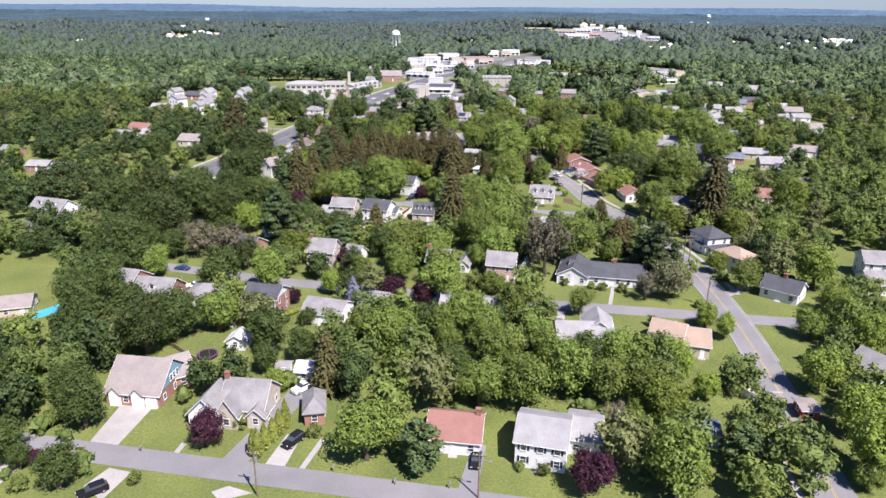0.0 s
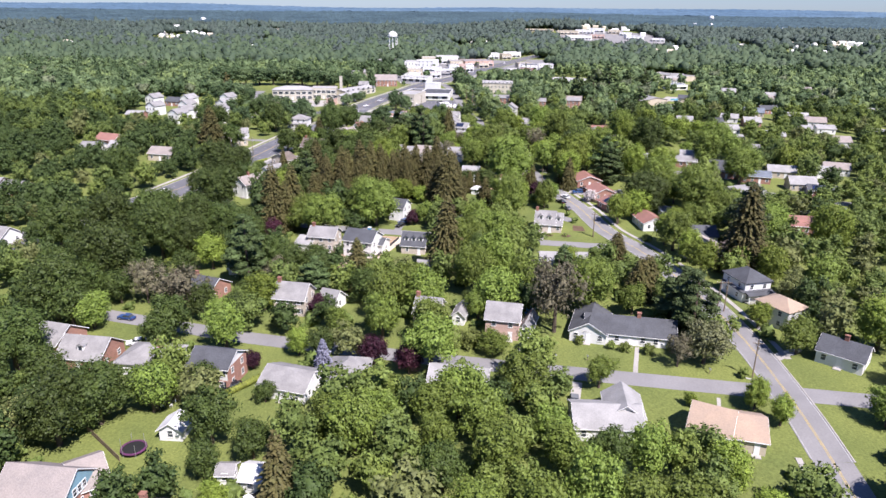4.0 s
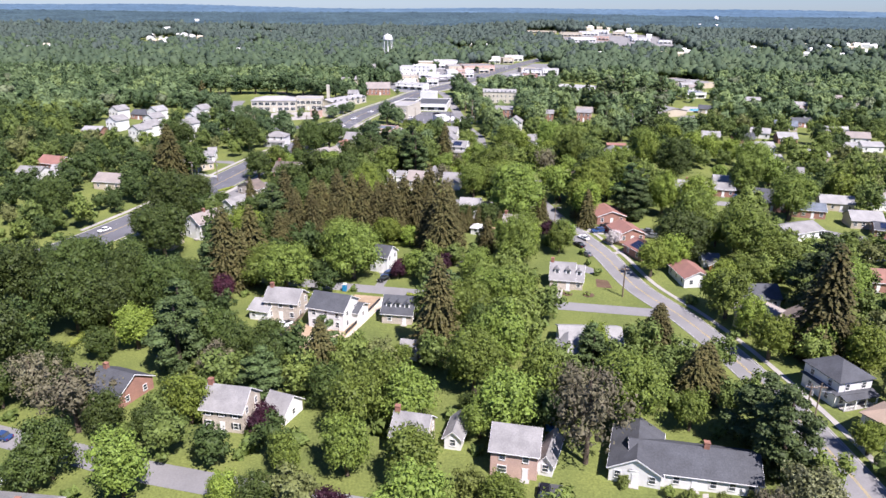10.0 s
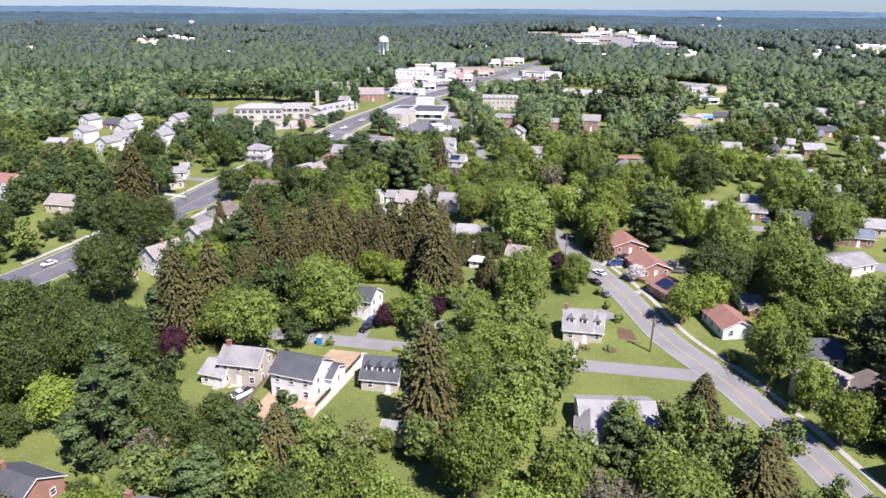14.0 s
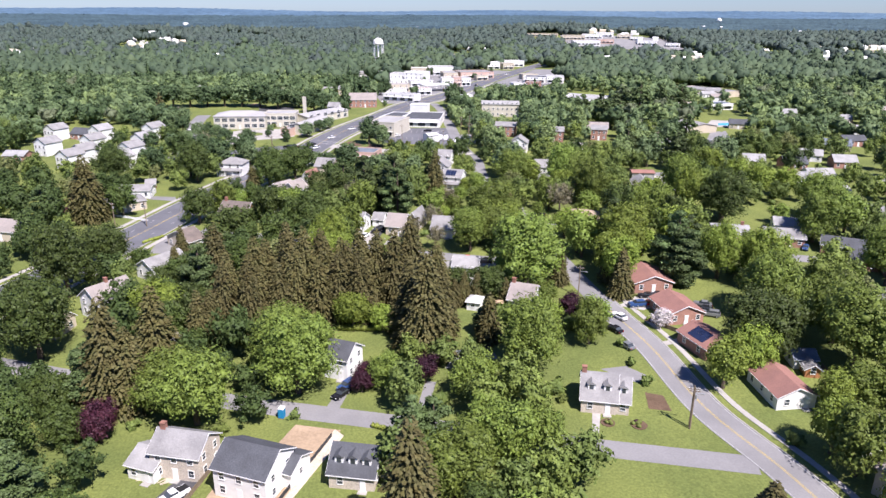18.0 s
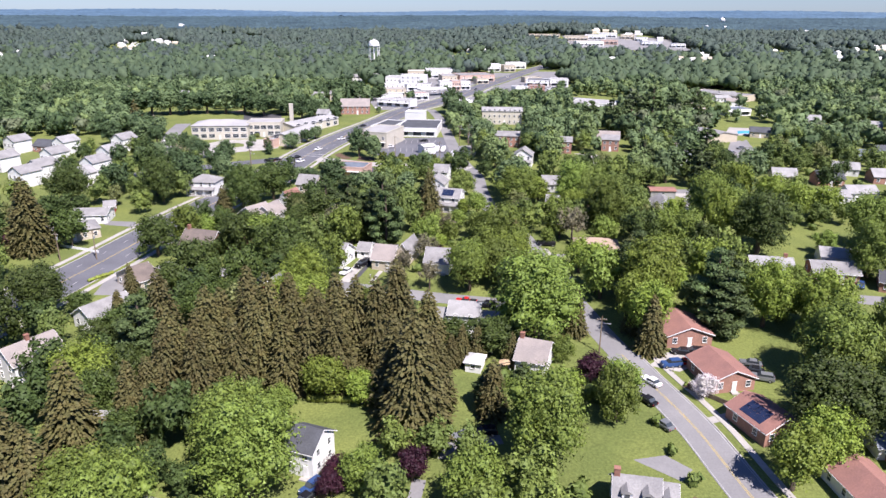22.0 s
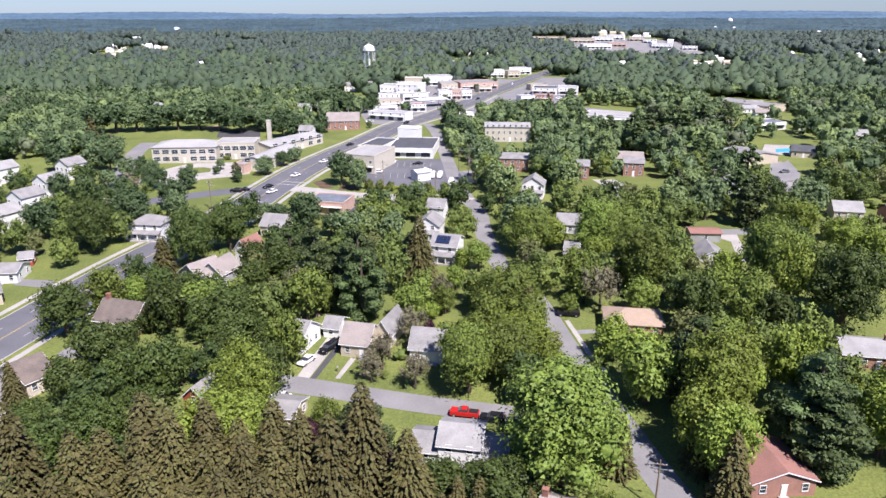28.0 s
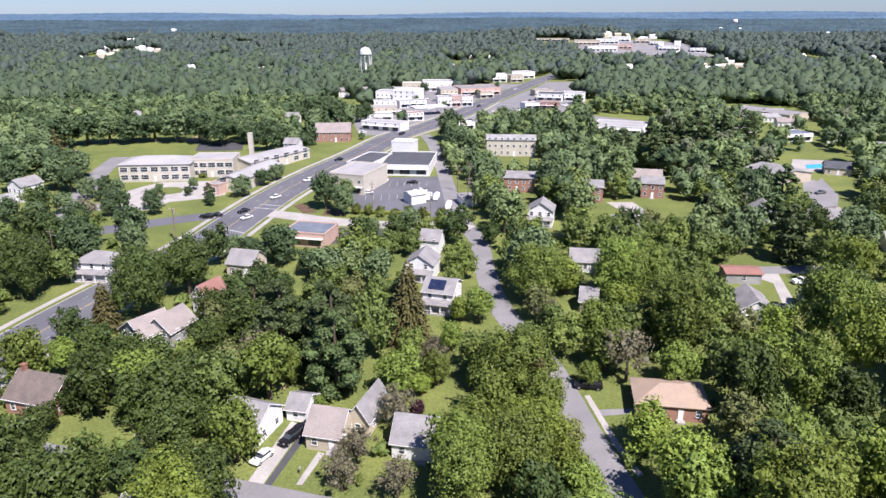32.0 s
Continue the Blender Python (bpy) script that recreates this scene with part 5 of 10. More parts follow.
COUNT = {"m": 6, "d": 3, "y": 3, "c": 4, "p": 3, "w": 3}


def tree(kind, x, y, w, h, label=""):
    i = len(PLANTED)
    crown, trunk, mw, mh = model(kind, i % COUNT.get(kind, 2), 1 if y > 430 else 3 if y > 345 and w < 13 and kind in "mdyrfF" else 2 if w > {"c": 8, "p": 9}.get(kind, 13.5) else 0)
    name, text, cat = LOOKS[kind]
    k, kz = w / mw, h / mh
    u = math.sin(i * 12.9) * 0.1 if kind in "mdywp" else 0.0
    m = Matrix.LocRotScale((x, y, rise(x, y)), Euler((0, 0, i * 2.4)), (k * (1 + u), k * (1 - u), kz * (1.04 + 0.1 * math.sin(i * 7.7))))
    t = thing(name, m, label or text, cat, {"tree": "trees of the suburb", "shrub": "garden shrubs"}[cat])
    part("trunk", trunk, None, t)
    part("crown", crown, None, t)
    PLANTED.append((x, y, w))


def annex(main, wing):
    """Makes the parts of a wing parts of its house."""
    m = main.matrix_basis.inverted() @ wing.matrix_basis
    for c in list(wing.children):
        c.matrix_basis = m @ c.matrix_basis
        c.parent = main
    bpy.data.objects.remove(wing)



# ---- houses of the streets ----
last = house("house", -60.0, 122.3, -6.7, 11.1, 12.5, 3.0, 4.6, "x", "brick", "tan", "single-storey red brick house with a weathered tan gable roof", "house", gables=2, garage=1, blue_gable=True)
annex(last, house("wing", -56.1, 127.0, 37.0, 5.0, 9.4, 3.0, 2.6, "x", "brick", "tan", "single-storey red brick house with a weathered tan gable roof", "house"))
last = house("house", -37.2, 115.1, -6.3, 8.4, 9.4, 3.1, 3.8, "x", "stone", "gray", "single-storey pale stone house with a gray gable roof", "house", chimney=-0.5)
annex(last, house("wing", -39.6, 111.4, -6.3, 4.2, 6.0, 3.0, 3.3, "y", "stone", "gray", "steep gabled front wing of the pale stone house", "house", windows=1))
annex(last, house("wing", -34.4, 110.9, -6.3, 3.4, 4.4, 2.6, 1.6, "y", "stone", "gray", "low gabled front wing of the pale stone house", "house", windows=1))
annex(last, house("wing", -43.7, 112.4, -8.6, 6.2, 7.3, 3.0, 3.2, "y", "white", "gray", "single-storey white house with a gray gable roof", "house"))
last = house("house", -24.5, 113.5, 9.8, 3.7, 7.3, 2.7, 2.2, "hip", "brick", "gray", "single-storey red brick house with a gray hip roof", "house", windows=1)
last = house("garden_shed", -33.8, 129.3, 0.9, 2.6, 3.1, 2.1, 0.9, "x", "white", "gray", "small white shed with a gray roof", "shed", windows=1)
last = house("garden_shed", -28.7, 128.0, -7.8, 3.6, 4.7, 2.5, 1.2, "x", "white", "white", "small white shed with a white roof", "shed", windows=1)
last = house("garden_shed", -47.3, 142.1, -5.0, 4.3, 4.2, 2.4, 1.4, "y", "white", "white", "small white shed with a white roof", "shed", windows=1)
last = house("house", -111.4, 163.5, 17.3, 7.4, 8.5, 2.6, 1.8, "x", "tanwall", "tan", "single-storey beige house with a weathered tan gable roof", "house")
last = house("house", -152.5, 256.6, -17.8, 14.7, 8.7, 3.0, 3.0, "x", "white", "gray", "single-storey white house with a gray gable roof and dormers", "house", dormers=2)
last = house("house", 2.7, 106.0, -8.1, 9.4, 9.4, 2.9, 2.7, "x", "white", "redroof", "single-storey white house with a red gable roof", "house", chimney=0.42)
last = house("house", 18.0, 102.3, -14.0, 8.6, 10.4, 5.0, 2.2, "x", "white", "lightgray", "two-storey white house with a light gray gable roof", "house", shutters=True)
annex(last, house("wing", 26.1, 105.7, -12.8, 5.6, 9.4, 3.2, 1.6, "x", "white", "lightgray", "single-storey white house with a light gray gable roof", "house"))
last = house("garage", 47.7, 107.0, -6.4, 5.3, 5.2, 2.4, 1.0, "x", "gray", "bluegray", "small gray garage with a blue-gray roof", "garage")
last = house("roadside_shop", 70.9, 114.6, -4.6, 3.2, 4.2, 2.2, 0.3, "x", "redpaint", "tan", "single-storey red-painted shop with a weathered tan gable roof", "shop", windows=1)
last = house("house", 91.9, 169.8, -42.4, 9.4, 7.7, 3.0, 2.4, "x", "white", "dark", "single-storey white house with a charcoal gable roof", "house", chimney=0)
last = house("house", 93.1, 129.5, -61.8, 7.0, 9.3, 2.8, 2.4, "x", "white", "gray", "single-storey white house with a gray gable roof", "house")
last = house("house", 124.3, 184.9, -11.0, 6.6, 8.1, 5.2, 2.4, "x", "white", "gray", "two-storey white house with a gray gable roof", "house")
last = house("house", 118.9, 174.0, -4.2, 6.6, 8.1, 3.2, 2.4, "x", "white", "gray", "single-storey white house with a gray gable roof", "house")
last = house("house", 58.1, 141.5, -15.0, 6.2, 9.3, 2.9, 2.2, "x", "tanwall", "orange", "single-storey beige house with a terracotta gable roof", "house")
annex(last, house("wing", 52.5, 142.7, -27.9, 7.2, 9.3, 3.4, 2.8, "x", "white", "orange", "single-storey white house with a terracotta gable roof", "house"))
last = house("house", 33.1, 145.0, -2.5, 12.4, 9.3, 2.8, 2.2, "x", "white", "lightgray", "single-storey white house with a light gray gable roof", "house")
annex(last, house("wing", 37.1, 147.7, -6.5, 6.8, 8.3, 3.2, 2.4, "y", "white", "lightgray", "single-storey white house with a light gray gable roof", "house"))
last = house("house", -77.4, 171.4, -7.7, 10.4, 9.5, 3.0, 3.2, "x", "brick", "gray", "single-storey red brick house with a gray gable roof and dormers", "house", dormers=1)
last = house("house", -62.6, 168.8, -6.4, 11.8, 9.5, 2.9, 2.4, "hip", "white", "gray", "single-storey white house with a gray hip roof", "house", chimney=0.2)
last = house("house", -45.7, 162.6, -11.0, 8.9, 8.4, 5.3, 2.2, "x", "white", "dark", "two-storey white house with a charcoal gable roof", "house", shutters=True, low="brick")
last = house("house", -29.1, 158.6, -16.9, 10.3, 9.4, 2.8, 2.2, "x", "white", "gray", "single-storey white house with a gray gable roof", "house")
last = house("house", -17.6, 162.0, -2.9, 8.2, 9.4, 2.9, 2.6, "hip", "white", "gray", "single-storey white house with a gray hip roof", "house")
last = house("house", -89.1, 178.8, -15.6, 8.4, 9.6, 3.0, 3.0, "x", "brick", "gray", "single-storey red brick house with a gray gable roof", "house")
last = house("house", 5.8, 158.6, -9.2, 11.9, 9.4, 3.0, 2.4, "x", "tanwall", "lightgray", "single-storey beige house with a light gray gable roof", "house")
last = house("house", -37.0, 199.2, -10.2, 8.3, 7.9, 4.8, 3.0, "x", "stone", "gray", "two-storey pale stone house with a gray gable roof", "house", chimney=-0.45, shutters=True)
last = house("garage", -27.4, 201.0, -22.1, 4.8, 6.3, 2.6, 2.4, "x", "white", "gray", "small white garage with a gray roof", "garage")
last = house("house", -1.1, 190.0, -13.0, 6.3, 7.3, 4.6, 2.8, "x", "stone", "gray", "two-storey pale stone house with a gray gable roof", "house", chimney=-0.45)
last = house("garage", 6.9, 192.6, -13.5, 3.1, 6.8, 2.6, 1.4, "y", "white", "gray", "small white garage with a gray roof", "garage", windows=1)
last = house("house", 17.2, 185.1, -11.9, 8.0, 7.8, 5.2, 2.8, "x", "pinkbrick", "gray", "two-storey pale pink brick house with a gray gable roof", "house", bay=True)
annex(last, house("garage", 23.3, 185.7, -19.4, 2.5, 8.3, 2.6, 1.6, "y", "white", "gray", "small white garage with a gray roof", "garage", windows=1))
last = house("house", 47.1, 182.5, -11.0, 20.7, 9.3, 2.8, 2.6, "x", "white", "dark", "single-storey white house with a charcoal gable roof", "house", chimney=0.1)
annex(last, house("wing", 38.5, 185.3, -17.7, 8.5, 12.4, 2.8, 2.4, "y", "white", "dark", "single-storey white house with a charcoal gable roof", "house"))
last = house("house", -24.0, 244.6, -18.5, 9.8, 9.0, 5.4, 2.6, "x", "white", "dark", "two-storey white house with a charcoal gable roof", "house")
annex(last, house("wing", -18.5, 246.9, -19.6, 3.8, 6.3, 3.0, 1.4, "x", "white", "dark", "single-storey white house with a charcoal gable roof", "house", windows=1))
last = house("house", -37.3, 249.5, -11.0, 9.0, 7.4, 5.0, 2.4, "x", "stone", "gray", "two-storey pale stone house with a gray gable roof", "house", chimney=-0.4)
annex(last, house("wing", -42.7, 249.1, -18.8, 5.4, 7.4, 2.8, 1.6, "x", "white", "lightgray", "single-storey white house with a light gray gable roof", "house"))
last = house("house", -7.0, 247.1, -8.8, 7.8, 8.4, 2.9, 3.2, "x", "stone", "dark", "single-storey pale stone house with a charcoal gable roof and dormers", "house", dormers=3)
last = house("garden_shed", -3.2, 225.5, -11.6, 3.9, 4.2, 2.5, 1.8, "x", "white", "gray", "small white shed with a gray roof", "shed", windows=1)
last = house("house", -63.6, 209.0, -21.2, 9.0, 9.5, 3.0, 2.8, "x", "brick", "dark", "single-storey red brick house with a charcoal gable roof", "house", chimney=-0.3)
last = house("garden_shed", -60.6, 226.3, -5.4, 3.2, 3.2, 2.2, 1.0, "x", "white", "white", "small white shed with a white roof", "shed", windows=1)
last = house("house", -79.3, 311.8, -32.6, 7.8, 10.5, 5.2, 2.8, "y", "white", "tan", "two-storey white house with a weathered tan gable roof", "house", chimney=0)
last = house("house", -89.5, 301.2, -11.3, 9.4, 7.4, 3.2, 3.2, "x", "tanwall", "brown", "single-storey beige house with a brown gable roof", "house", chimney=0.3)
last = house("office_building", -73.9, 334.4, -31.5, 7.8, 11.5, 3.2, 2.4, "y", "white", "gray", "single-storey white building with a gray gable roof", "building")
last = house("office_building", -109.9, 389.8, 35.2, 15.1, 10.2, 3.2, 2.0, "hip", "tanwall", "gray", "single-storey beige building with a gray hip roof", "building", chimney=0)
annex(last, house("wing", -111.1, 406.8, 6.4, 11.4, 8.2, 3.0, 1.4, "x", "white", "gray", "single-storey white house with a gray gable roof", "house"))
last = house("garage", -53.7, 291.1, -4.0, 5.1, 6.3, 2.6, 2.0, "x", "tanwall", "gray", "small beige garage with a gray roof", "garage")
last = house("house", -14.2, 281.8, -21.3, 5.7, 7.3, 5.0, 2.4, "x", "white", "dark", "two-storey white house with a charcoal gable roof", "house")
last = house("house", 39.0, 269.1, -10.4, 6.8, 8.9, 3.0, 3.6, "x", "stone", "gray", "single-storey pale stone house with a gray gable roof and dormers", "house", dormers=2, chimney=-0.45)
annex(last, house("wing", 43.7, 268.2, -13.0, 2.4, 8.3, 2.8, 3.2, "x", "stone", "gray", "single-storey pale stone house with a gray gable roof and dormers", "house", dormers=1, windows=1))
last = house("house", 64.7, 325.9, 4.3, 10.5, 10.7, 2.8, 1.9, "y", "brick", "redroof", "single-storey red brick house with a red gable roof", "house")
last = house("house", 67.0, 307.5, 9.4, 9.1, 10.7, 2.8, 1.9, "y", "brick", "redroof", "single-storey red brick house with a red gable roof", "house")
last = house("house", 68.7, 290.6, 19.7, 8.6, 9.8, 2.8, 1.9, "y", "brick", "redroof", "single-storey red brick house with a red gable roof and solar panels", "house", solar=True)
last = house("house", 76.9, 271.3, 5.0, 8.0, 11.4, 2.8, 1.9, "y", "white", "redroof", "single-storey white house with a red gable roof", "house")
last = house("house", 102.0, 363.2, -11.0, 11.2, 9.2, 2.8, 1.8, "x", "brick", "lightgray", "single-storey red brick house with a light gray gable roof", "house", chimney=0.35)
last = house("house", 118.2, 359.8, -13.8, 11.7, 9.2, 2.8, 1.8, "x", "brick", "gray", "single-storey red brick house with a gray gable roof", "house")
last = house("house", 133.3, 351.6, -27.0, 11.8, 9.2, 2.8, 1.8, "x", "brick", "dark", "single-storey red brick house with a charcoal gable roof", "house")
last = house("house", 29.0, 313.3, -20.9, 6.5, 9.2, 3.2, 3.0, "x", "white", "tan", "single-storey white house with a weathered tan gable roof", "house", chimney=-0.45)
last = house("garden_shed", 86.9, 283.3, -3.8, 4.8, 5.1, 2.4, 1.2, "x", "white", "bluegray", "small white shed with a blue-gray roof", "shed", windows=1)
last = house("garden_shed", 86.9, 279.0, -9.3, 3.0, 3.6, 2.0, 1.0, "y", "orangewood", "gray", "small cedar-board shed with a gray roof", "shed", windows=1)
last = house("party_tent", 16.0, 312.4, -16.5, 3.4, 4.1, 2.2, 1.0, "hip", "white", "white", "small white tent with a white roof", "tent", windows=1)
last = house("house", 83.5, 240.2, -54.3, 7.9, 8.3, 5.0, 2.6, "hip", "tanwall", "tan", "two-storey beige house with a weathered tan hip roof", "house")
annex(last, house("wing", 94.1, 236.4, -89.5, 10.8, 9.3, 3.0, 2.0, "x", "white", "brown", "single-storey white house with a brown gable roof", "house"))
last = house("house", 127.4, 266.1, -9.3, 13.7, 9.2, 3.0, 2.4, "x", "brick", "redroof", "single-storey red brick house with a red gable roof", "house")
last = house("house", 158.6, 308.2, -22.8, 11.0, 9.1, 3.0, 1.6, "x", "brick", "dark", "single-storey red brick house with a charcoal gable roof and solar panels", "house", solar=True)
last = house("house", 141.4, 332.6, -17.2, 11.9, 9.1, 3.0, 1.8, "x", "brick", "bluegray", "single-storey red brick house with a blue-gray gable roof", "house")
last = house("house", -22.0, 369.6, -19.9, 7.5, 8.1, 3.6, 2.6, "x", "white", "gray", "single-storey white house with a gray gable roof and dormers", "house", dormers=2)
last = house("garage", -14.0, 375.1, -12.9, 3.7, 6.1, 2.4, 1.6, "x", "white", "gray", "small white garage with a gray roof", "garage", windows=1)
last = house("house", -7.3, 367.5, -13.2, 6.3, 8.1, 3.0, 3.2, "x", "tanwall", "tan", "single-storey beige house with a weathered tan gable roof", "house")
annex(last, house("wing", -1.2, 372.3, -18.2, 4.2, 9.2, 3.2, 3.0, "y", "tanwall", "gray", "single-storey beige house with a gray gable roof", "house", windows=1))
last = house("house", 8.1, 365.2, -11.1, 7.1, 8.1, 3.0, 3.2, "x", "white", "gray", "single-storey white house with a gray gable roof", "house")
last = house("house", -63.8, 377.9, -15.5, 10.5, 9.2, 3.2, 3.6, "x", "brick", "brown", "single-storey red brick house with a brown gable roof", "house", chimney=-0.4)
last = house("garage", -55.4, 381.7, -5.5, 6.3, 6.1, 2.6, 2.4, "x", "brick", "brown", "small red brick garage with a brown roof", "garage")
last = house("house", -53.3, 400.8, -34.6, 9.0, 8.2, 4.6, 3.0, "y", "graywall", "tan", "two-storey gray shingled house with a weathered tan gable roof", "house")
annex(last, house("wing", -49.0, 402.7, -20.0, 7.0, 8.2, 4.6, 3.0, "y", "graywall", "tan", "two-storey gray shingled house with a weathered tan gable roof", "house"))
last = house("house", -46.0, 420.4, -24.4, 4.7, 7.2, 4.2, 3.0, "y", "white", "redroof", "single-storey white house with a red gable roof", "house")
last = house("house", -83.5, 441.8, -6.9, 10.5, 8.3, 5.0, 2.2, "hip", "white", "gray", "two-storey white house with a gray hip roof", "house", porch=1, plain=True)
last = house("house", -43.5, 444.7, -14.0, 7.9, 8.3, 3.4, 3.0, "x", "stone", "gray", "single-storey pale stone house with a gray gable roof", "house", plain=True)
last = house("house", 6.6, 441.6, -13.5, 8.0, 8.3, 4.6, 2.6, "y", "white", "gray", "two-storey white house with a gray gable roof", "house", porch=1, plain=True)
last = house("house", 12.2, 422.4, -15.2, 7.6, 9.3, 5.0, 2.2, "x", "white", "gray", "two-storey white house with a gray gable roof and solar panels", "house", solar=True, porch=1)
last = house("house", 8.9, 460.9, -14.7, 6.0, 7.3, 4.4, 2.4, "x", "white", "gray", "two-storey white house with a gray gable roof", "house", plain=True)
last = house("house", 45.8, 488.4, -13.8, 8.5, 8.3, 5.2, 2.8, "y", "white", "gray", "two-storey white house with a gray gable roof", "house", porch=1, plain=True)
last = house("house", 55.5, 377.0, -8.6, 12.8, 9.2, 2.9, 2.0, "hip", "brick", "orange", "single-storey red brick house with a terracotta hip roof", "house")
last = house("house", 87.2, 415.7, -7.4, 7.1, 10.3, 4.0, 2.2, "y", "white", "gray", "single-storey white house with a gray gable roof", "house")
last = house("garden_shed", 93.8, 438.1, -3.7, 9.3, 6.2, 2.8, 0.6, "x", "graywall", "redroof", "small gray shingled shed with a red roof", "shed", windows=1, plain=True)
last = house("barn", 104.4, 420.0, -11.8, 4.7, 7.2, 3.2, 1.4, "x", "white", "gray", "single-storey white barn with a gray gable roof", "barn")
last = house("house", 122.0, 489.3, -14.8, 7.9, 9.3, 4.4, 2.6, "y", "white", "gray", "two-storey white house with a gray gable roof", "house", plain=True)
last = house("house", 48.9, 420.6, -14.0, 4.0, 7.2, 3.0, 2.4, "x", "tanwall", "gray", "single-storey beige house with a gray gable roof", "house", windows=1)
last = house("apartment_house", 45.1, 598.9, -4.0, 23.8, 12.0, 7.8, 1.6, "x", "palebrick", "lightgray", "two-storey tan brick building with a light gray gable roof", "building", plain=True)
last = house("apartment_house", 41.9, 532.6, -8.4, 13.8, 11.3, 5.6, 1.6, "x", "brick", "gray", "two-storey red brick building with a gray gable roof", "building", plain=True)
last = house("apartment_house", 68.1, 518.6, -10.4, 10.0, 11.4, 5.6, 1.6, "x", "brick", "gray", "two-storey red brick building with a gray gable roof", "building", plain=True)
last = house("apartment_house", 93.5, 523.4, -12.9, 8.3, 11.3, 5.6, 1.6, "x", "brick", "gray", "two-storey red brick building with a gray gable roof", "building", plain=True)
last = house("house", 142.1, 537.9, -22.2, 10.4, 16.4, 3.5, 2.0, "x", "tanwall", "gray", "single-storey beige house with a gray gable roof", "house", plain=True)
last = house("house", 143.8, 481.3, -20.4, 6.9, 8.3, 4.2, 2.4, "x", "white", "gray", "single-storey white house with a gray gable roof", "house", plain=True)
last = house("church_hall", -48.2, 636.3, 4.0, 18.6, 15.0, 5.0, 4.0, "x", "brick", "tan", "two-storey red brick church with a weathered tan gable roof", "church", plain=True)
last = house("house", -198.2, 512.6, -22.0, 7.7, 9.3, 6.0, 2.4, "y", "white", "gray", "two-storey white house with a gray gable roof", "house", plain=True, windows=3)
last = house("house", -173.8, 511.4, -22.0, 7.7, 9.3, 6.0, 2.4, "y", "white", "lightgray", "two-storey white house with a light gray gable roof", "house", plain=True, windows=3)
last = house("house", -166.0, 486.4, -22.0, 7.7, 9.3, 6.0, 2.4, "y", "white", "gray", "two-storey white house with a gray gable roof", "house", plain=True, windows=3)
last = house("house", -148.8, 518.6, -22.0, 7.6, 9.3, 6.0, 2.4, "y", "white", "gray", "two-storey white house with a gray gable roof", "house", plain=True, windows=3)
last = house("house", -143.2, 491.6, -22.0, 7.7, 9.3, 6.0, 2.4, "y", "white", "lightgray", "two-storey white house with a light gray gable roof", "house", plain=True, windows=3)
last = house("house", -158.8, 463.3, -22.0, 7.7, 9.3, 6.0, 2.4, "y", "white", "gray", "two-storey white house with a gray gable roof", "house", plain=True, windows=3)
last = house("house", -159.5, 451.6, -22.0, 7.7, 9.3, 6.0, 2.4, "y", "white", "gray", "two-storey white house with a gray gable roof", "house", plain=True, windows=3)
last = house("house", -139.8, 469.5, -22.0, 7.7, 9.3, 6.0, 2.4, "y", "white", "gray", "two-storey white house with a gray gable roof", "house", plain=True, windows=3)
last = house("house", -183.5, 477.4, -22.0, 7.7, 9.3, 6.0, 2.4, "y", "white", "gray", "two-storey white house with a gray gable roof", "house", plain=True, windows=3)
last = house("house", -135.7, 448.8, -22.0, 7.7, 9.3, 6.0, 2.4, "y", "white", "lightgray", "two-storey white house with a light gray gable roof", "house", plain=True, windows=3)
last = house("house", -171.7, 388.1, -20.9, 12.9, 9.2, 3.4, 2.6, "x", "brick", "redroof", "single-storey red brick house with a red gable roof", "house", windows=3)
last = house("house", -133.3, 361.1, -11.3, 12.6, 9.1, 3.2, 2.6, "x", "tanwall", "tan", "single-storey beige house with a weathered tan gable roof", "house", windows=3)
last = house("house", 39.2, 231.1, -2.0, 14.2, 9.4, 2.8, 2.0, "x", "white", "lightgray", "single-storey white house with a light gray gable roof", "house")
annex(last, house("wing", 32.8, 223.6, -10.5, 4.9, 9.4, 2.8, 1.8, "y", "white", "lightgray", "single-storey white house with a light gray gable roof", "house"))
last = house("house", 86.2, 208.9, 15.1, 8.1, 9.3, 5.4, 2.6, "hip", "white", "dark", "two-storey white house with a charcoal hip roof", "house", porch=1)
annex(last, house("wing", 84.8, 208.1, 12.5, 6.0, 9.3, 3.0, 0.7, "hip", "white", "dark", "single-storey white house with a charcoal hip roof", "house"))
last = house("house", 87.1, 190.4, 28.6, 7.1, 9.2, 5.2, 2.0, "hip", "white", "orange", "two-storey white house with a terracotta hip roof", "house")
last = house("house", 125.3, 308.1, 23.0, 15.4, 10.1, 2.9, 1.8, "x", "white", "gray", "single-storey white house with a gray gable roof", "house")
last = house("house", 175.6, 342.4, -6.8, 9.9, 9.1, 2.9, 1.8, "x", "white", "lightgray", "single-storey white house with a light gray gable roof", "house")
last = house("house", 14.4, 331.3, -9.6, 7.1, 8.2, 4.6, 1.8, "x", "white", "lightgray", "two-storey white house with a light gray gable roof", "house")
annex(last, house("wing", 8.5, 332.1, -7.4, 4.6, 7.2, 2.8, 1.6, "x", "white", "gray", "single-storey white house with a gray gable roof", "house"))
annex(last, house("wing", 19.7, 330.1, -11.7, 5.0, 7.2, 2.8, 1.6, "x", "white", "lightgray", "single-storey white house with a light gray gable roof", "house"))
last = house("garage", -18.5, 342.1, -10.9, 5.6, 7.2, 2.6, 1.2, "x", "tanwall", "gray", "small beige garage with a gray roof", "garage")
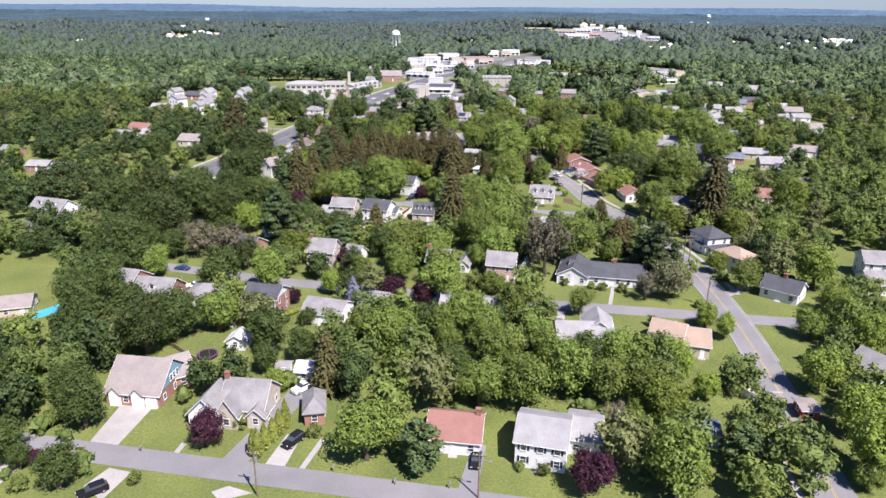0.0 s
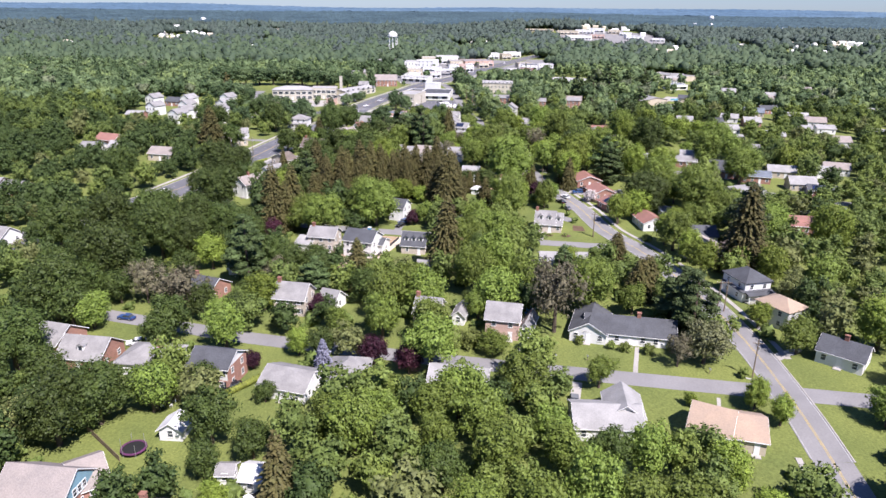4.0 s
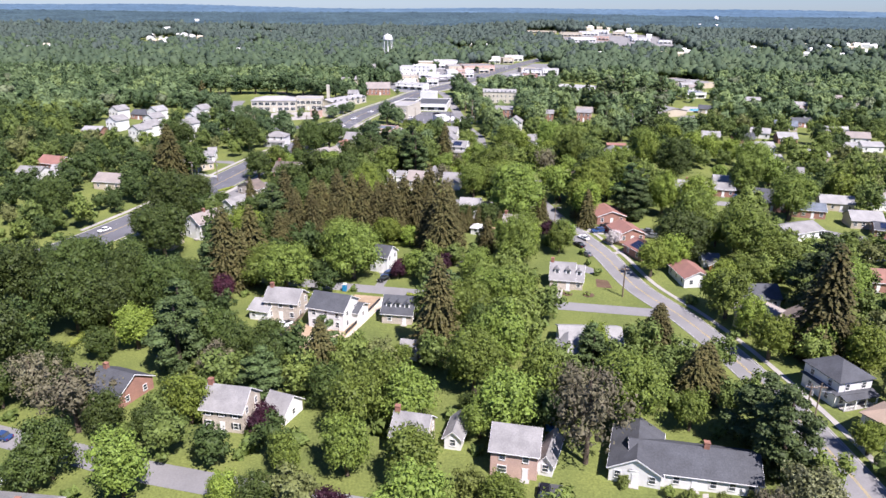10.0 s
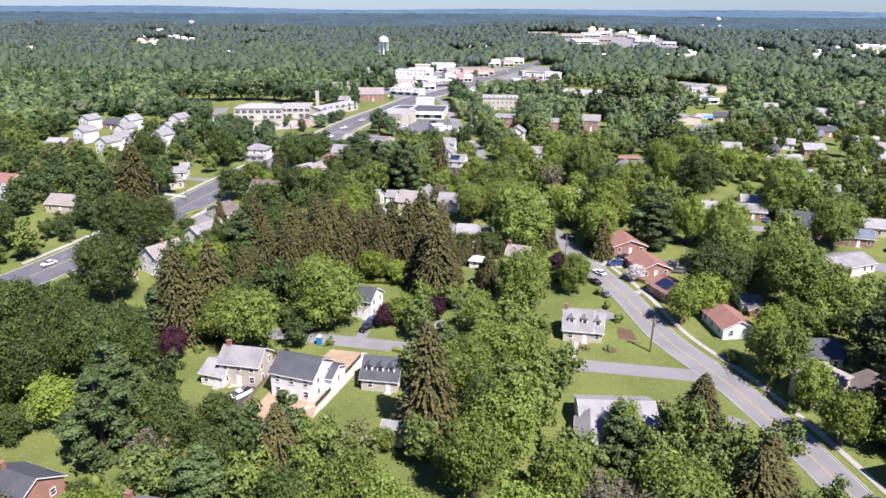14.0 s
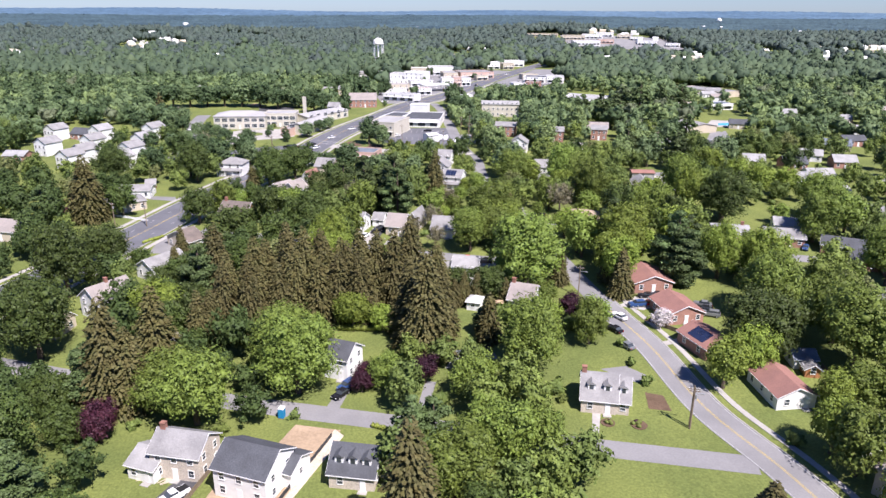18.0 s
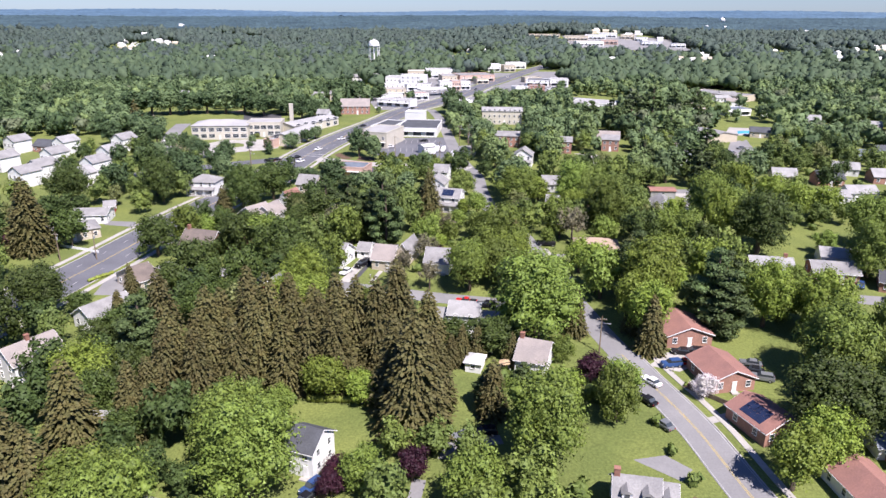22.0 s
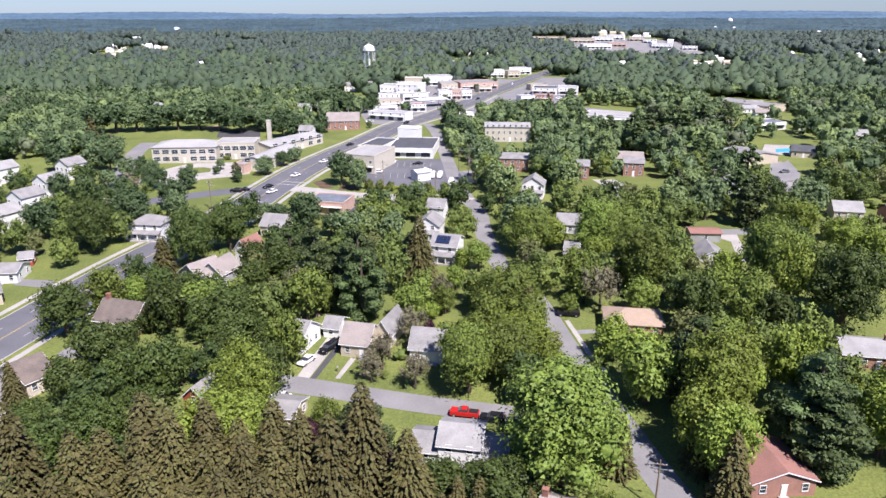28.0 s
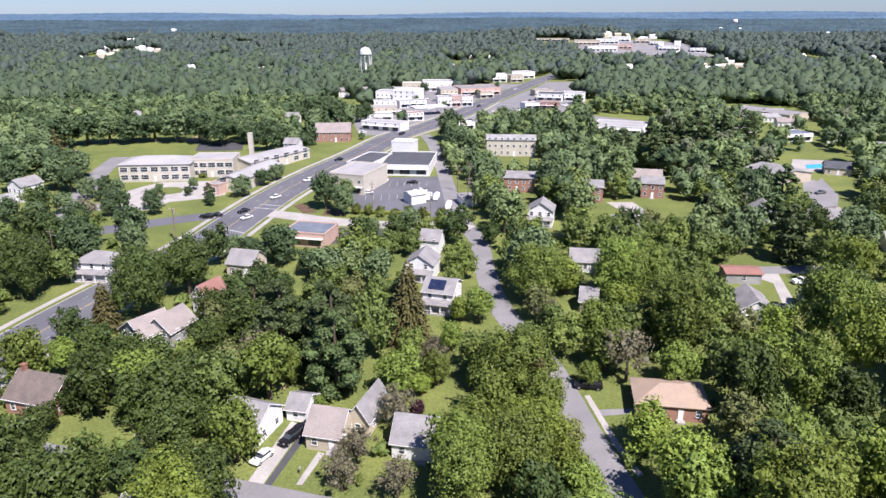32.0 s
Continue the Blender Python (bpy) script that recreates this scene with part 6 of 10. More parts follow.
last = house("house", -33.9, 345.3, -19.8, 5.0, 8.2, 4.4, 2.4, "y", "redpaint", "gray", "two-storey red-painted house with a gray gable roof", "house")
last = house("house", -73.7, 353.9, 55.4, 5.9, 11.2, 3.0, 2.6, "x", "stone", "brown", "single-storey pale stone house with a brown gable roof", "house")
last = house("garden_shed", -110.1, 417.4, 17.8, 3.5, 4.1, 2.4, 1.4, "x", "redpaint", "gray", "small red-painted shed with a gray roof", "shed", windows=1)
last = house("house", 202.3, 690.5, -16.0, 9.7, 8.0, 3.0, 2.6, "x", "white", "tan", "single-storey white house with a weathered tan gable roof", "house", plain=True)
last = house("house", 228.1, 716.5, 0.0, 11.7, 8.0, 3.0, 2.2, "x", "tanwall", "gray", "single-storey beige house with a gray gable roof", "house", plain=True)
last = house("house", 168.9, 436.0, 0.0, 11.1, 8.3, 3.0, 2.2, "x", "white", "lightgray", "single-storey white house with a light gray gable roof", "house", plain=True)
last = house("house", 193.0, 460.3, -8.0, 10.0, 8.3, 3.0, 2.6, "x", "brick", "lightgray", "single-storey red brick house with a light gray gable roof", "house", plain=True)
last = house("house", 224.7, 509.4, 0.0, 11.9, 8.3, 3.0, 2.2, "x", "brick", "dark", "single-storey red brick house with a charcoal gable roof", "house", plain=True)
last = house("house", 248.7, 541.8, -12.0, 11.9, 8.2, 3.0, 1.8, "x", "white", "lightgray", "single-storey white house with a light gray gable roof", "house", plain=True)
last = house("house", 228.0, 440.7, -4.0, 10.5, 8.2, 3.0, 1.8, "x", "white", "lightgray", "single-storey white house with a light gray gable roof", "house", plain=True)
last = house("house", 216.6, 404.2, -8.0, 11.5, 8.2, 3.0, 2.6, "x", "white", "tan", "single-storey white house with a weathered tan gable roof", "house", plain=True)
last = house("house", 290.1, 502.2, -20.0, 11.7, 8.3, 3.0, 2.2, "x", "brick", "lightgray", "single-storey red brick house with a light gray gable roof", "house", plain=True)
last = house("house", 255.2, 426.0, -24.0, 11.5, 8.2, 3.0, 2.2, "x", "brick", "lightgray", "single-storey red brick house with a light gray gable roof", "house", plain=True)
last = house("house", 125.7, 369.3, -16.0, 11.8, 8.1, 3.0, 1.8, "x", "white", "lightgray", "single-storey white house with a light gray gable roof", "house", plain=True)
last = house("house", 130.7, 339.8, -12.0, 10.7, 8.1, 3.0, 2.2, "x", "brick", "dark", "single-storey red brick house with a charcoal gable roof", "house", plain=True)
last = house("house", 156.7, 341.0, -16.0, 11.8, 8.1, 3.0, 2.2, "x", "tanwall", "lightgray", "single-storey beige house with a light gray gable roof", "house", plain=True)
last = house("house", 155.4, 319.5, -8.0, 10.8, 8.1, 3.0, 2.6, "x", "tanwall", "lightgray", "single-storey beige house with a light gray gable roof", "house", plain=True)
last = house("house", 185.4, 347.6, -20.0, 11.0, 8.1, 3.0, 2.2, "x", "white", "tan", "single-storey white house with a weathered tan gable roof", "house", plain=True)
last = house("house", 88.1, 255.0, 0.0, 12.4, 8.3, 3.0, 2.6, "x", "white", "dark", "single-storey white house with a charcoal gable roof", "house", plain=True)
last = house("house", 231.1, 597.2, -16.0, 11.8, 8.1, 3.0, 2.6, "x", "tanwall", "lightgray", "single-storey beige house with a light gray gable roof", "house", plain=True)
last = house("house", 335.5, 543.3, -4.0, 9.5, 8.2, 3.0, 2.6, "x", "white", "dark", "single-storey white house with a charcoal gable roof", "house", plain=True)
last = house("house", 298.8, 610.4, -8.0, 11.6, 8.1, 3.0, 2.6, "x", "white", "tan", "single-storey white house with a weathered tan gable roof", "house", plain=True)
last = house("house", -216.9, 339.1, -20.0, 9.6, 8.2, 3.0, 2.2, "x", "brick", "gray", "single-storey red brick house with a gray gable roof", "house", plain=True)
last = house("house", -190.5, 317.2, -4.0, 10.5, 8.4, 3.0, 1.8, "x", "brick", "lightgray", "single-storey red brick house with a light gray gable roof", "house", plain=True)
last = house("house", -177.9, 312.6, -12.0, 9.6, 8.4, 3.0, 2.2, "x", "brick", "gray", "single-storey red brick house with a gray gable roof", "house", plain=True)
last = house("house", -160.5, 374.3, 0.0, 9.2, 8.1, 3.0, 2.6, "x", "white", "lightgray", "single-storey white house with a light gray gable roof", "house", plain=True)
last = house("house", -174.0, 374.1, -8.0, 10.7, 8.1, 3.0, 1.8, "x", "white", "gray", "single-storey white house with a gray gable roof", "house", plain=True)
last = house("house", -643.1, 1067.5, -16.0, 9.2, 8.0, 3.0, 2.6, "x", "tanwall", "gray", "single-storey beige house with a gray gable roof", "house", plain=True)
last = house("house", -568.4, 1108.3, -16.0, 11.8, 8.0, 3.0, 2.2, "x", "white", "lightgray", "single-storey white house with a light gray gable roof", "house", plain=True)
last = house("house", -981.2, 1811.3, -16.0, 9.8, 8.0, 3.0, 2.6, "x", "white", "tan", "single-storey white house with a weathered tan gable roof", "house", plain=True)
last = house("house", -190.2, 463.5, -4.0, 10.3, 8.3, 3.0, 1.8, "x", "brick", "lightgray", "single-storey red brick house with a light gray gable roof", "house", plain=True)
last = house("house", -185.2, 515.6, -16.0, 10.7, 8.3, 3.0, 2.6, "x", "brick", "dark", "single-storey red brick house with a charcoal gable roof", "house", plain=True)
last = house("house", -551.1, 1435.9, -20.0, 10.9, 8.0, 3.0, 2.6, "x", "white", "lightgray", "single-storey white house with a light gray gable roof", "house", plain=True)
last = house("house", -394.3, 1948.5, -4.0, 10.9, 8.0, 3.0, 2.6, "x", "white", "tan", "single-storey white house with a weathered tan gable roof", "house", plain=True)
last = house("house", -315.8, 2037.7, -16.0, 10.3, 8.0, 3.0, 2.2, "x", "tanwall", "tan", "single-storey beige house with a weathered tan gable roof", "house", plain=True)
last = house("house", 469.5, 871.0, -8.0, 10.6, 8.0, 3.0, 1.8, "x", "brick", "lightgray", "single-storey red brick house with a light gray gable roof", "house", plain=True)
last = house("house", 573.7, 980.2, -20.0, 9.9, 8.0, 3.0, 2.2, "x", "tanwall", "lightgray", "single-storey beige house with a light gray gable roof", "house", plain=True)
last = house("house", 216.8, 696.7, 0.0, 10.9, 8.0, 3.0, 1.8, "x", "white", "lightgray", "single-storey white house with a light gray gable roof", "house", plain=True)
last = house("house", 184.1, 557.5, -20.0, 10.3, 8.2, 3.0, 2.2, "x", "tanwall", "dark", "single-storey beige house with a charcoal gable roof", "house", plain=True)
last = house("house", 184.8, 474.2, -24.0, 10.2, 8.3, 3.0, 2.2, "x", "white", "lightgray", "single-storey white house with a light gray gable roof", "house", plain=True)
last = house("house", 213.7, 439.1, -20.0, 11.1, 8.2, 3.0, 1.8, "x", "white", "lightgray", "single-storey white house with a light gray gable roof", "house", plain=True)
last = house("house", 380.3, 790.6, -4.0, 9.9, 8.0, 3.0, 2.2, "x", "tanwall", "tan", "single-storey beige house with a weathered tan gable roof", "house", plain=True)
last = house("house", 591.5, 1051.7, -24.0, 9.9, 8.0, 3.0, 2.2, "x", "white", "gray", "single-storey white house with a gray gable roof", "house", plain=True)
last = house("house", 233.4, 462.8, -16.0, 12.3, 8.3, 3.0, 2.6, "x", "white", "tan", "single-storey white house with a weathered tan gable roof", "house", plain=True)
last = house("house", 167.9, 456.8, -4.0, 10.4, 8.3, 3.0, 2.6, "x", "brick", "dark", "single-storey red brick house with a charcoal gable roof", "house", plain=True)
last = house("house", 420.8, 895.8, 0.0, 11.1, 8.0, 3.0, 1.8, "x", "tanwall", "tan", "single-storey beige house with a weathered tan gable roof", "house", plain=True)
last = house("house", -183.1, 707.2, -24.0, 11.8, 8.0, 3.0, 2.6, "x", "white", "lightgray", "single-storey white house with a light gray gable roof", "house", plain=True)
last = house("house", -530.2, 1378.5, -8.0, 11.4, 8.0, 3.0, 1.8, "x", "white", "tan", "single-storey white house with a weathered tan gable roof", "house", plain=True)
last = house("house", -889.2, 1974.1, -20.0, 11.2, 8.0, 3.0, 1.8, "x", "tanwall", "lightgray", "single-storey beige house with a light gray gable roof", "house", plain=True)
last = house("house", 246.4, 563.0, -4.0, 10.3, 8.2, 3.0, 1.8, "x", "white", "tan", "single-storey white house with a weathered tan gable roof", "house", plain=True)
last = house("house", 289.1, 603.8, -4.0, 10.8, 8.1, 3.0, 1.8, "x", "white", "lightgray", "single-storey white house with a light gray gable roof", "house", plain=True)
last = house("house", 231.3, 480.8, -8.0, 12.3, 8.3, 3.0, 2.2, "x", "tanwall", "pale", "single-storey beige house with a pale gray gable roof", "house", plain=True)
last = house("house", 295.2, 575.2, -20.0, 11.5, 8.1, 3.0, 1.8, "x", "pinkbrick", "tan", "single-storey pale pink brick house with a weathered tan gable roof", "house", plain=True)
last = house("house", 308.9, 746.6, -20.0, 9.5, 8.0, 3.0, 2.2, "x", "white", "lightgray", "single-storey white house with a light gray gable roof", "house", plain=True)
last = house("house", 376.1, 862.9, -16.0, 10.7, 8.0, 3.0, 2.6, "x", "white", "bluegray", "single-storey white house with a blue-gray gable roof", "house", plain=True)
last = house("house", 448.6, 940.7, 0.0, 11.9, 8.0, 3.0, 1.8, "x", "tanwall", "lightgray", "single-storey beige house with a light gray gable roof", "house", plain=True)
last = house("house", 386.3, 803.5, -16.0, 10.1, 8.0, 3.0, 2.2, "x", "white", "pale", "single-storey white house with a pale gray gable roof", "house", plain=True)
last = house("house", 579.6, 1080.7, -8.0, 11.3, 8.0, 3.0, 2.6, "x", "pinkbrick", "gray", "single-storey pale pink brick house with a gray gable roof", "house", plain=True)
last = house("house", 220.3, 626.9, -4.0, 10.8, 8.0, 3.0, 2.2, "x", "white", "lightgray", "single-storey white house with a light gray gable roof", "house", plain=True)
last = house("house", 209.8, 496.9, -16.0, 12.3, 8.3, 3.0, 2.6, "x", "tanwall", "bluegray", "single-storey beige house with a blue-gray gable roof", "house", plain=True)
last = house("house", 155.8, 430.8, 0.0, 10.4, 8.2, 3.0, 1.8, "x", "white", "lightgray", "single-storey white house with a light gray gable roof", "house", plain=True)
last = house("house", 187.9, 418.6, -16.0, 11.6, 8.2, 3.0, 2.2, "x", "pinkbrick", "pale", "single-storey pale pink brick house with a pale gray gable roof", "house", plain=True)
last = house("house", 355.8, 932.3, -8.0, 9.5, 8.0, 3.0, 2.6, "x", "white", "gray", "single-storey white house with a gray gable roof", "house", plain=True)
last = house("house", 217.2, 676.7, -8.0, 10.7, 8.0, 3.0, 1.8, "x", "white", "tan", "single-storey white house with a weathered tan gable roof", "house", plain=True)
last = house("house", 314.0, 784.1, 0.0, 10.0, 8.0, 3.0, 1.8, "x", "brick", "tan", "single-storey red brick house with a weathered tan gable roof", "house", plain=True)
last = house("house", 390.7, 902.2, 0.0, 10.6, 8.0, 3.0, 2.2, "x", "brick", "tan", "single-storey red brick house with a weathered tan gable roof", "house", plain=True)
last = house("house", 256.8, 577.5, -16.0, 11.1, 8.1, 3.0, 2.2, "x", "brick", "lightgray", "single-storey red brick house with a light gray gable roof", "house", plain=True)
last = house("house", 393.2, 840.6, -12.0, 10.2, 8.0, 3.0, 2.2, "x", "white", "lightgray", "single-storey white house with a light gray gable roof", "house", plain=True)
last = house("house", 151.6, 461.2, -12.0, 9.3, 8.3, 3.0, 2.6, "x", "tanwall", "lightgray", "single-storey beige house with a light gray gable roof", "house", plain=True)
last = house("house", 54.3, 447.2, -8.0, 11.1, 8.3, 3.0, 2.6, "x", "white", "gray", "single-storey white house with a gray gable roof", "house", plain=True)
last = house("house", 96.8, 542.1, -12.0, 11.5, 8.2, 3.0, 2.6, "x", "tanwall", "tan", "single-storey beige house with a weathered tan gable roof", "house", plain=True)
last = house("house", 160.7, 409.1, 0.0, 10.9, 8.2, 3.0, 1.8, "x", "white", "lightgray", "single-storey white house with a light gray gable roof", "house", plain=True)
last = house("house", 159.0, 385.5, -20.0, 12.1, 8.1, 3.0, 1.8, "x", "white", "gray", "single-storey white house with a gray gable roof", "house", plain=True)


# ---- the town ----
house("school_block", -110.1, 552.6, 4.0, 29.2, 16.4, 7.2, 2.2, "hip", "palebrick", "pale", "long two-storey beige school wing with a pale hip roof", "school", windows=7, plain=True, pane=3.0, storefront=False)
house("school_block", -88.4, 559.5, 3.3, 18.2, 14.3, 7.0, 0.0, "flat", "palebrick", "pale", "two-storey beige school wing with a flat roof", "school", windows=5, plain=True, pane=3.0, storefront=False)
house("school_block", -68.8, 577.8, 58.5, 37.7, 14.2, 4.4, 1.4, "x", "palebrick", "pale", "low school wing with a long pale gable roof", "school", windows=6, plain=True, pane=3.0, storefront=False)
house("school_block", -68.7, 543.8, -15.6, 11.0, 32.8, 4.6, 1.6, "y", "palebrick", "pale", "low school hall with a pale gable roof", "school", windows=2, plain=True, pane=3.0, storefront=False)
house("school_block", -77.5, 528.0, -19.0, 5.8, 8.2, 3.4, 0.0, "flat", "pinkbrick", "lightgray", "low pink brick school entrance block", "school", windows=1, plain=True, pane=3.0, storefront=False)
house("brick_block", -22.4, 536.0, -19.5, 15.1, 22.6, 7.0, 0.0, "flat", "palebrick", "pale", "two-storey tan brick commercial block with a flat roof", "building", windows=4, plain=True, pane=1.2, storefront=True)
house("strip_mall", -3.4, 568.8, -5.5, 21.6, 30.0, 3.8, 0.0, "flat", "white", "dark", "low strip mall with a dark flat roof and pale front", "building", windows=7, plain=True, pane=1.2, storefront=True)
house("strip_mall", -21.4, 570.2, -18.0, 12.0, 24.0, 3.8, 0.0, "flat", "white", "dark", "low mall wing with a dark flat roof along the road", "building", windows=3, plain=True, pane=1.2, storefront=False)
house("mall_tower", -7.0, 594.0, -13.2, 11.0, 8.1, 7.0, 0.0, "flat", "white", "white", "plain white rooftop tower block", "building", windows=0, plain=True, pane=1.2, storefront=False)
house("bank", -29.8, 469.9, -13.2, 13.9, 11.4, 3.8, 0.0, "flat", "pinkbrick", "bluegray", "low pink brick bank with a dark blue flat roof", "building", windows=3, plain=True, pane=1.2, storefront=True)
house("service_canopy", 1.3, 513.3, 31.6, 6.3, 6.2, 3.6, 0.8, "x", "white", "white", "small white canopy building in the parking lot", "building", windows=0, plain=True, pane=1.2, storefront=False)
house("shop_block", 113.9, 659.7, -25.0, 29.1, 22.0, 3.9, 0.0, "flat", "white", "pale", "wide low white warehouse with a pale roof", "shop", windows=5, plain=True, pane=1.2, storefront=True)
house("shop_block", 222.5, 714.2, -56.3, 44.5, 22.0, 3.9, 0.0, "flat", "tanwall", "gray", "long low pale store with a flat roof", "shop", windows=5, plain=True, pane=1.2, storefront=True)
house("shop_block", 173.8, 648.6, -10.2, 22.9, 16.0, 3.4, 0.0, "flat", "tanwall", "gray", "long low brown apartment block", "shop", windows=4, plain=True, pane=1.2, storefront=True)
house("shop_block", 199.9, 633.6, 11.8, 16.4, 14.1, 3.4, 0.0, "flat", "white", "bluegray", "low block with a dark blue roof", "shop", windows=3, plain=True, pane=1.2, storefront=True)
house("pool_hall", 154.1, 548.7, -69.8, 18.2, 18.4, 3.6, 1.6, "x", "tanwall", "gray", "low gray-roofed pool house", "building", windows=3, plain=True, pane=1.2, storefront=True)
house("farmhouse", 143.6, 483.6, -9.0, 7.9, 9.3, 4.6, 2.4, "hip", "white", "tan", "two-storey white house with a hip roof", "house", windows=3, plain=True, pane=1.2, storefront=False)
house("house", 21.1, 511.3, 16.1, 5.7, 8.3, 3.0, 0.8, "hip", "white", "gray", "small white service building", "house", windows=0, plain=True, pane=1.2, storefront=False)

house("shop_block", -22.9, 668.0, -24, 26, 11, 4.2, 0, "flat", "white", "pale", "long low white shop row beside the road", "shop", windows=4, plain=True, storefront=True)
house("shop_block", -30.6, 728.1, 12, 20, 13, 5, 0, "flat", "tanwall", "pale", "low tan shop with a pale roof", "shop", windows=4, plain=True, storefront=True)
house("shop_block", -15.8, 800.0, -14, 18, 24, 8.4, 0, "flat", "white", "white", "two-storey white commercial block", "shop", windows=4, plain=True, storefront=True)
house("shop_block", -33.0, 806.0, -10, 14, 16, 7.0, 0, "flat", "white", "pale", "white two-storey shop with a flat roof", "shop", windows=4, plain=True, storefront=True)
house("shop_block", 5.4, 880.4, 4, 26, 18, 7.5, 0, "flat", "white", "pale", "white two-storey shop block with a flat roof", "shop", windows=4, plain=True, storefront=True)
house("shop_block", -16.4, 868.4, 0, 16, 14, 7.0, 0, "flat", "tanwall", "white", "pale two-storey shop block with a flat roof", "shop", windows=4, plain=True, storefront=True)
house("shop_block", -7.5, 705.0, 18, 10.6, 9, 4.2, 0, "flat", "white", "redroof", "small white shop with a red roof", "shop", windows=4, plain=True, storefront=True)
house("shop_block", 11.4, 772.4, 6, 10.2, 13, 6.2, 0, "flat", "white", "pale", "white shop with a flat roof", "shop", windows=4, plain=True, storefront=True)
house("shop_block", 19.9, 774.0, 8, 7.0, 12, 6.8, 0, "flat", "pinkbrick", "pale", "orange brick shop front between white shops", "shop", windows=4, plain=True, storefront=True)
house("shop_block", 27.6, 776.3, 9, 8.1, 13, 6.2, 0, "flat", "white", "gray", "white shop with a gray roof", "shop", windows=4, plain=True, storefront=True)
house("shop_block", 14.0, 838.7, 8, 14, 26, 5.5, 0, "flat", "tanwall", "lightgray", "low pale store with a light roof", "shop", windows=4, plain=True, storefront=True)
house("shop_block", 38.8, 851.6, 14, 34, 26, 5.2, 0, "flat", "pinkbrick", "gray", "long low orange brick store", "shop", windows=4, plain=True, storefront=True)
house("shop_block", 95.2, 808.4, -14, 20.2, 18, 4.6, 0, "flat", "white", "dark", "low white store with a dark roof", "shop", windows=4, plain=True, storefront=True)
house("shop_block", 113.4, 806.7, -8, 16, 16, 5.2, 0, "flat", "white", "pale", "low white store with a pale roof", "shop", windows=4, plain=True, storefront=True)
house("shop_block", 86.6, 757.6, -14, 12.9, 11, 4.4, 0, "flat", "brick", "tan", "small orange brick shop", "shop", windows=4, plain=True, storefront=True)
house("shop_block", 65.4, 958.0, 4, 14, 16, 6.5, 0, "flat", "white", "white", "white two-storey block at the end of the road", "shop", windows=4, plain=True, storefront=True)
house("shop_block", 81.0, 953.4, 12, 13, 14, 6, 0, "flat", "tanwall", "pale", "pale block at the end of the road", "shop", windows=4, plain=True, storefront=True)
house("shop_block", 90.6, 992.4, 14, 26, 14, 6, 0, "flat", "white", "pale", "white store at the end of the road", "shop", windows=4, plain=True, storefront=True)
house("shop_block", 29.5, 1064.6, 12, 25.3, 16, 7.5, 0, "flat", "tanwall", "tan", "tan block among the woods", "shop", windows=4, plain=True, storefront=True)
house("shop_block", 21.9, 668.2, 16, 15, 8, 3.4, 0, "flat", "white", "white", "low white garage row", "shop", windows=4, plain=True, storefront=True)
house("shop_block", -29.6, 702.9, 14, 16.5, 8, 3.6, 0, "flat", "white", "gray", "low white shop behind the shop row", "shop", windows=4, plain=True, storefront=True)
house("shop_block", -12.1, 768.2, 18, 20, 10, 4.2, 0, "flat", "white", "gray", "low white shop between the blocks", "shop", windows=4, plain=True, storefront=True)
house("shop_block", -31.1, 762.2, 10, 16, 10, 4.6, 0, "flat", "white", "pale", "low white shop with a pale roof", "shop", windows=4, plain=True, storefront=True)
house("shop_block", -26.1, 840.2, 0, 18, 10, 5.6, 0, "flat", "white", "gray", "white shop in the town centre", "shop", windows=4, plain=True, storefront=True)
house("shop_block", 44.5, 822.3, 20, 12, 8, 3.8, 0, "flat", "tanwall", "gray", "small tan shop beside the road", "shop", windows=4, plain=True, storefront=True)
house("shop_block", 92.1, 838.3, 16, 16, 10, 4, 0, "flat", "tanwall", "gray", "small pale store beside the road", "shop", windows=4, plain=True, storefront=True)
house("shop_block", 73.1, 756.3, 18, 12, 9, 3.8, 0, "flat", "white", "gray", "small white shop beside the road", "shop", windows=4, plain=True, storefront=True)
house("shop_block", 52.0, 712.0, -8, 18, 10, 3.6, 0, "flat", "tanwall", "lightgray", "low pale store with a light roof", "shop", windows=4, plain=True, storefront=True)
house("row_house", -67.9, 830.0, -6, 11.5, 8, 5.0, 2.2, "x", "white", "gray", "white two-storey house at the edge of town", "house", windows=3, plain=True)
house("row_house", -53.6, 837.5, -6, 7, 8, 5.0, 2.2, "x", "tanwall", "gray", "pale two-storey house at the edge of town", "house", windows=3, plain=True)
house("row_house", -81.7, 688.0, -6, 8, 8, 5.0, 2.2, "x", "white", "gray", "white two-storey house beside the woods", "house", windows=3, plain=True)
house("row_house", -63.5, 603.0, -6, 7, 8, 5.0, 2.2, "x", "white", "gray", "small white house beside the brick church", "house", windows=3, plain=True)
house("row_house", -70.0, 700.0, -6, 8, 8, 5.0, 2.2, "x", "tanwall", "gray", "pale house at the edge of the woods", "house", windows=3, plain=True)

# ---- parked and passing cars ----
car(16.7, 289.1, 5, "black", "suv")
car(12.6, 288.2, 10, "gray", "sedan")
car(-26.7, 104.2, 60, "black", "suv")
car(6.0, 99.0, 83, "black", "sedan")
car(-28.4, 122.5, 50, "white", "pickup")
car(-56.2, 90.3, 40, "black", "suv")
car(-70.7, 179.4, 20, "white", "sedan")
car(21.0, 175.9, 78, "black", "suv")
car(28.9, 153.2, 82, "gray", "sedan")
car(-41.7, 158.7, 40, "black", "sedan")
car(-79.2, 193.3, -15, "blue", "sedan")
car(-36.6, 240.7, 50, "white", "pickup")
car(-39.0, 236.7, 50, "black", "suv")
car(-13.4, 271.8, 55, "black", "sedan")
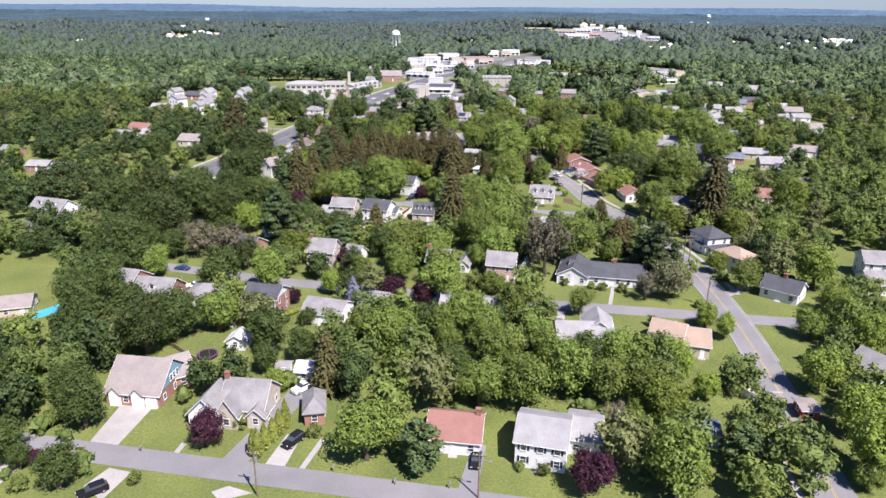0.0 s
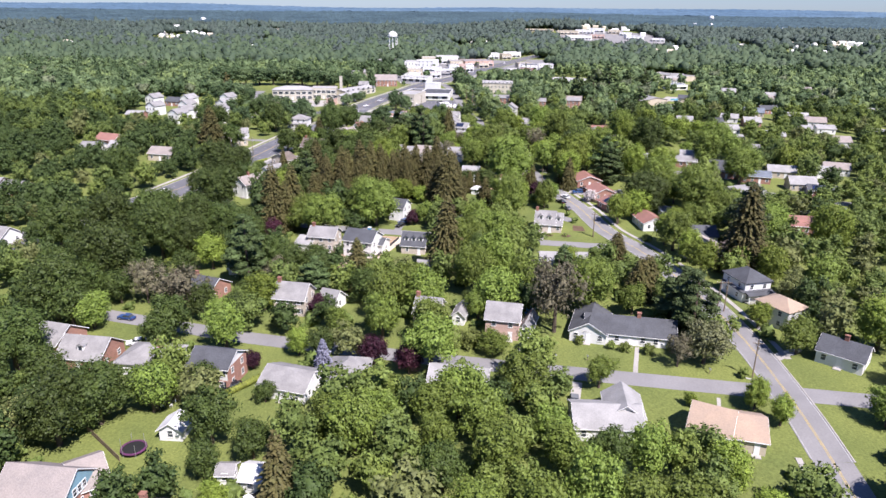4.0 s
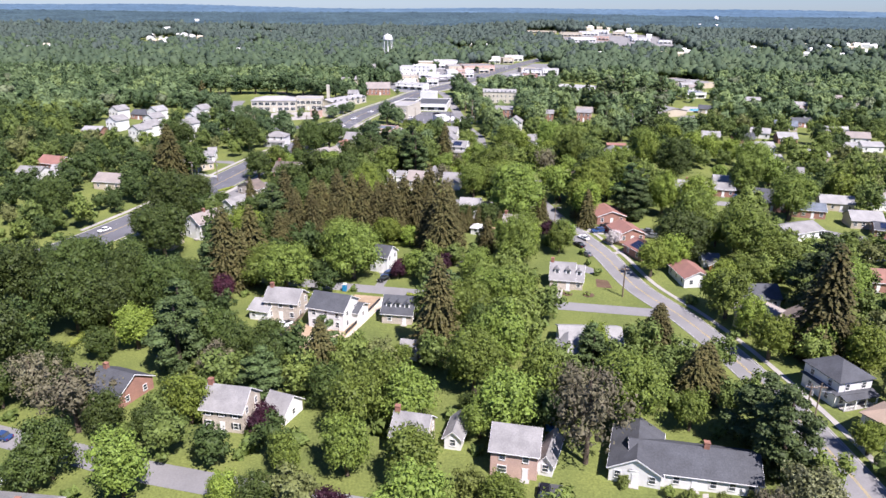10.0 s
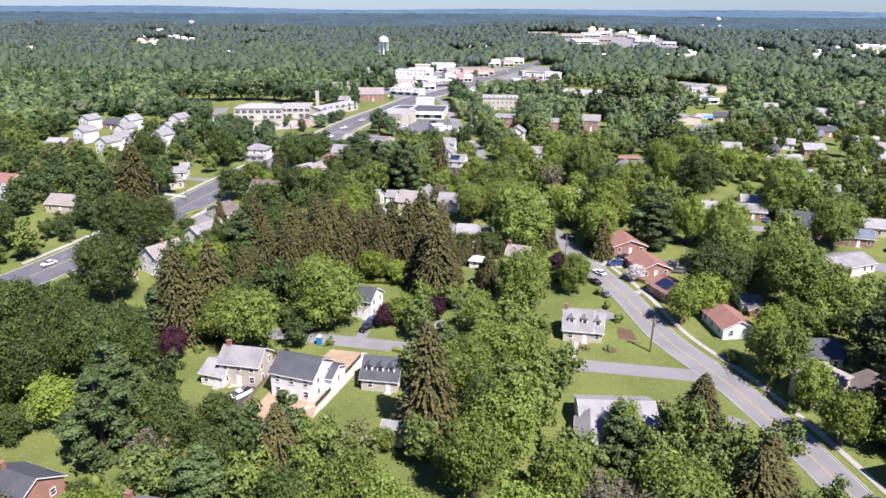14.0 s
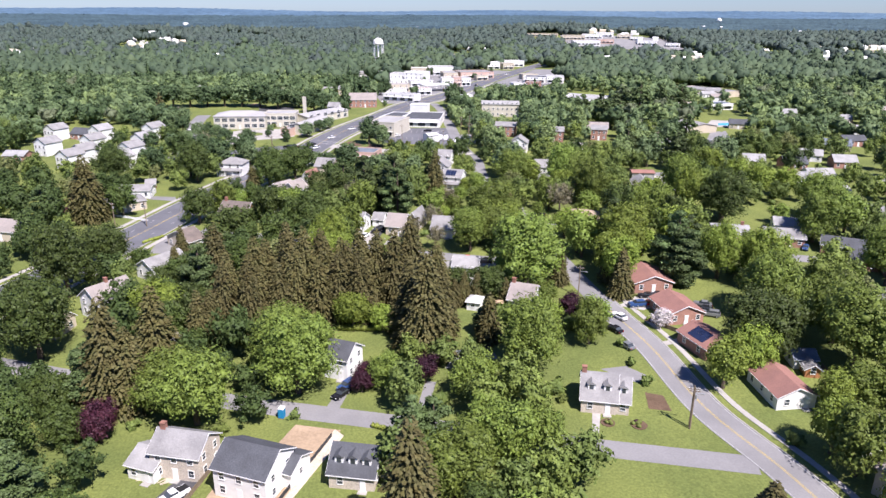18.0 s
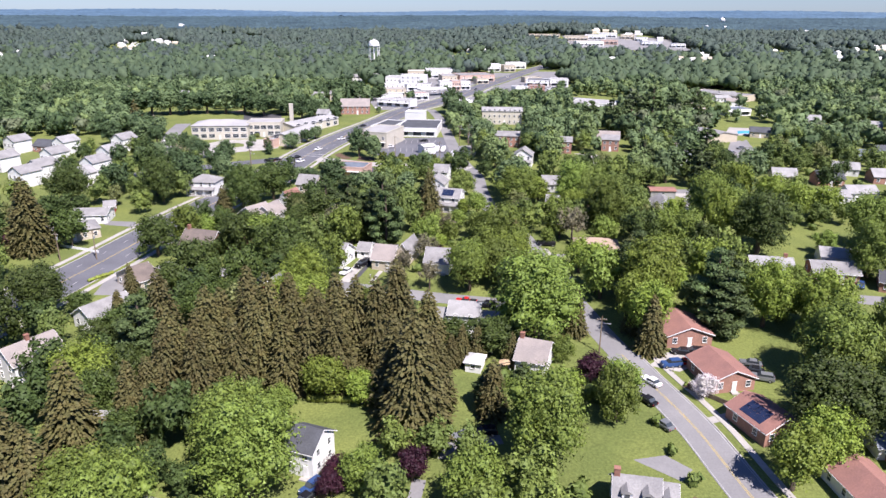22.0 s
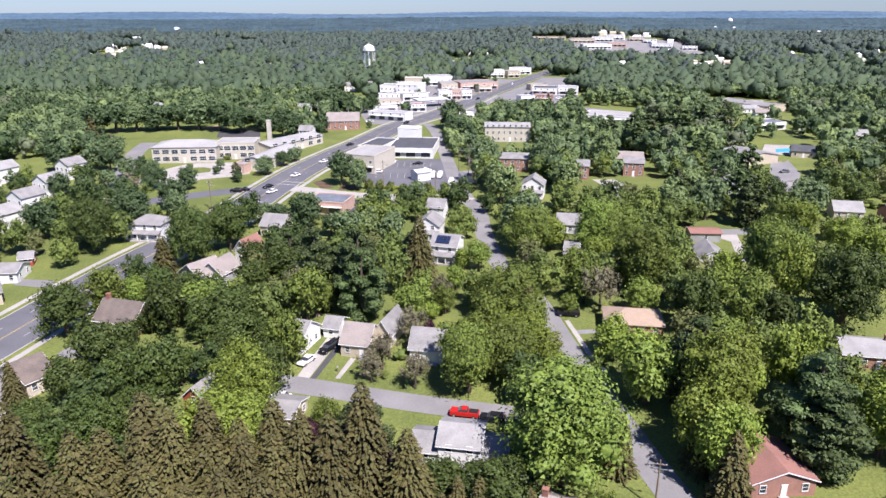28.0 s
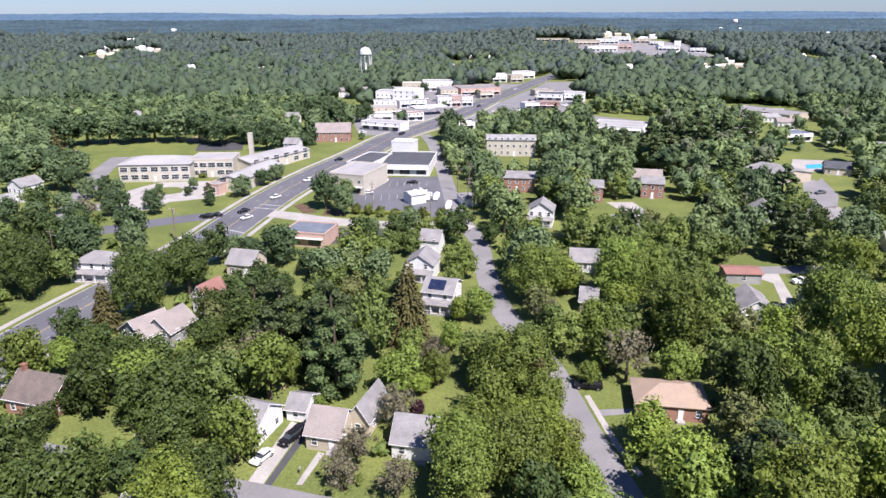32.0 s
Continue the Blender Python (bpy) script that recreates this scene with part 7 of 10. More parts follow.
car(-12.6, 274.7, 55, "blue", "suv")
car(49.4, 299.0, -57, "black", "sedan")
car(62.5, 317.7, -10, "black", "sedan")
car(65.2, 317.5, -10, "black", "suv")
car(61.5, 313.0, -15, "red", "sedan")
car(58.5, 312.3, 10, "blue", "suv")
car(75.7, 312.5, -20, "gray", "sedan")
car(75.0, 309.6, -20, "black", "sedan")
car(75.6, 306.5, -20, "gray", "suv")
car(-18.3, 361.4, 62, "white", "sedan")
car(-14.5, 366.3, 60, "black", "suv")
car(-13.6, 368.6, 60, "black", "sedan")
car(15.1, 342.5, -12, "red", "pickup")
car(20.3, 340.9, -12, "black", "suv")
car(-21.1, 348.2, -12, "white", "sedan")
car(41.6, 383.2, -8, "black", "pickup")
car(-30.5, 353.6, -12, "gray", "sedan")
car(-116.0, 313.8, 60, "white", "sedan")
car(-71.1, 493.4, -8, "black", "suv")
car(-68.5, 495.4, -8, "black", "sedan")
car(-60.1, 500.1, 55, "black", "sedan")
car(-56.9, 492.7, 55, "white", "sedan")
car(-52.9, 518.7, 55, "white", "sedan")
car(2.9, 526.6, 10, "white", "pickup")
car(9.4, 516.8, 80, "white", "van")
car(6.5, 516.8, 80, "white", "van")
car(-0.9, 540.9, 0, "black", "sedan")
car(-20.3, 550.6, 0, "white", "sedan")
car(-17.2, 539.1, 0, "gray", "sedan")
car(-18.0, 525.1, 0, "white", "sedan")
car(-13.5, 544.8, 0, "white", "sedan")
car(95.3, 419.6, 80, "black", "sedan")
car(97.1, 418.6, 80, "black", "sedan")
car(109.6, 435.3, 10, "white", "pickup")
car(110.4, 434.6, 60, "blue", "sedan")
car(72.7, 489.6, 0, "black", "sedan")
car(80.1, 491.6, 0, "white", "sedan")
car(160.1, 524.1, 20, "gray", "sedan")
car(150.5, 512.3, 20, "gray", "sedan")
car(107.6, 356.7, 60, "black", "sedan")
car(122.8, 353.2, 60, "blue", "sedan")
car(124.5, 342.1, -12, "gray", "sedan")
car(135.3, 345.0, 30, "white", "sedan")
car(50.3, 291.1, -60, "gray", "sedan")
car(140.1, 284.6, -5, "white", "sedan")
car(144.4, 305.6, -5, "black", "sedan")
car(156.2, 286.8, -10, "blue", "sedan")
car(52.2, 305.6, -58, "white", "sedan")
car(-106.1, 351.3, 0, "black", "sedan")
car(-40.1, 367.5, 30, "black", "sedan")
car(-10.5, 716.3, 60, "white", "sedan")
car(-6.5, 726.6, 60, "gray", "sedan")
car(-17.6, 678.8, 60, "black", "sedan")
car(11.6, 786.1, 30, "white", "sedan")
car(17.7, 799.8, 30, "gray", "sedan")
car(79.8, 772.0, 20, "black", "sedan")
car(85.5, 759.5, 20, "white", "sedan")
car(95.3, 778.2, 20, "gray", "sedan")
car(-28.2, 674.6, 40, "white", "sedan")
car(-45.2, 545.0, 50, "white", "sedan")
car(-37.9, 583.7, 50, "black", "sedan")
car(-35, 655, 20, "white", "sedan")
car(-30, 690, 60, "gray", "sedan")
car(-40, 720, 10, "black", "sedan")
car(-20, 742, 30, "white", "suv")
car(2, 752, 60, "white", "sedan")
car(4, 800, 20, "gray", "sedan")
car(-2, 812, 70, "white", "sedan")
car(24, 800, 20, "white", "van")
car(30, 806, 20, "black", "sedan")
car(48, 740, 70, "white", "sedan")
car(58, 736, 70, "gray", "sedan")
car(64, 746, 10, "white", "sedan")
car(84, 782, 70, "white", "sedan")
car(78, 800, 70, "black", "sedan")
car(100, 770, 20, "white", "suv")
car(104, 780, 20, "gray", "sedan")
car(20, 716, 62, "white", "sedan")
car(37, 768, 68, "black", "sedan")
car(74, 880, 68, "white", "sedan")
car(-12, 650, 62, "black", "suv")
car(-136, 540, 75, "white", "sedan")
car(-132, 530, 75, "black", "sedan")
car(40, 700, 20, "white", "sedan")
car(28, 700, 20, "gray", "sedan")
car(14, 505, 80, "white", "van")
pole(-29.6, 90.1, 9, 0)
pole(6.0, 90.0, 9, 1)
pole(69.0, 163.2, 9, 0)
pole(54.5, 260.1, 9, 1)
pole(54.4, 259.4, 9, 0)
pole(-72.9, 469.1, 11, 1)
pole(-25.7, 500.9, 11, 0)
pole(17.7, 527.5, 11, 1)
pole(21.2, 507.9, 11, 0)
pole(75.9, 197.1, 9, 1)
pole(74.0, 197.0, 9, 0)
pole(44.2, 318.4, 9, 1)
pole(-103.4, 369.6, 9, 0)
pole(-100.5, 448.9, 11, 1)
pole(7.8, 487.7, 11, 0)
pole(10.0, 666.2, 11, 1)
pole(-93.2, 370.8, 9, 0)
pole(-13.4, 500.9, 11, 1)
pole(114.5, 487.4, 11, 0)
pole(-53.1, 453.3, 11, 1)
pole(-73.5, 470.7, 11, 0)
pole(-149.2, 558.4, 11, 1)
pole(22.7, 502.9, 11, 0)
pole(22.5, 531.8, 11, 1)
pole(-46.1, 641.5, 11, 0)
pole(19.0, 560.0, 11, 1)
pole(15.0, 600.0, 11, 0)
FAR_SPOTS = []


# ---- small things of the gardens ----
trampoline(-52.9, 136.8)
portable_toilet(-24.0, 264.3)
boat(-33.5, 228.0, 60)
mailbox(-7.6, 93.1)
mailbox(-18.3, 96.3)
mailbox(60.4, 164.8)
mailbox(27.9, 171.2)
mailbox(71.6, 211.3)
mailbox(-11.1, 357.8)
mailbox(-53.1, 101.4)
mailbox(1.4, 92.2)
mailbox(35.0, 170.8)
mailbox(58.1, 310.0)
flower_bed(47.9, 228.5, 2.2)
flower_bed(47.1, 179.3, 1.5)
flower_bed(45.2, 260.8, 1.6)
flower_bed(39.4, 261.6, 1.4)
flower_bed(-47.5, 114.4, 2.5)
flower_bed(-39.1, 111.2, 2.4)
flower_bed(9.7, 162.3, 1.2)
flower_bed(3.2, 365.9, 1.6)
flower_bed(49.9, 236.8, 1.6)
flower_bed(59.8, 304.6, 1.5)
fence([(-35.6, 233.8), (-32.7, 248.4)], 1.1, "board")
fence([(-20.0, 237.3), (-13.2, 258.0)], 0.9, "silt")
fence([(90.2, 271.2), (90.8, 266.6)], 1.2, "board")
fence([(90.6, 281.1), (90.4, 273.2)], 1.2, "board")
fence([(-54.2, 133.8), (-64.5, 143.2)], 1.2, "board")
fence([(-12.3, 382.7), (-10.3, 388.0)], 1.8, "white")
fence([(-109.3, 381.2), (-95.0, 376.0)], 0.8, "white")
fence([(59.3, 303.2), (65.0, 297.2)], 1.1, "board")
fence([(-55.5, 154.8), (-45.4, 152.3)], 1.4, "board")
fence([(61.0, 121.1), (63.4, 118.7)], 1.6, "white")
hedge([(-42.7, 154.8), (-34.9, 164.8)], 1.3, 1.5)
hedge([(-85.7, 224.3), (-83.6, 241.1), (-78.5, 251.3)], 1.6, 1.8)
hedge([(-5.7, 260.8), (-0.0, 258.2)], 1.0, 1.0)
hedge([(-17.7, 300.3), (-4.4, 299.6)], 1.2, 1.6)
hedge([(-17.3, 498.8), (7.2, 496.1)], 1.4, 1.6)
hedge([(-88.0, 355.4), (-84.0, 360.5)], 1.2, 1.0)
tarp_shed(24.9, 194.3, "blue")
digger(-46.4, 408.0)
play_set(-70.0, 141.7)
play_set(22.7, 310.5)
patio_set(-42.9, 247.4)
patio_set(22.3, 311.3)
patio_set(-52.8, 152.4)
lumber_pile(-43.4, 246.3)
lumber_pile(-41.6, 247.9)
lumber_pile(-39.4, 245.7)
lumber_pile(-28.2, 235.8)
lumber_pile(-21.9, 236.8)


def brick_chimney(x, y, h):
    """A tall square flue with a wider cap."""
    t = thing("school_chimney", pose(x, y, rise(x, y)), "tall tan brick boiler chimney behind the school", "chimney")
    part("shaft", prism(bmesh.new(), [(-1.0, -1.0, -0.3), (1.0, -1.0, -0.3), (1.0, 1.0, -0.3), (-1.0, 1.0, -0.3)], (0, 0, h)), WALLS["palebrick"], t)
    part("cap", boxes((-1.12, 1.12, -1.12, 1.12, h - 0.3, h + 0.1)), WALLS["palebrick"], t)


def fuel_canopy(x, y, turn):
    """A flat roof on four posts over the pumps."""
    t = thing("fuel_canopy", pose(x, y, rise(x, y), 0, 0, turn), "white flat fuel station canopy on four posts", "canopy")
    part("roof", boxes((-12, 12, -5.5, 5.5, 4.8, 5.7)), ROOFS["white"], t)
    part("soffit", boxes((-11.8, 11.8, -5.3, 5.3, 4.72, 4.8)), WALLS["gray"], t)
    for a in (-8, 8):
        for b in (-3, 3):
            part("post", boxes((a - 0.2, a + 0.2, b - 0.2, b + 0.2, 0, 4.8)), TRIM, t)
        part("fuel_pump", boxes((a - 0.4, a + 0.4, -0.5, 0.5, 0, 1.6)), WALLS["redpaint"], t, "red fuel pump")


brick_chimney(-79.5, 585.0, 13.0)
fuel_canopy(1.0, 730.0, 24)

# ---- markings at the crossings ----
bar((67.2, 158.3), (68.4, 157.4), 0.5, WHITE_PAINT, "white stop line at the side street")
bar((-61.1, 481.3), (-53.6, 477.3), 0.6, WHITE_PAINT, "white crosswalk line across the wide road")
bar((-62.2, 476.8), (-54.5, 472.8), 0.6, WHITE_PAINT, "white crosswalk line across the wide road")
bar((-57.8, 506.0), (-46.7, 503.1), 0.6, WHITE_PAINT, "white crosswalk line across the wide road")
bar((-56.8, 510.4), (-46.0, 507.4), 0.6, WHITE_PAINT, "white crosswalk line across the wide road")
bar((67.7, 122.4), (70.3, 122.4), 0.5, WHITE_PAINT, "white stop line on the road")
bar((67.3, 163.0), (70.6, 161.3), 0.5, WHITE_PAINT, "white stop line at the crossing")
bar((-19.6, 543.8), (-19.3, 536.4), 0.15, WHITE_PAINT, "white parking bay line")
bar((-16.5, 543.7), (-16.3, 536.4), 0.15, WHITE_PAINT, "white parking bay line")
bar((-13.4, 543.7), (-13.2, 536.4), 0.15, WHITE_PAINT, "white parking bay line")
bar((-10.3, 543.7), (-10.2, 536.4), 0.15, WHITE_PAINT, "white parking bay line")
bar((-7.2, 543.7), (-7.2, 536.3), 0.15, WHITE_PAINT, "white parking bay line")
bar((-4.1, 543.7), (-4.2, 536.3), 0.15, WHITE_PAINT, "white parking bay line")
bar((-1.1, 543.6), (-1.2, 536.3), 0.15, WHITE_PAINT, "white parking bay line")
bar((2.0, 543.6), (1.9, 536.3), 0.15, WHITE_PAINT, "white parking bay line")
bar((5.2, 543.6), (4.9, 536.3), 0.15, WHITE_PAINT, "white parking bay line")
bar((-18.3, 523.5), (-17.9, 515.6), 0.15, WHITE_PAINT, "white parking bay line")
bar((-15.2, 523.5), (-14.9, 515.6), 0.15, WHITE_PAINT, "white parking bay line")
bar((-12.2, 523.5), (-11.8, 515.5), 0.15, WHITE_PAINT, "white parking bay line")
bar((-9.0, 523.4), (-8.8, 515.5), 0.15, WHITE_PAINT, "white parking bay line")
bar((-5.9, 523.4), (-5.8, 515.5), 0.15, WHITE_PAINT, "white parking bay line")
bar((-2.8, 523.4), (-2.7, 515.5), 0.15, WHITE_PAINT, "white parking bay line")
bar((0.3, 523.4), (0.3, 515.5), 0.15, WHITE_PAINT, "white parking bay line")
bar((3.4, 523.4), (3.3, 515.5), 0.15, WHITE_PAINT, "white parking bay line")


# ---- stores and houses far off ----
house("warehouse", 228, 1352, -8, 38, 20, 6, 0, "flat", "tanwall", "lightgray", "wide low pale store with a flat roof far off", "building", windows=4, plain=True, storefront=True)
house("warehouse", 262, 1362, -14, 34, 22, 6, 0, "flat", "white", "pale", "wide low pale store with a flat roof far off", "building", windows=4, plain=True, storefront=True)
house("warehouse", 240, 1306, 4, 44, 18, 6, 0, "flat", "white", "lightgray", "wide low pale store with a flat roof far off", "building", windows=4, plain=True, storefront=True)
house("warehouse", 288, 1384, -18, 28, 18, 6, 0, "flat", "white", "white", "wide low pale store with a flat roof far off", "building", windows=4, plain=True, storefront=True)
house("warehouse", 276, 1322, -10, 26, 18, 5, 0, "flat", "pinkbrick", "gray", "wide low pale store with a flat roof far off", "building", windows=4, plain=True, storefront=True)
house("warehouse", 318, 1372, -12, 22, 16, 6, 0, "flat", "tanwall", "pale", "wide low pale store with a flat roof far off", "building", windows=4, plain=True, storefront=True)
house("warehouse", 344, 1318, -20, 30, 20, 6, 0, "flat", "white", "lightgray", "wide low pale store with a flat roof far off", "building", windows=4, plain=True, storefront=True)
house("warehouse", 336, 1356, -20, 20, 14, 5, 0, "flat", "white", "pale", "wide low pale store with a flat roof far off", "building", windows=4, plain=True, storefront=True)
house("warehouse", 384, 1312, -12, 22, 14, 5, 0, "flat", "white", "gray", "wide low pale store with a flat roof far off", "building", windows=4, plain=True, storefront=True)
house("warehouse", 176, 1392, -14, 64, 10, 4, 0, "flat", "tanwall", "gray", "long low pale store behind far trees", "building", windows=4, plain=True, storefront=True)
tagged(sheet("parking_lot", np.linspace(212, 398, 20), np.linspace(1272, 1398, 14), lambda x, y: rise(x, y) + 0.35, ASPHALT), "pale asphalt lots round the far stores", "parking lot", kind="structure")
road([(272.0, 1270.0), (330.0, 1400.0), (372.0, 1520.0)], 16, "wide pale road between far stores", z=0.2)

def far_dwelling(bm, x, y, w, d, h, turn):
    """A small gabled house seen over the woods."""
    z, m = rise(x, y), pose(x, y, 0, 0, 0, turn)
    prism(bm, [m @ Vector(p) for p in ((-w / 2, -d / 2, z - 1), (-w / 2, d / 2, z - 1), (-w / 2, d / 2, z + h), (-w / 2, 0, z + h + d * 0.3), (-w / 2, -d / 2, z + h))], m.to_3x3() @ Vector((w, 0, 0)))


for wall in ("white", "tanwall", "white"):
    r, bm = random.Random(len(wall) + len(bpy.data.objects)), bmesh.new()
    for i in range(56):
        y = r.uniform(980, 1650)
        x = r.choice((-1, -1, 1, 1, 1)) * y * r.uniform(0.16, 0.62)
        far_dwelling(bm, x, y, r.uniform(8, 12), r.uniform(6, 8), r.uniform(4.5, 6.5), r.uniform(-40, 40))
        if y < 1700:
            FAR_SPOTS.append((x, y))
    tagged(new("far_houses", to_mesh("far_houses", bm, WALLS[wall])), "pale houses scattered through the far woods", "houses", kind="stuff")


r, bm = random.Random(77), bmesh.new()
for a, b in CLEARINGS:
    for i in range(r.randint(3, 5)):
        far_dwelling(bm, a + r.uniform(-42, 42), b + r.uniform(-14, 40), r.uniform(6, 10), r.uniform(6, 8), r.uniform(4, 5.5), r.uniform(-40, 40))
    if b < 1800:
        FAR_SPOTS.append((a, b)), FAR_SPOTS.append((a - 22, b)), FAR_SPOTS.append((a + 22, b))
tagged(new("far_houses", to_mesh("far_houses", bm, WALLS["white"])), "white houses in clearings of the far woods", "houses", kind="stuff")


# ---- single trees and shrubs ----
tree("m", 14.4, 398.6, 6.9, 7.6)
tree("m", 11.5, 384.4, 6.7, 7.4)
tree("y", 16.2, 412.6, 6.0, 6.6)
tree("d", -59.4, 368.3, 7.0, 7.7)
tree("d", -56.8, 374.7, 6.3, 6.9)
tree("d", 85.1, 370.3, 11.1, 12.2)
tree("d", -25.3, 441.1, 7.8, 8.6)
tree("d", -63.0, 145.5, 14.2, 14.2)
tree("m", -54.6, 152.7, 9.4, 10.3)
tree("d", -58.1, 315.7, 11.5, 12.6)
tree("d", -52.8, 300.3, 11.2, 12.3)
tree("d", -57.4, 295.9, 10.4, 11.5)
tree("d", -81.1, 336.5, 8.3, 8.3)
tree("d", -91.3, 166.2, 16.9, 16.9)
tree("d", -96.2, 192.8, 17.5, 17.5)
tree("m", -54.5, 149.9, 10.5, 11.5)
tree("m", -13.3, 136.6, 11.7, 14.0)
tree("d", -83.0, 145.2, 12.4, 13.6)
tree("c", 54.4, 227.9, 10.1, 11.6)
tree("c", 58.7, 209.1, 11.0, 10.5)
tree("r", 3.4, 227.0, 7.2, 6.5)
tree("b", 0.2, 224.2, 3.7, 4.8)
tree("d", -84.5, 288.1, 18.5, 20.3)
tree("d", -81.2, 255.5, 15.4, 16.9)
tree("d", -80.0, 240.3, 15.1, 16.6)
tree("d", -60.7, 256.8, 7.7, 7.7)
tree("m", -144.6, 531.9, 14.0, 15.3)
tree("d", -136.2, 527.2, 11.1, 12.2)
tree("m", -144.0, 551.3, 10.2, 11.3)
tree("d", -159.4, 528.2, 13.3, 14.7)
tree("m", -124.3, 499.1, 9.2, 10.1)
tree("d", -109.9, 481.0, 9.4, 10.4)
tree("m", -125.0, 517.5, 7.8, 8.6)
tree("m", -126.2, 484.7, 9.4, 10.4)
tree("d", -137.8, 488.8, 9.8, 10.8)
tree("d", -113.4, 470.1, 9.8, 10.8)
tree("y", -23.8, 327.1, 17.5, 16.6)
tree("r", -13.2, 330.7, 7.7, 7.7)
tree("p", -2.3, 327.5, 10.5, 15.8)
tree("r", 0.3, 327.9, 7.1, 6.4)
tree("m", -9.8, 336.5, 7.5, 8.3)
tree("d", -23.2, 348.9, 9.5, 11.4)
tree("c", -29.2, 347.4, 5.6, 12.3)
tree("d", -43.4, 335.9, 11.3, 12.5)
tree("d", -48.6, 331.3, 11.8, 13.0)
tree("d", -43.0, 346.7, 12.4, 14.8)
tree("m", 50.2, 345.9, 12.1, 14.5)
tree("p", 59.6, 345.6, 15.3, 19.9)
tree("y", 54.7, 329.6, 13.4, 18.1)
tree("c", 40.3, 326.9, 6.1, 11.0)
tree("p", 73.5, 330.2, 14.3, 18.6)
tree("m", 16.2, 350.5, 14.3, 15.7)
tree("m", 24.4, 354.3, 14.1, 15.5)
tree("m", 80.0, 372.7, 9.8, 16.6)
tree("y", 95.2, 384.4, 11.8, 18.9)
tree("d", 68.2, 373.5, 12.2, 15.9)
tree("w", 4.0, 370.1, 7.2, 9.4)
tree("w", -3.6, 353.9, 6.4, 7.7)
tree("w", 5.5, 351.5, 6.2, 8.0)
tree("y", 78.2, 347.3, 11.3, 15.9)
tree("d", 107.8, 383.3, 14.3, 17.1)
tree("m", 26.7, 282.1, 17.5, 20.2)
tree("m", 41.9, 292.9, 9.6, 12.4)
tree("y", 55.9, 322.8, 12.0, 16.0)
tree("y", 60.9, 339.1, 17.5, 21.0)
tree("c", 55.5, 318.5, 7.5, 15.0)
tree("p", 74.6, 326.7, 14.7, 17.6)
tree("y", 86.0, 330.3, 14.2, 17.0)
tree("m", 89.1, 306.2, 17.4, 17.4)
tree("y", 66.1, 273.6, 11.8, 13.6)
tree("d", 79.9, 286.7, 17.2, 18.9)
tree("d", 104.5, 376.7, 17.5, 21.0)
tree("m", 95.6, 398.4, 17.0, 20.4)
tree("m", -27.6, 280.5, 14.6, 17.5)
tree("m", -45.7, 266.4, 16.7, 15.8)
tree("y", -60.8, 300.1, 16.3, 15.5)
tree("d", 19.9, 318.6, 12.7, 8.9)
tree("d", 11.1, 319.5, 10.1, 8.1)
tree("p", 17.9, 297.1, 7.6, 9.1)
tree("m", 14.0, 270.9, 11.6, 11.6)
tree("m", -4.2, 274.3, 8.3, 9.1)
tree("y", -14.4, 300.9, 11.2, 10.1)
tree("y", -7.0, 299.6, 8.9, 8.0)
tree("m", 128.2, 359.6, 16.1, 19.4)
tree("y", 27.3, 360.7, 14.3, 14.3)
tree("y", 49.4, 349.6, 11.9, 14.3)
tree("p", -54.7, 311.4, 13.3, 17.2)
tree("d", -90.8, 336.0, 15.3, 16.8)
tree("c", -115.1, 376.9, 15.5, 24.8)
tree("p", -58.9, 291.1, 7.3, 10.2)
tree("m", -0.3, 166.0, 13.4, 14.0)
tree("d", -25.3, 172.9, 7.3, 8.0)
tree("m", 13.9, 173.6, 8.2, 7.3)
tree("m", 40.7, 196.8, 17.1, 17.9)
tree("m", -12.2, 182.1, 9.8, 11.7)
tree("d", -110.5, 254.5, 17.5, 19.3)
tree("d", -100.8, 268.5, 17.5, 19.3)
tree("w", -65.5, 195.4, 13.1, 15.7)
tree("m", -22.5, 273.2, 17.5, 17.5)
tree("m", -40.0, 262.3, 17.5, 15.8)
tree("d", -74.7, 97.9, 8.5, 9.9)
tree("d", -72.6, 116.9, 9.5, 10.8)
tree("d", -66.4, 108.6, 10.1, 11.6)
tree("d", -71.4, 96.3, 4.5, 5.1)
tree("d", -90.1, 125.1, 5.4, 6.3)
tree("d", -92.1, 157.8, 13.8, 15.9)
tree("d", -67.2, 138.6, 13.8, 15.9)
tree("d", -77.8, 154.8, 9.9, 11.4)
tree("d", -54.0, 150.3, 9.1, 10.5)
tree("d", -39.7, 139.4, 11.0, 12.6)
tree("d", -46.6, 156.2, 7.8, 8.9)
tree("d", -31.0, 135.0, 7.8, 9.0)
tree("c", -23.3, 122.1, 7.5, 13.1)
tree("d", -37.8, 129.5, 6.6, 7.6)
tree("m", -13.0, 99.7, 12.3, 14.1)
tree("p", -3.7, 96.6, 8.1, 10.9)
tree("r", -41.9, 103.2, 7.4, 7.4)
tree("d", -62.2, 91.7, 7.8, 8.9)
tree("r", -69.5, 97.9, 3.4, 3.4)
tree("y", -33.6, 121.5, 5.3, 6.0)
tree("k", -32.9, 100.6, 2.0, 5.1)
tree("k", -32.1, 100.2, 2.0, 5.2)
tree("k", -31.4, 102.5, 2.0, 5.3)
tree("k", -30.5, 104.8, 2.1, 5.4)
tree("k", -29.8, 107.0, 2.1, 5.4)
tree("k", -29.1, 109.0, 2.1, 5.5)
tree("s", -47.8, 111.9, 3.3, 2.8)
tree("s", -37.8, 109.2, 4.1, 3.5)
tree("s", -23.4, 106.4, 3.6, 3.1)
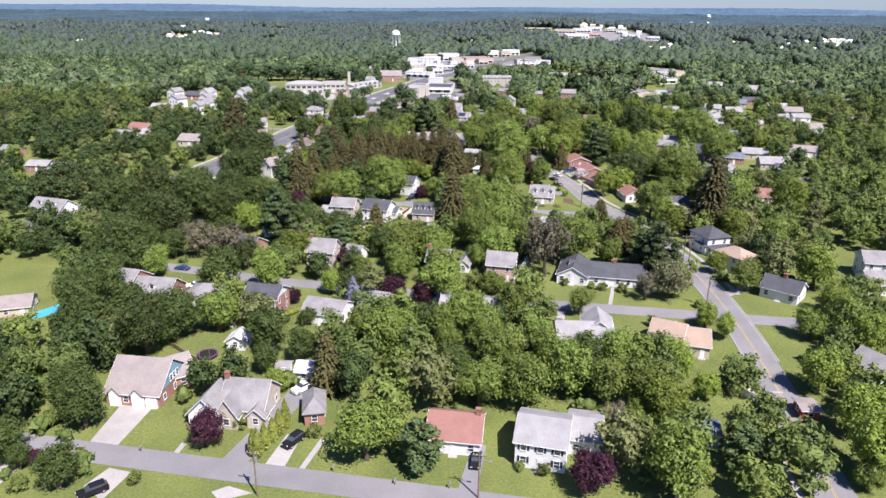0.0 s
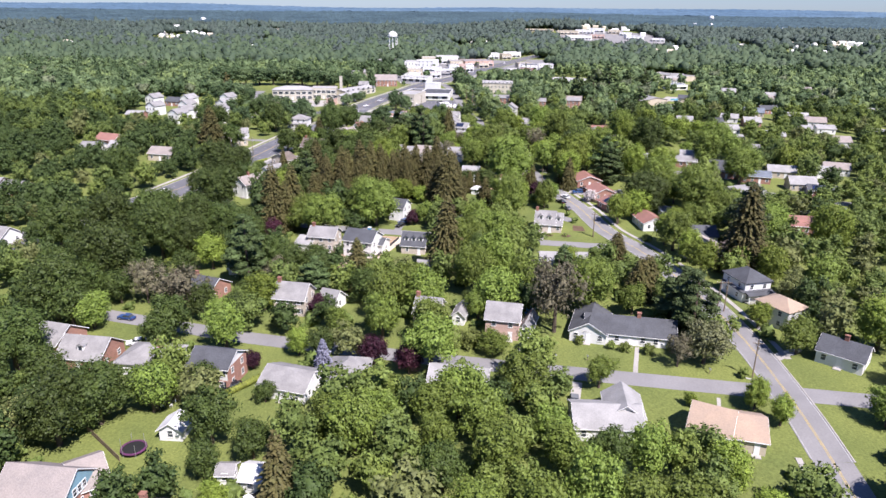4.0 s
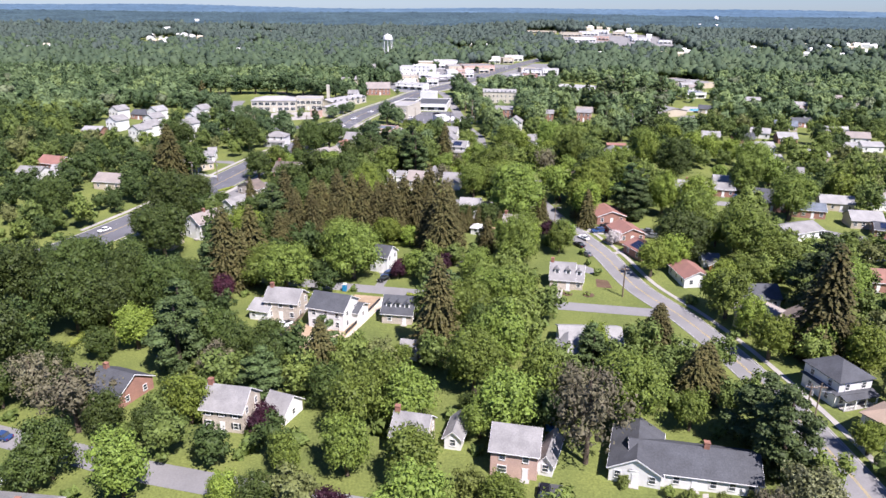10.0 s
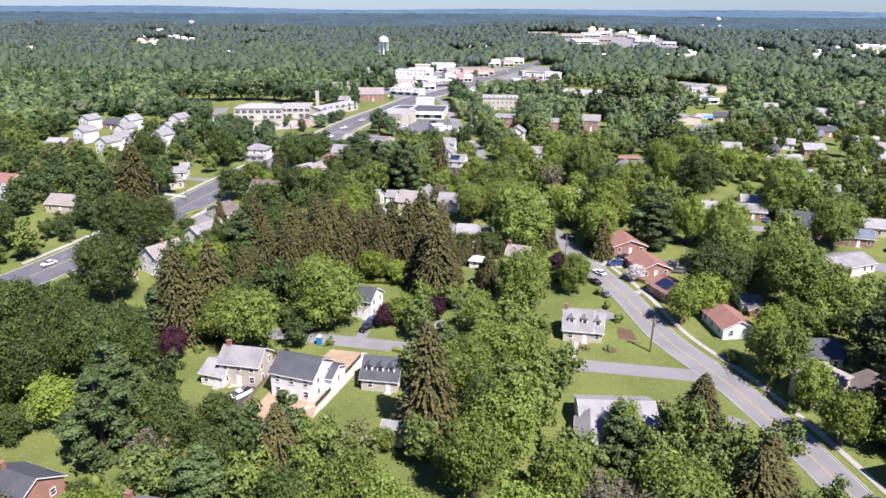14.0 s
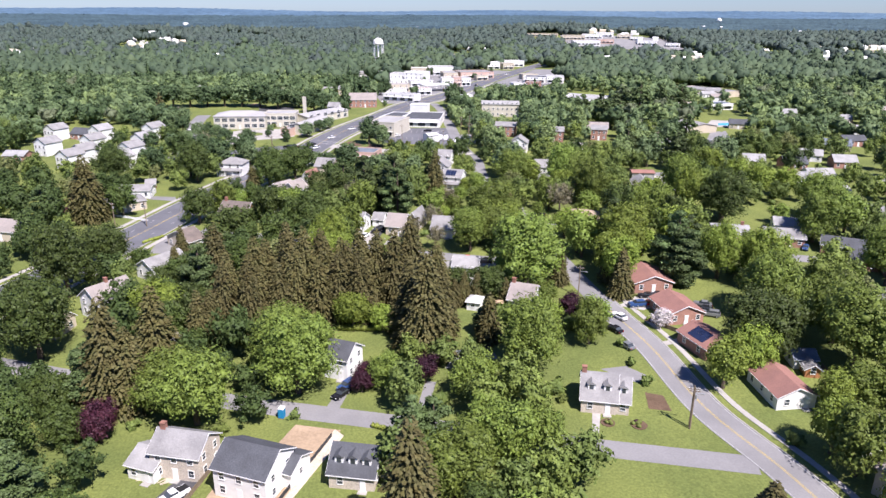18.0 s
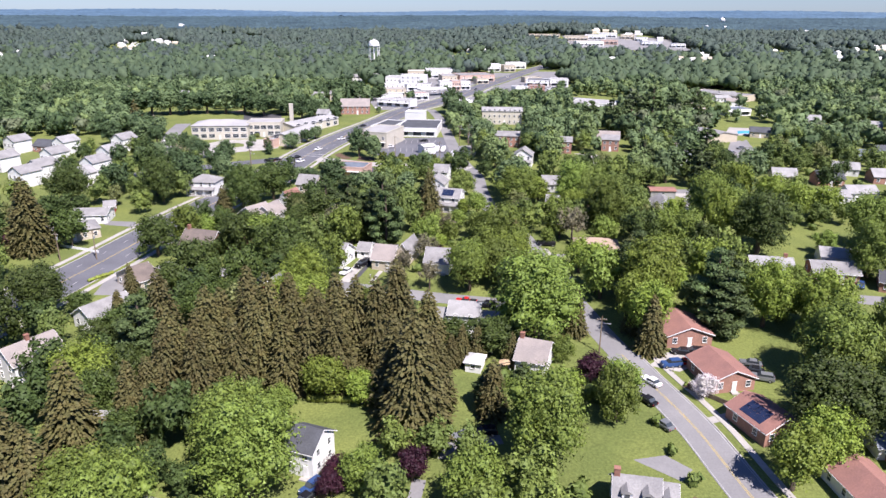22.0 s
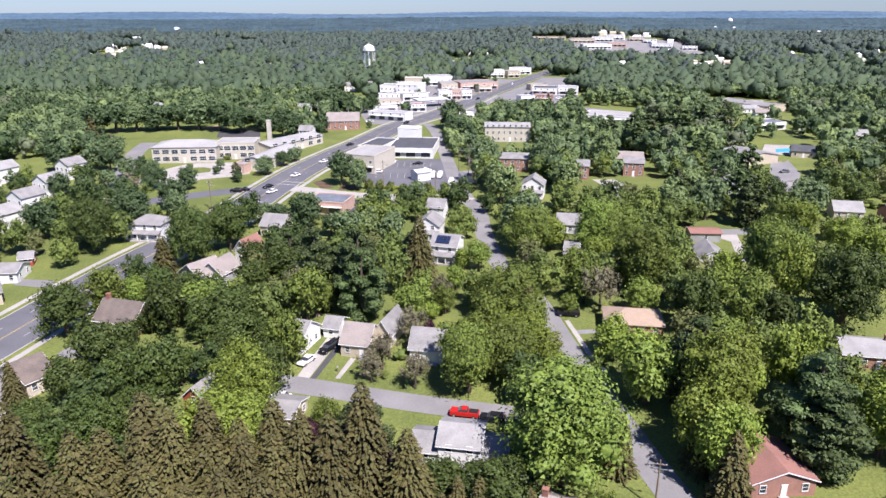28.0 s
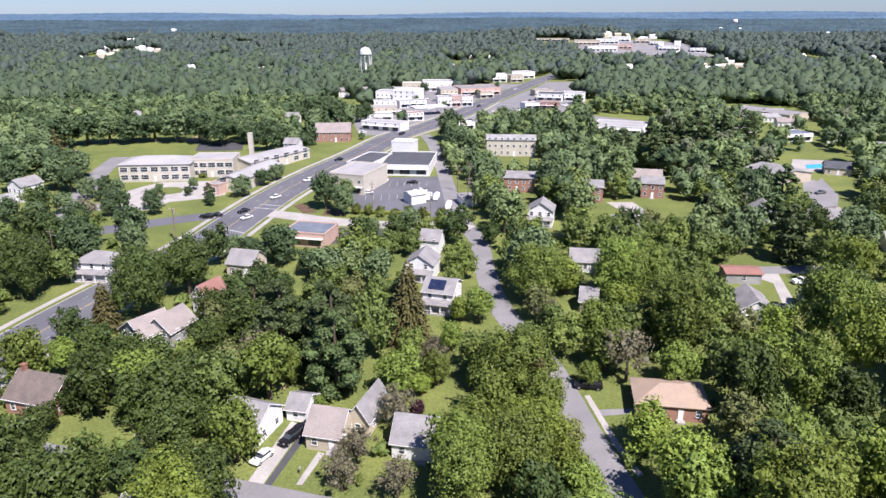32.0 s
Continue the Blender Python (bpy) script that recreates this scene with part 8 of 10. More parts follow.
tree("s", -68.5, 90.9, 3.5, 3.0)
tree("s", -50.6, 92.9, 2.9, 2.5)
tree("d", -80.2, 114.8, 6.8, 7.8)
tree("m", 7.3, 116.9, 10.3, 11.8)
tree("m", 16.5, 116.0, 11.0, 12.7)
tree("m", 25.8, 120.8, 10.6, 12.1)
tree("m", 32.5, 117.1, 10.3, 11.8)
tree("m", 40.0, 116.3, 11.1, 12.7)
tree("m", 23.1, 131.2, 9.4, 10.9)
tree("m", 37.1, 130.4, 9.4, 10.8)
tree("d", 30.6, 130.5, 8.5, 9.8)
tree("y", 42.3, 110.7, 9.0, 10.4)
tree("y", 52.9, 119.2, 7.0, 8.1)
tree("m", 11.6, 130.1, 10.3, 11.8)
tree("y", 49.0, 126.3, 8.3, 9.5)
tree("r", 24.4, 91.5, 8.7, 8.7)
tree("m", 38.1, 90.7, 13.5, 15.6)
tree("p", 50.9, 96.8, 7.4, 10.0)
tree("y", 75.9, 106.9, 10.3, 11.8)
tree("y", 72.3, 95.8, 10.9, 12.6)
tree("m", 70.0, 92.3, 5.7, 6.5)
tree("y", 76.8, 122.0, 10.7, 12.2)
tree("m", 93.7, 143.7, 11.1, 12.9)
tree("y", 96.8, 137.9, 8.9, 10.2)
tree("y", 99.1, 158.3, 8.6, 9.9)
tree("m", 86.8, 145.2, 8.2, 9.5)
tree("y", 64.2, 151.1, 6.4, 7.4)
tree("m", 35.1, 159.1, 6.8, 7.8)
tree("f", 60.6, 169.2, 11.2, 11.2)
tree("m", 17.7, 154.1, 10.9, 12.6)
tree("m", 5.5, 147.9, 12.6, 14.5)
tree("p", 61.9, 181.2, 12.5, 16.9)
tree("w", 29.6, 185.3, 14.0, 18.3)
tree("m", 16.2, 194.3, 13.4, 15.4)
tree("m", 83.4, 173.6, 9.6, 11.1)
tree("y", 102.6, 175.0, 12.1, 13.8)
tree("w", 32.4, 108.4, 4.9, 6.3)
tree("s", 17.4, 95.8, 3.0, 2.6)
tree("s", 13.4, 97.3, 2.3, 2.0)
tree("d", 2.2, 126.6, 9.1, 10.6)
tree("m", 1.3, 136.1, 7.8, 9.0)
tree("m", 35.2, 108.2, 5.7, 6.5)
tree("d", -90.6, 188.9, 12.8, 14.8)
tree("m", -84.8, 187.9, 9.9, 11.4)
tree("d", -110.8, 219.4, 10.5, 12.1)
tree("d", -92.8, 214.0, 18.3, 20.9)
tree("d", -87.6, 239.2, 17.0, 19.6)
tree("p", -55.1, 220.5, 14.3, 19.3)
tree("y", -68.6, 229.9, 11.4, 13.1)
tree("d", -63.0, 181.6, 10.6, 12.1)
tree("m", -48.4, 176.7, 11.1, 12.7)
tree("d", -64.7, 177.8, 9.3, 10.7)
tree("y", -30.8, 173.6, 7.2, 8.4)
tree("r", -13.0, 168.8, 7.8, 7.8)
tree("r", -5.0, 164.8, 7.6, 7.6)
tree("r", -30.1, 193.6, 6.2, 6.2)
tree("r", -39.6, 167.4, 5.1, 5.1)
tree("b", -23.3, 163.5, 5.0, 9.5)
tree("d", -63.4, 149.5, 8.9, 10.3)
tree("d", -68.4, 148.0, 8.1, 9.3)
tree("w", -44.9, 214.5, 8.1, 10.6)
tree("p", -33.1, 206.8, 9.8, 13.3)
tree("y", -44.7, 198.3, 9.5, 11.0)
tree("d", -32.8, 212.7, 10.3, 11.9)
tree("m", -12.5, 194.3, 12.4, 14.1)
tree("m", -2.4, 197.5, 12.4, 14.3)
tree("m", -0.8, 179.2, 11.7, 13.5)
tree("m", -22.9, 182.6, 6.7, 7.8)
tree("p", -23.3, 226.7, 7.5, 10.0)
tree("p", -61.2, 268.9, 13.6, 18.4)
tree("m", -18.0, 139.6, 10.2, 11.8)
tree("m", -10.2, 142.1, 8.4, 9.7)
tree("m", 1.0, 144.6, 9.3, 10.7)
tree("r", -11.7, 160.1, 3.3, 3.3)
tree("s", -38.3, 188.7, 5.1, 4.3)
tree("d", -97.8, 306.5, 12.1, 13.9)
tree("d", -121.1, 241.8, 15.6, 18.0)
tree("w", -77.9, 203.9, 9.8, 12.8)
tree("d", -79.0, 213.2, 10.3, 11.9)
tree("d", -85.3, 204.0, 9.8, 11.3)
tree("d", -94.4, 207.3, 9.9, 11.4)
tree("m", -7.3, 156.7, 4.0, 4.6)
tree("d", -33.5, 153.5, 4.7, 5.3)
tree("m", 9.4, 239.1, 14.4, 16.6)
tree("m", 10.8, 209.2, 14.5, 16.7)
tree("m", 23.5, 202.3, 11.9, 13.6)
tree("m", 11.3, 193.0, 8.1, 9.4)
tree("p", 61.3, 189.2, 12.8, 17.3)
tree("m", 77.6, 245.5, 13.4, 15.4)
tree("y", 78.9, 234.9, 9.0, 10.4)
tree("p", 100.7, 246.3, 16.0, 21.6)
tree("m", 96.2, 279.0, 19.9, 22.9)
tree("y", 74.5, 279.5, 11.5, 12.5)
tree("m", 110.4, 250.6, 13.6, 15.6)
tree("y", 126.6, 241.9, 14.3, 16.4)
tree("y", 96.9, 216.8, 10.4, 11.9)
tree("m", 106.6, 208.7, 12.1, 14.0)
tree("y", 80.4, 187.2, 6.9, 7.9)
tree("w", 54.3, 167.9, 6.1, 7.8)
tree("m", 9.4, 140.6, 10.3, 11.8)
tree("m", 22.4, 139.4, 8.2, 9.4)
tree("y", 51.9, 152.3, 3.1, 3.5)
tree("y", 66.2, 153.4, 4.6, 5.4)
tree("y", 66.9, 145.6, 5.8, 6.7)
tree("s", 8.7, 177.0, 6.5, 5.5)
tree("s", 4.7, 175.6, 5.5, 4.7)
tree("s", 34.7, 179.0, 2.8, 2.4)
tree("s", 41.6, 176.2, 2.6, 2.2)
tree("s", 44.5, 174.9, 3.1, 2.7)
tree("s", 49.5, 173.6, 3.6, 3.1)
tree("s", 54.9, 175.3, 2.4, 2.1)
tree("s", 66.9, 163.2, 3.0, 2.5)
tree("y", 38.8, 223.2, 8.6, 9.9)
tree("p", -61.4, 269.4, 12.3, 16.7)
tree("p", -59.2, 233.7, 13.4, 18.1)
tree("d", -70.2, 249.3, 14.8, 17.1)
tree("r", -55.9, 256.7, 7.9, 7.9)
tree("r", -9.2, 273.2, 5.5, 5.5)
tree("r", 3.7, 224.9, 7.2, 7.2)
tree("c", -22.0, 214.2, 9.1, 15.8)
tree("c", 3.0, 226.4, 13.0, 22.8)
tree("d", -42.7, 221.4, 9.7, 11.2)
tree("d", -18.7, 203.5, 10.0, 11.4)
tree("m", -8.2, 205.6, 11.7, 13.4)
tree("r", -29.4, 195.9, 5.9, 5.9)
tree("d", -93.8, 319.5, 17.8, 20.5)
tree("d", -80.4, 244.8, 13.4, 15.4)
tree("d", -75.1, 225.2, 8.2, 9.4)
tree("d", -90.4, 277.7, 11.1, 12.8)
tree("d", -135.4, 321.2, 16.3, 18.7)
tree("d", -47.7, 227.9, 10.2, 11.7)
tree("d", -36.4, 227.1, 9.2, 10.6)
tree("m", -4.9, 222.0, 5.5, 6.2)
tree("d", -52.6, 207.4, 4.8, 5.5)
tree("d", -59.3, 193.8, 8.5, 9.8)
tree("d", -50.8, 192.3, 7.7, 8.9)
tree("y", -20.8, 228.6, 3.8, 4.3)
tree("m", 86.5, 296.0, 13.0, 15.0)
tree("m", 98.7, 292.3, 15.6, 18.0)
tree("y", 78.7, 223.0, 10.6, 12.2)
tree("c", 92.0, 225.9, 16.8, 29.4)
tree("c", 55.6, 205.4, 10.1, 13.1)
tree("w", 29.7, 197.4, 9.5, 12.4)
tree("m", 17.3, 220.4, 13.1, 15.1)
tree("p", 37.9, 221.6, 7.9, 10.7)
tree("m", 13.4, 248.3, 11.5, 13.3)
tree("d", 13.5, 228.1, 11.1, 12.8)
tree("m", 25.2, 250.0, 9.6, 11.1)
tree("m", 103.3, 269.7, 11.7, 13.5)
tree("m", 90.2, 265.7, 10.3, 11.9)
tree("m", 90.1, 224.3, 9.8, 11.2)
tree("c", 34.4, 335.1, 7.8, 13.6)
tree("y", 95.9, 322.9, 15.0, 17.2)
tree("m", 131.4, 325.1, 18.0, 20.8)
tree("y", 162.0, 348.3, 12.9, 14.9)
tree("d", 9.1, 200.7, 4.6, 5.2)
tree("m", 51.2, 195.1, 7.9, 9.1)
tree("s", 47.5, 228.0, 3.3, 2.8)
tree("y", 84.2, 264.4, 9.2, 10.5)
tree("c", 3.8, 289.7, 14.7, 25.7)
tree("c", -0.8, 317.7, 12.1, 21.1)
tree("c", -44.1, 298.0, 10.3, 17.9)
tree("c", -40.7, 305.8, 10.7, 18.8)
tree("c", -38.2, 314.5, 11.2, 19.7)
tree("c", -33.6, 319.0, 11.5, 20.2)
tree("c", -28.2, 314.4, 11.2, 19.7)
tree("c", -24.9, 320.1, 10.9, 19.1)
tree("c", -19.3, 317.8, 10.7, 18.9)
tree("c", -14.6, 320.1, 10.9, 19.1)
tree("c", -9.6, 315.3, 10.6, 18.6)
tree("c", -5.1, 314.2, 11.3, 19.6)
tree("c", 5.9, 315.2, 10.6, 18.5)
tree("c", -46.8, 295.1, 8.3, 14.6)
tree("c", -28.8, 306.8, 10.2, 17.8)
tree("c", -16.9, 311.9, 9.8, 17.2)
tree("c", -58.5, 268.0, 14.2, 24.8)
tree("d", -48.3, 286.7, 8.4, 9.7)
tree("r", -8.7, 277.1, 5.4, 5.4)
tree("r", 3.9, 276.6, 6.6, 6.6)
tree("p", 1.7, 252.5, 8.6, 11.7)
tree("p", 5.9, 254.7, 8.3, 11.1)
tree("d", -68.7, 264.0, 10.3, 11.8)
tree("d", -61.8, 255.0, 8.1, 9.4)
tree("r", -57.4, 262.3, 6.0, 6.0)
tree("d", -105.6, 381.0, 12.0, 13.7)
tree("d", -76.2, 374.0, 13.1, 15.1)
tree("d", -57.1, 324.1, 11.7, 13.4)
tree("y", -26.0, 341.5, 13.9, 15.9)
tree("p", -8.3, 381.1, 13.4, 18.1)
tree("p", -131.5, 377.4, 10.3, 13.9)
tree("d", -67.5, 317.5, 9.0, 10.4)
tree("p", -121.5, 386.3, 10.7, 14.5)
tree("d", -64.8, 322.2, 9.2, 10.7)
tree("d", -58.7, 355.6, 12.7, 14.6)
tree("r", -127.1, 382.2, 4.0, 4.0)
tree("s", -68.3, 270.6, 5.1, 4.4)
tree("s", -34.2, 258.6, 3.1, 2.6)
tree("m", 30.5, 323.6, 21.6, 23.5)
tree("y", 94.3, 298.0, 9.0, 10.4)
tree("m", 16.0, 251.1, 12.0, 13.7)
tree("m", 20.1, 248.7, 11.1, 12.8)
tree("y", 76.8, 251.5, 10.7, 12.3)
tree("m", 96.3, 331.8, 10.8, 12.4)
tree("m", 27.5, 380.6, 15.0, 17.2)
tree("m", 141.2, 381.2, 16.4, 18.8)
tree("m", 141.8, 366.0, 12.6, 14.5)
tree("c", 18.6, 295.0, 7.1, 12.4)
tree("m", 104.3, 311.0, 9.7, 11.2)
tree("s", 31.8, 269.0, 2.5, 2.1)
tree("c", -39.9, 310.3, 10.9, 19.0)
tree("c", -31.8, 313.6, 11.2, 19.5)
tree("c", -22.3, 313.5, 11.2, 19.5)
tree("c", -12.8, 313.3, 11.2, 19.4)
tree("c", -45.0, 303.1, 10.2, 18.0)
tree("c", -38.1, 297.3, 9.7, 17.1)
tree("c", -32.6, 302.9, 10.2, 17.9)
tree("c", -23.1, 305.2, 10.4, 18.2)
tree("c", -12.8, 305.0, 10.4, 18.2)
tree("c", -0.3, 297.3, 10.7, 18.7)
tree("c", 7.2, 298.0, 10.0, 17.4)
tree("c", -36.9, 303.0, 10.2, 17.9)
tree("c", -18.3, 306.7, 10.6, 18.5)
tree("p", -9.8, 387.7, 14.8, 20.0)
tree("c", -47.9, 289.7, 8.4, 14.8)
tree("d", -36.9, 371.7, 12.6, 14.4)
tree("m", -44.1, 377.1, 12.9, 14.9)
tree("d", -52.2, 374.6, 11.9, 13.6)
tree("m", -70.5, 383.6, 11.0, 12.6)
tree("d", -61.6, 346.4, 9.9, 11.4)
tree("d", -62.0, 334.4, 9.3, 10.6)
tree("d", -62.3, 326.0, 9.6, 11.1)
tree("m", -21.4, 379.6, 12.7, 14.7)
tree("m", -22.6, 360.9, 10.7, 12.3)
tree("p", 3.1, 408.0, 10.9, 14.8)
tree("m", 3.9, 380.8, 10.8, 12.4)
tree("w", -1.8, 358.7, 6.4, 8.3)
tree("d", -61.4, 414.5, 15.4, 17.7)
tree("m", -100.9, 436.7, 12.3, 14.1)
tree("d", -127.8, 424.2, 16.0, 18.3)
tree("c", -68.8, 331.3, 5.6, 9.7)
tree("c", -72.6, 346.9, 4.8, 8.4)
tree("d", -54.2, 428.8, 13.4, 15.5)
tree("d", -30.9, 400.3, 11.9, 13.6)
tree("d", -116.9, 438.7, 13.9, 16.0)
tree("m", 34.1, 333.0, 13.8, 15.8)
tree("m", 67.1, 354.0, 12.4, 14.3)
tree("p", 18.9, 302.9, 5.2, 6.9)
tree("p", 25.2, 303.8, 5.2, 7.0)
tree("y", 32.0, 295.9, 8.9, 10.2)
tree("c", 13.3, 315.1, 4.6, 8.1)
tree("c", 16.6, 315.7, 4.6, 8.2)
tree("c", 24.1, 314.4, 4.6, 8.1)
tree("c", 10.8, 313.3, 4.6, 8.0)
tree("m", 15.4, 355.2, 11.5, 13.2)
tree("m", 63.2, 397.3, 15.5, 17.9)
tree("m", 46.6, 390.1, 11.3, 13.0)
tree("m", 35.9, 423.4, 16.0, 18.3)
tree("m", 56.3, 423.2, 16.0, 18.3)
tree("m", 62.2, 421.7, 14.4, 16.6)
tree("y", 131.6, 409.6, 12.3, 14.1)
tree("y", 142.5, 410.0, 12.3, 14.1)
tree("m", 21.4, 370.8, 11.4, 13.1)
tree("m", 31.1, 371.3, 9.2, 10.6)
tree("m", 35.1, 314.6, 5.6, 6.5)
tree("y", 69.2, 347.5, 9.0, 10.4)
tree("y", 126.6, 418.9, 14.2, 16.3)
tree("y", 119.1, 429.9, 13.4, 15.5)
tree("p", -21.1, 391.7, 13.7, 18.5)
tree("p", -14.1, 397.8, 12.4, 16.7)
tree("p", -30.7, 406.5, 11.1, 15.0)
tree("d", -42.4, 410.9, 9.3, 10.7)
tree("d", -94.7, 427.1, 14.6, 16.9)
tree("d", -90.3, 446.0, 12.4, 14.3)
tree("d", -61.5, 426.9, 13.6, 15.6)
tree("c", -66.4, 408.0, 7.4, 12.8)
tree("c", 4.7, 402.1, 10.5, 18.4)
tree("w", -23.7, 382.6, 9.5, 12.3)
tree("d", -38.3, 395.3, 9.4, 10.8)
tree("d", -45.7, 385.5, 9.7, 11.2)
tree("d", -36.9, 380.8, 9.4, 10.8)
tree("d", -51.6, 387.0, 8.8, 10.1)
tree("d", -61.7, 391.0, 8.3, 9.5)
tree("m", -66.4, 389.2, 8.2, 9.4)
tree("d", -33.5, 364.8, 9.9, 11.3)
tree("d", -42.7, 370.3, 9.5, 10.9)
tree("w", 10.3, 388.6, 6.3, 8.3)
tree("m", 1.0, 473.3, 9.9, 11.3)
tree("d", -44.4, 452.8, 7.8, 8.9)
tree("y", -12.8, 438.7, 9.6, 11.1)
tree("m", -5.1, 432.8, 9.3, 10.7)
tree("d", -34.5, 449.7, 11.4, 13.1)
tree("m", -19.4, 435.0, 11.8, 13.5)
tree("d", -54.9, 356.2, 8.5, 9.8)
tree("d", -52.5, 349.3, 8.0, 9.2)
tree("d", -42.3, 353.3, 7.8, 9.1)
tree("d", -36.3, 362.9, 6.6, 7.6)
tree("d", -31.9, 361.2, 5.1, 5.9)
tree("d", -30.0, 367.5, 7.0, 8.0)
tree("m", -80.1, 455.6, 9.9, 11.4)
tree("m", -18.3, 385.1, 7.0, 8.2)
tree("y", 8.3, 380.7, 5.2, 5.9)
tree("r", 7.7, 374.0, 3.7, 3.7)
tree("m", -21.4, 363.4, 3.4, 3.9)
tree("m", -10.9, 375.5, 3.0, 3.4)
tree("m", 36.1, 436.4, 16.5, 18.9)
tree("y", 44.4, 428.2, 10.2, 11.7)
tree("m", 21.0, 412.2, 8.3, 9.5)
tree("r", 22.6, 395.0, 4.0, 4.0)
tree("c", 30.8, 375.7, 6.4, 11.2)
tree("m", 60.9, 436.0, 13.0, 14.9)
tree("p", 62.1, 407.2, 9.1, 12.3)
tree("m", 101.4, 457.7, 13.1, 15.0)
tree("p", 112.7, 451.6, 12.7, 17.1)
tree("m", 137.2, 459.8, 14.4, 16.6)
tree("y", 47.6, 362.6, 9.7, 11.1)
tree("m", 75.9, 383.7, 11.2, 12.9)
tree("m", 83.9, 380.9, 11.0, 12.6)
tree("p", 130.4, 447.0, 9.9, 13.3)
tree("m", 16.6, 364.8, 9.8, 11.3)
tree("y", 32.5, 355.4, 7.7, 8.9)
tree("m", 20.4, 382.4, 9.5, 10.9)
tree("w", 49.7, 385.7, 9.5, 12.3)
tree("m", 59.6, 383.9, 9.4, 10.8)
tree("m", 47.1, 403.0, 9.8, 11.4)
tree("w", 37.0, 407.2, 6.0, 7.9)
tree("y", 54.9, 410.8, 9.3, 10.7)
tree("m", 27.4, 391.9, 7.3, 8.5)
tree("m", 34.6, 351.2, 8.0, 9.3)
tree("m", 111.8, 413.8, 9.3, 10.8)
tree("y", 86.2, 400.2, 8.7, 10.0)
tree("y", 88.7, 455.4, 14.2, 16.4)
tree("y", 101.1, 474.9, 15.5, 17.9)
tree("y", 59.0, 489.8, 13.5, 15.6)
tree("m", 123.2, 497.8, 12.1, 14.0)
tree("y", 32.4, 477.9, 14.3, 16.4)
tree("y", 30.7, 493.1, 12.2, 14.0)
tree("p", 115.6, 469.1, 12.4, 16.7)
tree("m", 41.7, 383.8, 5.3, 6.0)
tree("d", -121.3, 524.5, 6.7, 7.6)
tree("d", -106.5, 495.3, 6.7, 7.8)
tree("d", -91.3, 497.9, 6.8, 7.9)
tree("d", -74.7, 508.9, 4.7, 5.3)
tree("d", -111.1, 484.5, 6.9, 7.9)
tree("d", -119.7, 514.8, 3.9, 4.4)
tree("d", -88.0, 522.6, 4.0, 4.5)
tree("d", -61.9, 537.5, 7.9, 9.0)
tree("d", -30.8, 504.1, 12.3, 14.2)
tree("m", -23.4, 496.9, 10.0, 11.4)
tree("s", -18.9, 498.1, 4.0, 3.4)
tree("s", -14.5, 496.6, 3.6, 3.1)
tree("s", -10.1, 494.6, 3.6, 3.0)
tree("s", -5.3, 493.3, 3.5, 3.0)
tree("s", -0.3, 493.4, 3.9, 3.4)
tree("s", 4.7, 492.7, 3.9, 3.3)
tree("d", -45.5, 458.5, 5.1, 5.9)
tree("m", -10.6, 473.8, 5.5, 6.3)
tree("d", -37.4, 699.0, 10.7, 12.3)
tree("d", -52.7, 666.6, 19.8, 22.8)
tree("d", -70.2, 707.2, 14.5, 16.7)
tree("d", 14.8, 633.7, 15.3, 17.6)
tree("d", 18.6, 585.4, 13.4, 15.4)
tree("m", 33.3, 608.8, 8.6, 9.9)
tree("m", 49.0, 641.5, 15.5, 17.9)
tree("m", 22.7, 545.8, 7.2, 8.2)
tree("m", 54.8, 522.9, 15.4, 17.6)
tree("y", 83.3, 536.8, 13.8, 15.8)
tree("m", 30.9, 537.0, 13.8, 15.9)
tree("d", -180.3, 580.9, 13.2, 15.3)
tree("d", -185.6, 616.8, 20.3, 17.2)
tree("d", -176.7, 622.6, 20.6, 17.4)
tree("m", -166.2, 625.5, 20.8, 17.5)
tree("d", -155.4, 628.5, 21.0, 17.7)
tree("d", -143.9, 629.9, 21.0, 17.8)
tree("m", -131.7, 629.8, 21.0, 17.8)
tree("d", -118.6, 626.6, 20.9, 17.6)
tree("d", -105.1, 621.9, 20.6, 17.3)
tree("m", -97.4, 636.3, 18.5, 15.6)
tree("d", -77.5, 605.3, 14.2, 16.3)
tree("d", -72.6, 614.4, 11.6, 13.4)
tree("d", -91.4, 624.7, 14.4, 12.1)
tree("d", -158.8, 557.6, 10.8, 12.5)
tree("p", 92.8, 571.3, 12.8, 17.3)
tree("p", 105.0, 569.1, 12.7, 17.2)
tree("m", -9.7, 787.1, 6.0, 6.9)
tree("m", 11.7, 765.5, 4.9, 5.7)
tree("m", 38.5, 825.5, 6.4, 7.3)
tree("d", -34.3, 708.7, 4.4, 5.0)
tree("m", -27.6, 822.8, 6.4, 7.3)
tree("m", 59.3, 894.9, 6.1, 7.0)
tree("m", -33.0, 635.6, 4.3, 5.0)
tree("m", 35.9, 686.1, 9.0, 10.4)
tree("y", 43.4, 647.7, 12.6, 14.5)
tree("m", 16.2, 616.5, 11.7, 13.4)
tree("m", 21.5, 569.9, 10.3, 11.8)
tree("p", 119.3, 583.4, 16.0, 21.4)
tree("p", 133.2, 589.3, 16.1, 21.8)
tree("p", 150.6, 602.5, 14.0, 18.9)
tree("p", 167.0, 611.9, 14.3, 19.4)
tree("p", 126.2, 532.6, 13.6, 18.3)
tree("p", 133.6, 501.7, 12.1, 16.4)
tree("p", 94.8, 469.0, 10.7, 14.3)
tree("c", -166.5, 574.9, 9.4, 16.4)
tree("s", -1.1, 355.6, 2.3, 2.0)
tree("m", -22.3, 294.9, 6.9, 7.9)
tree("F", 61.3, 300.4, 5.8, 5.2)
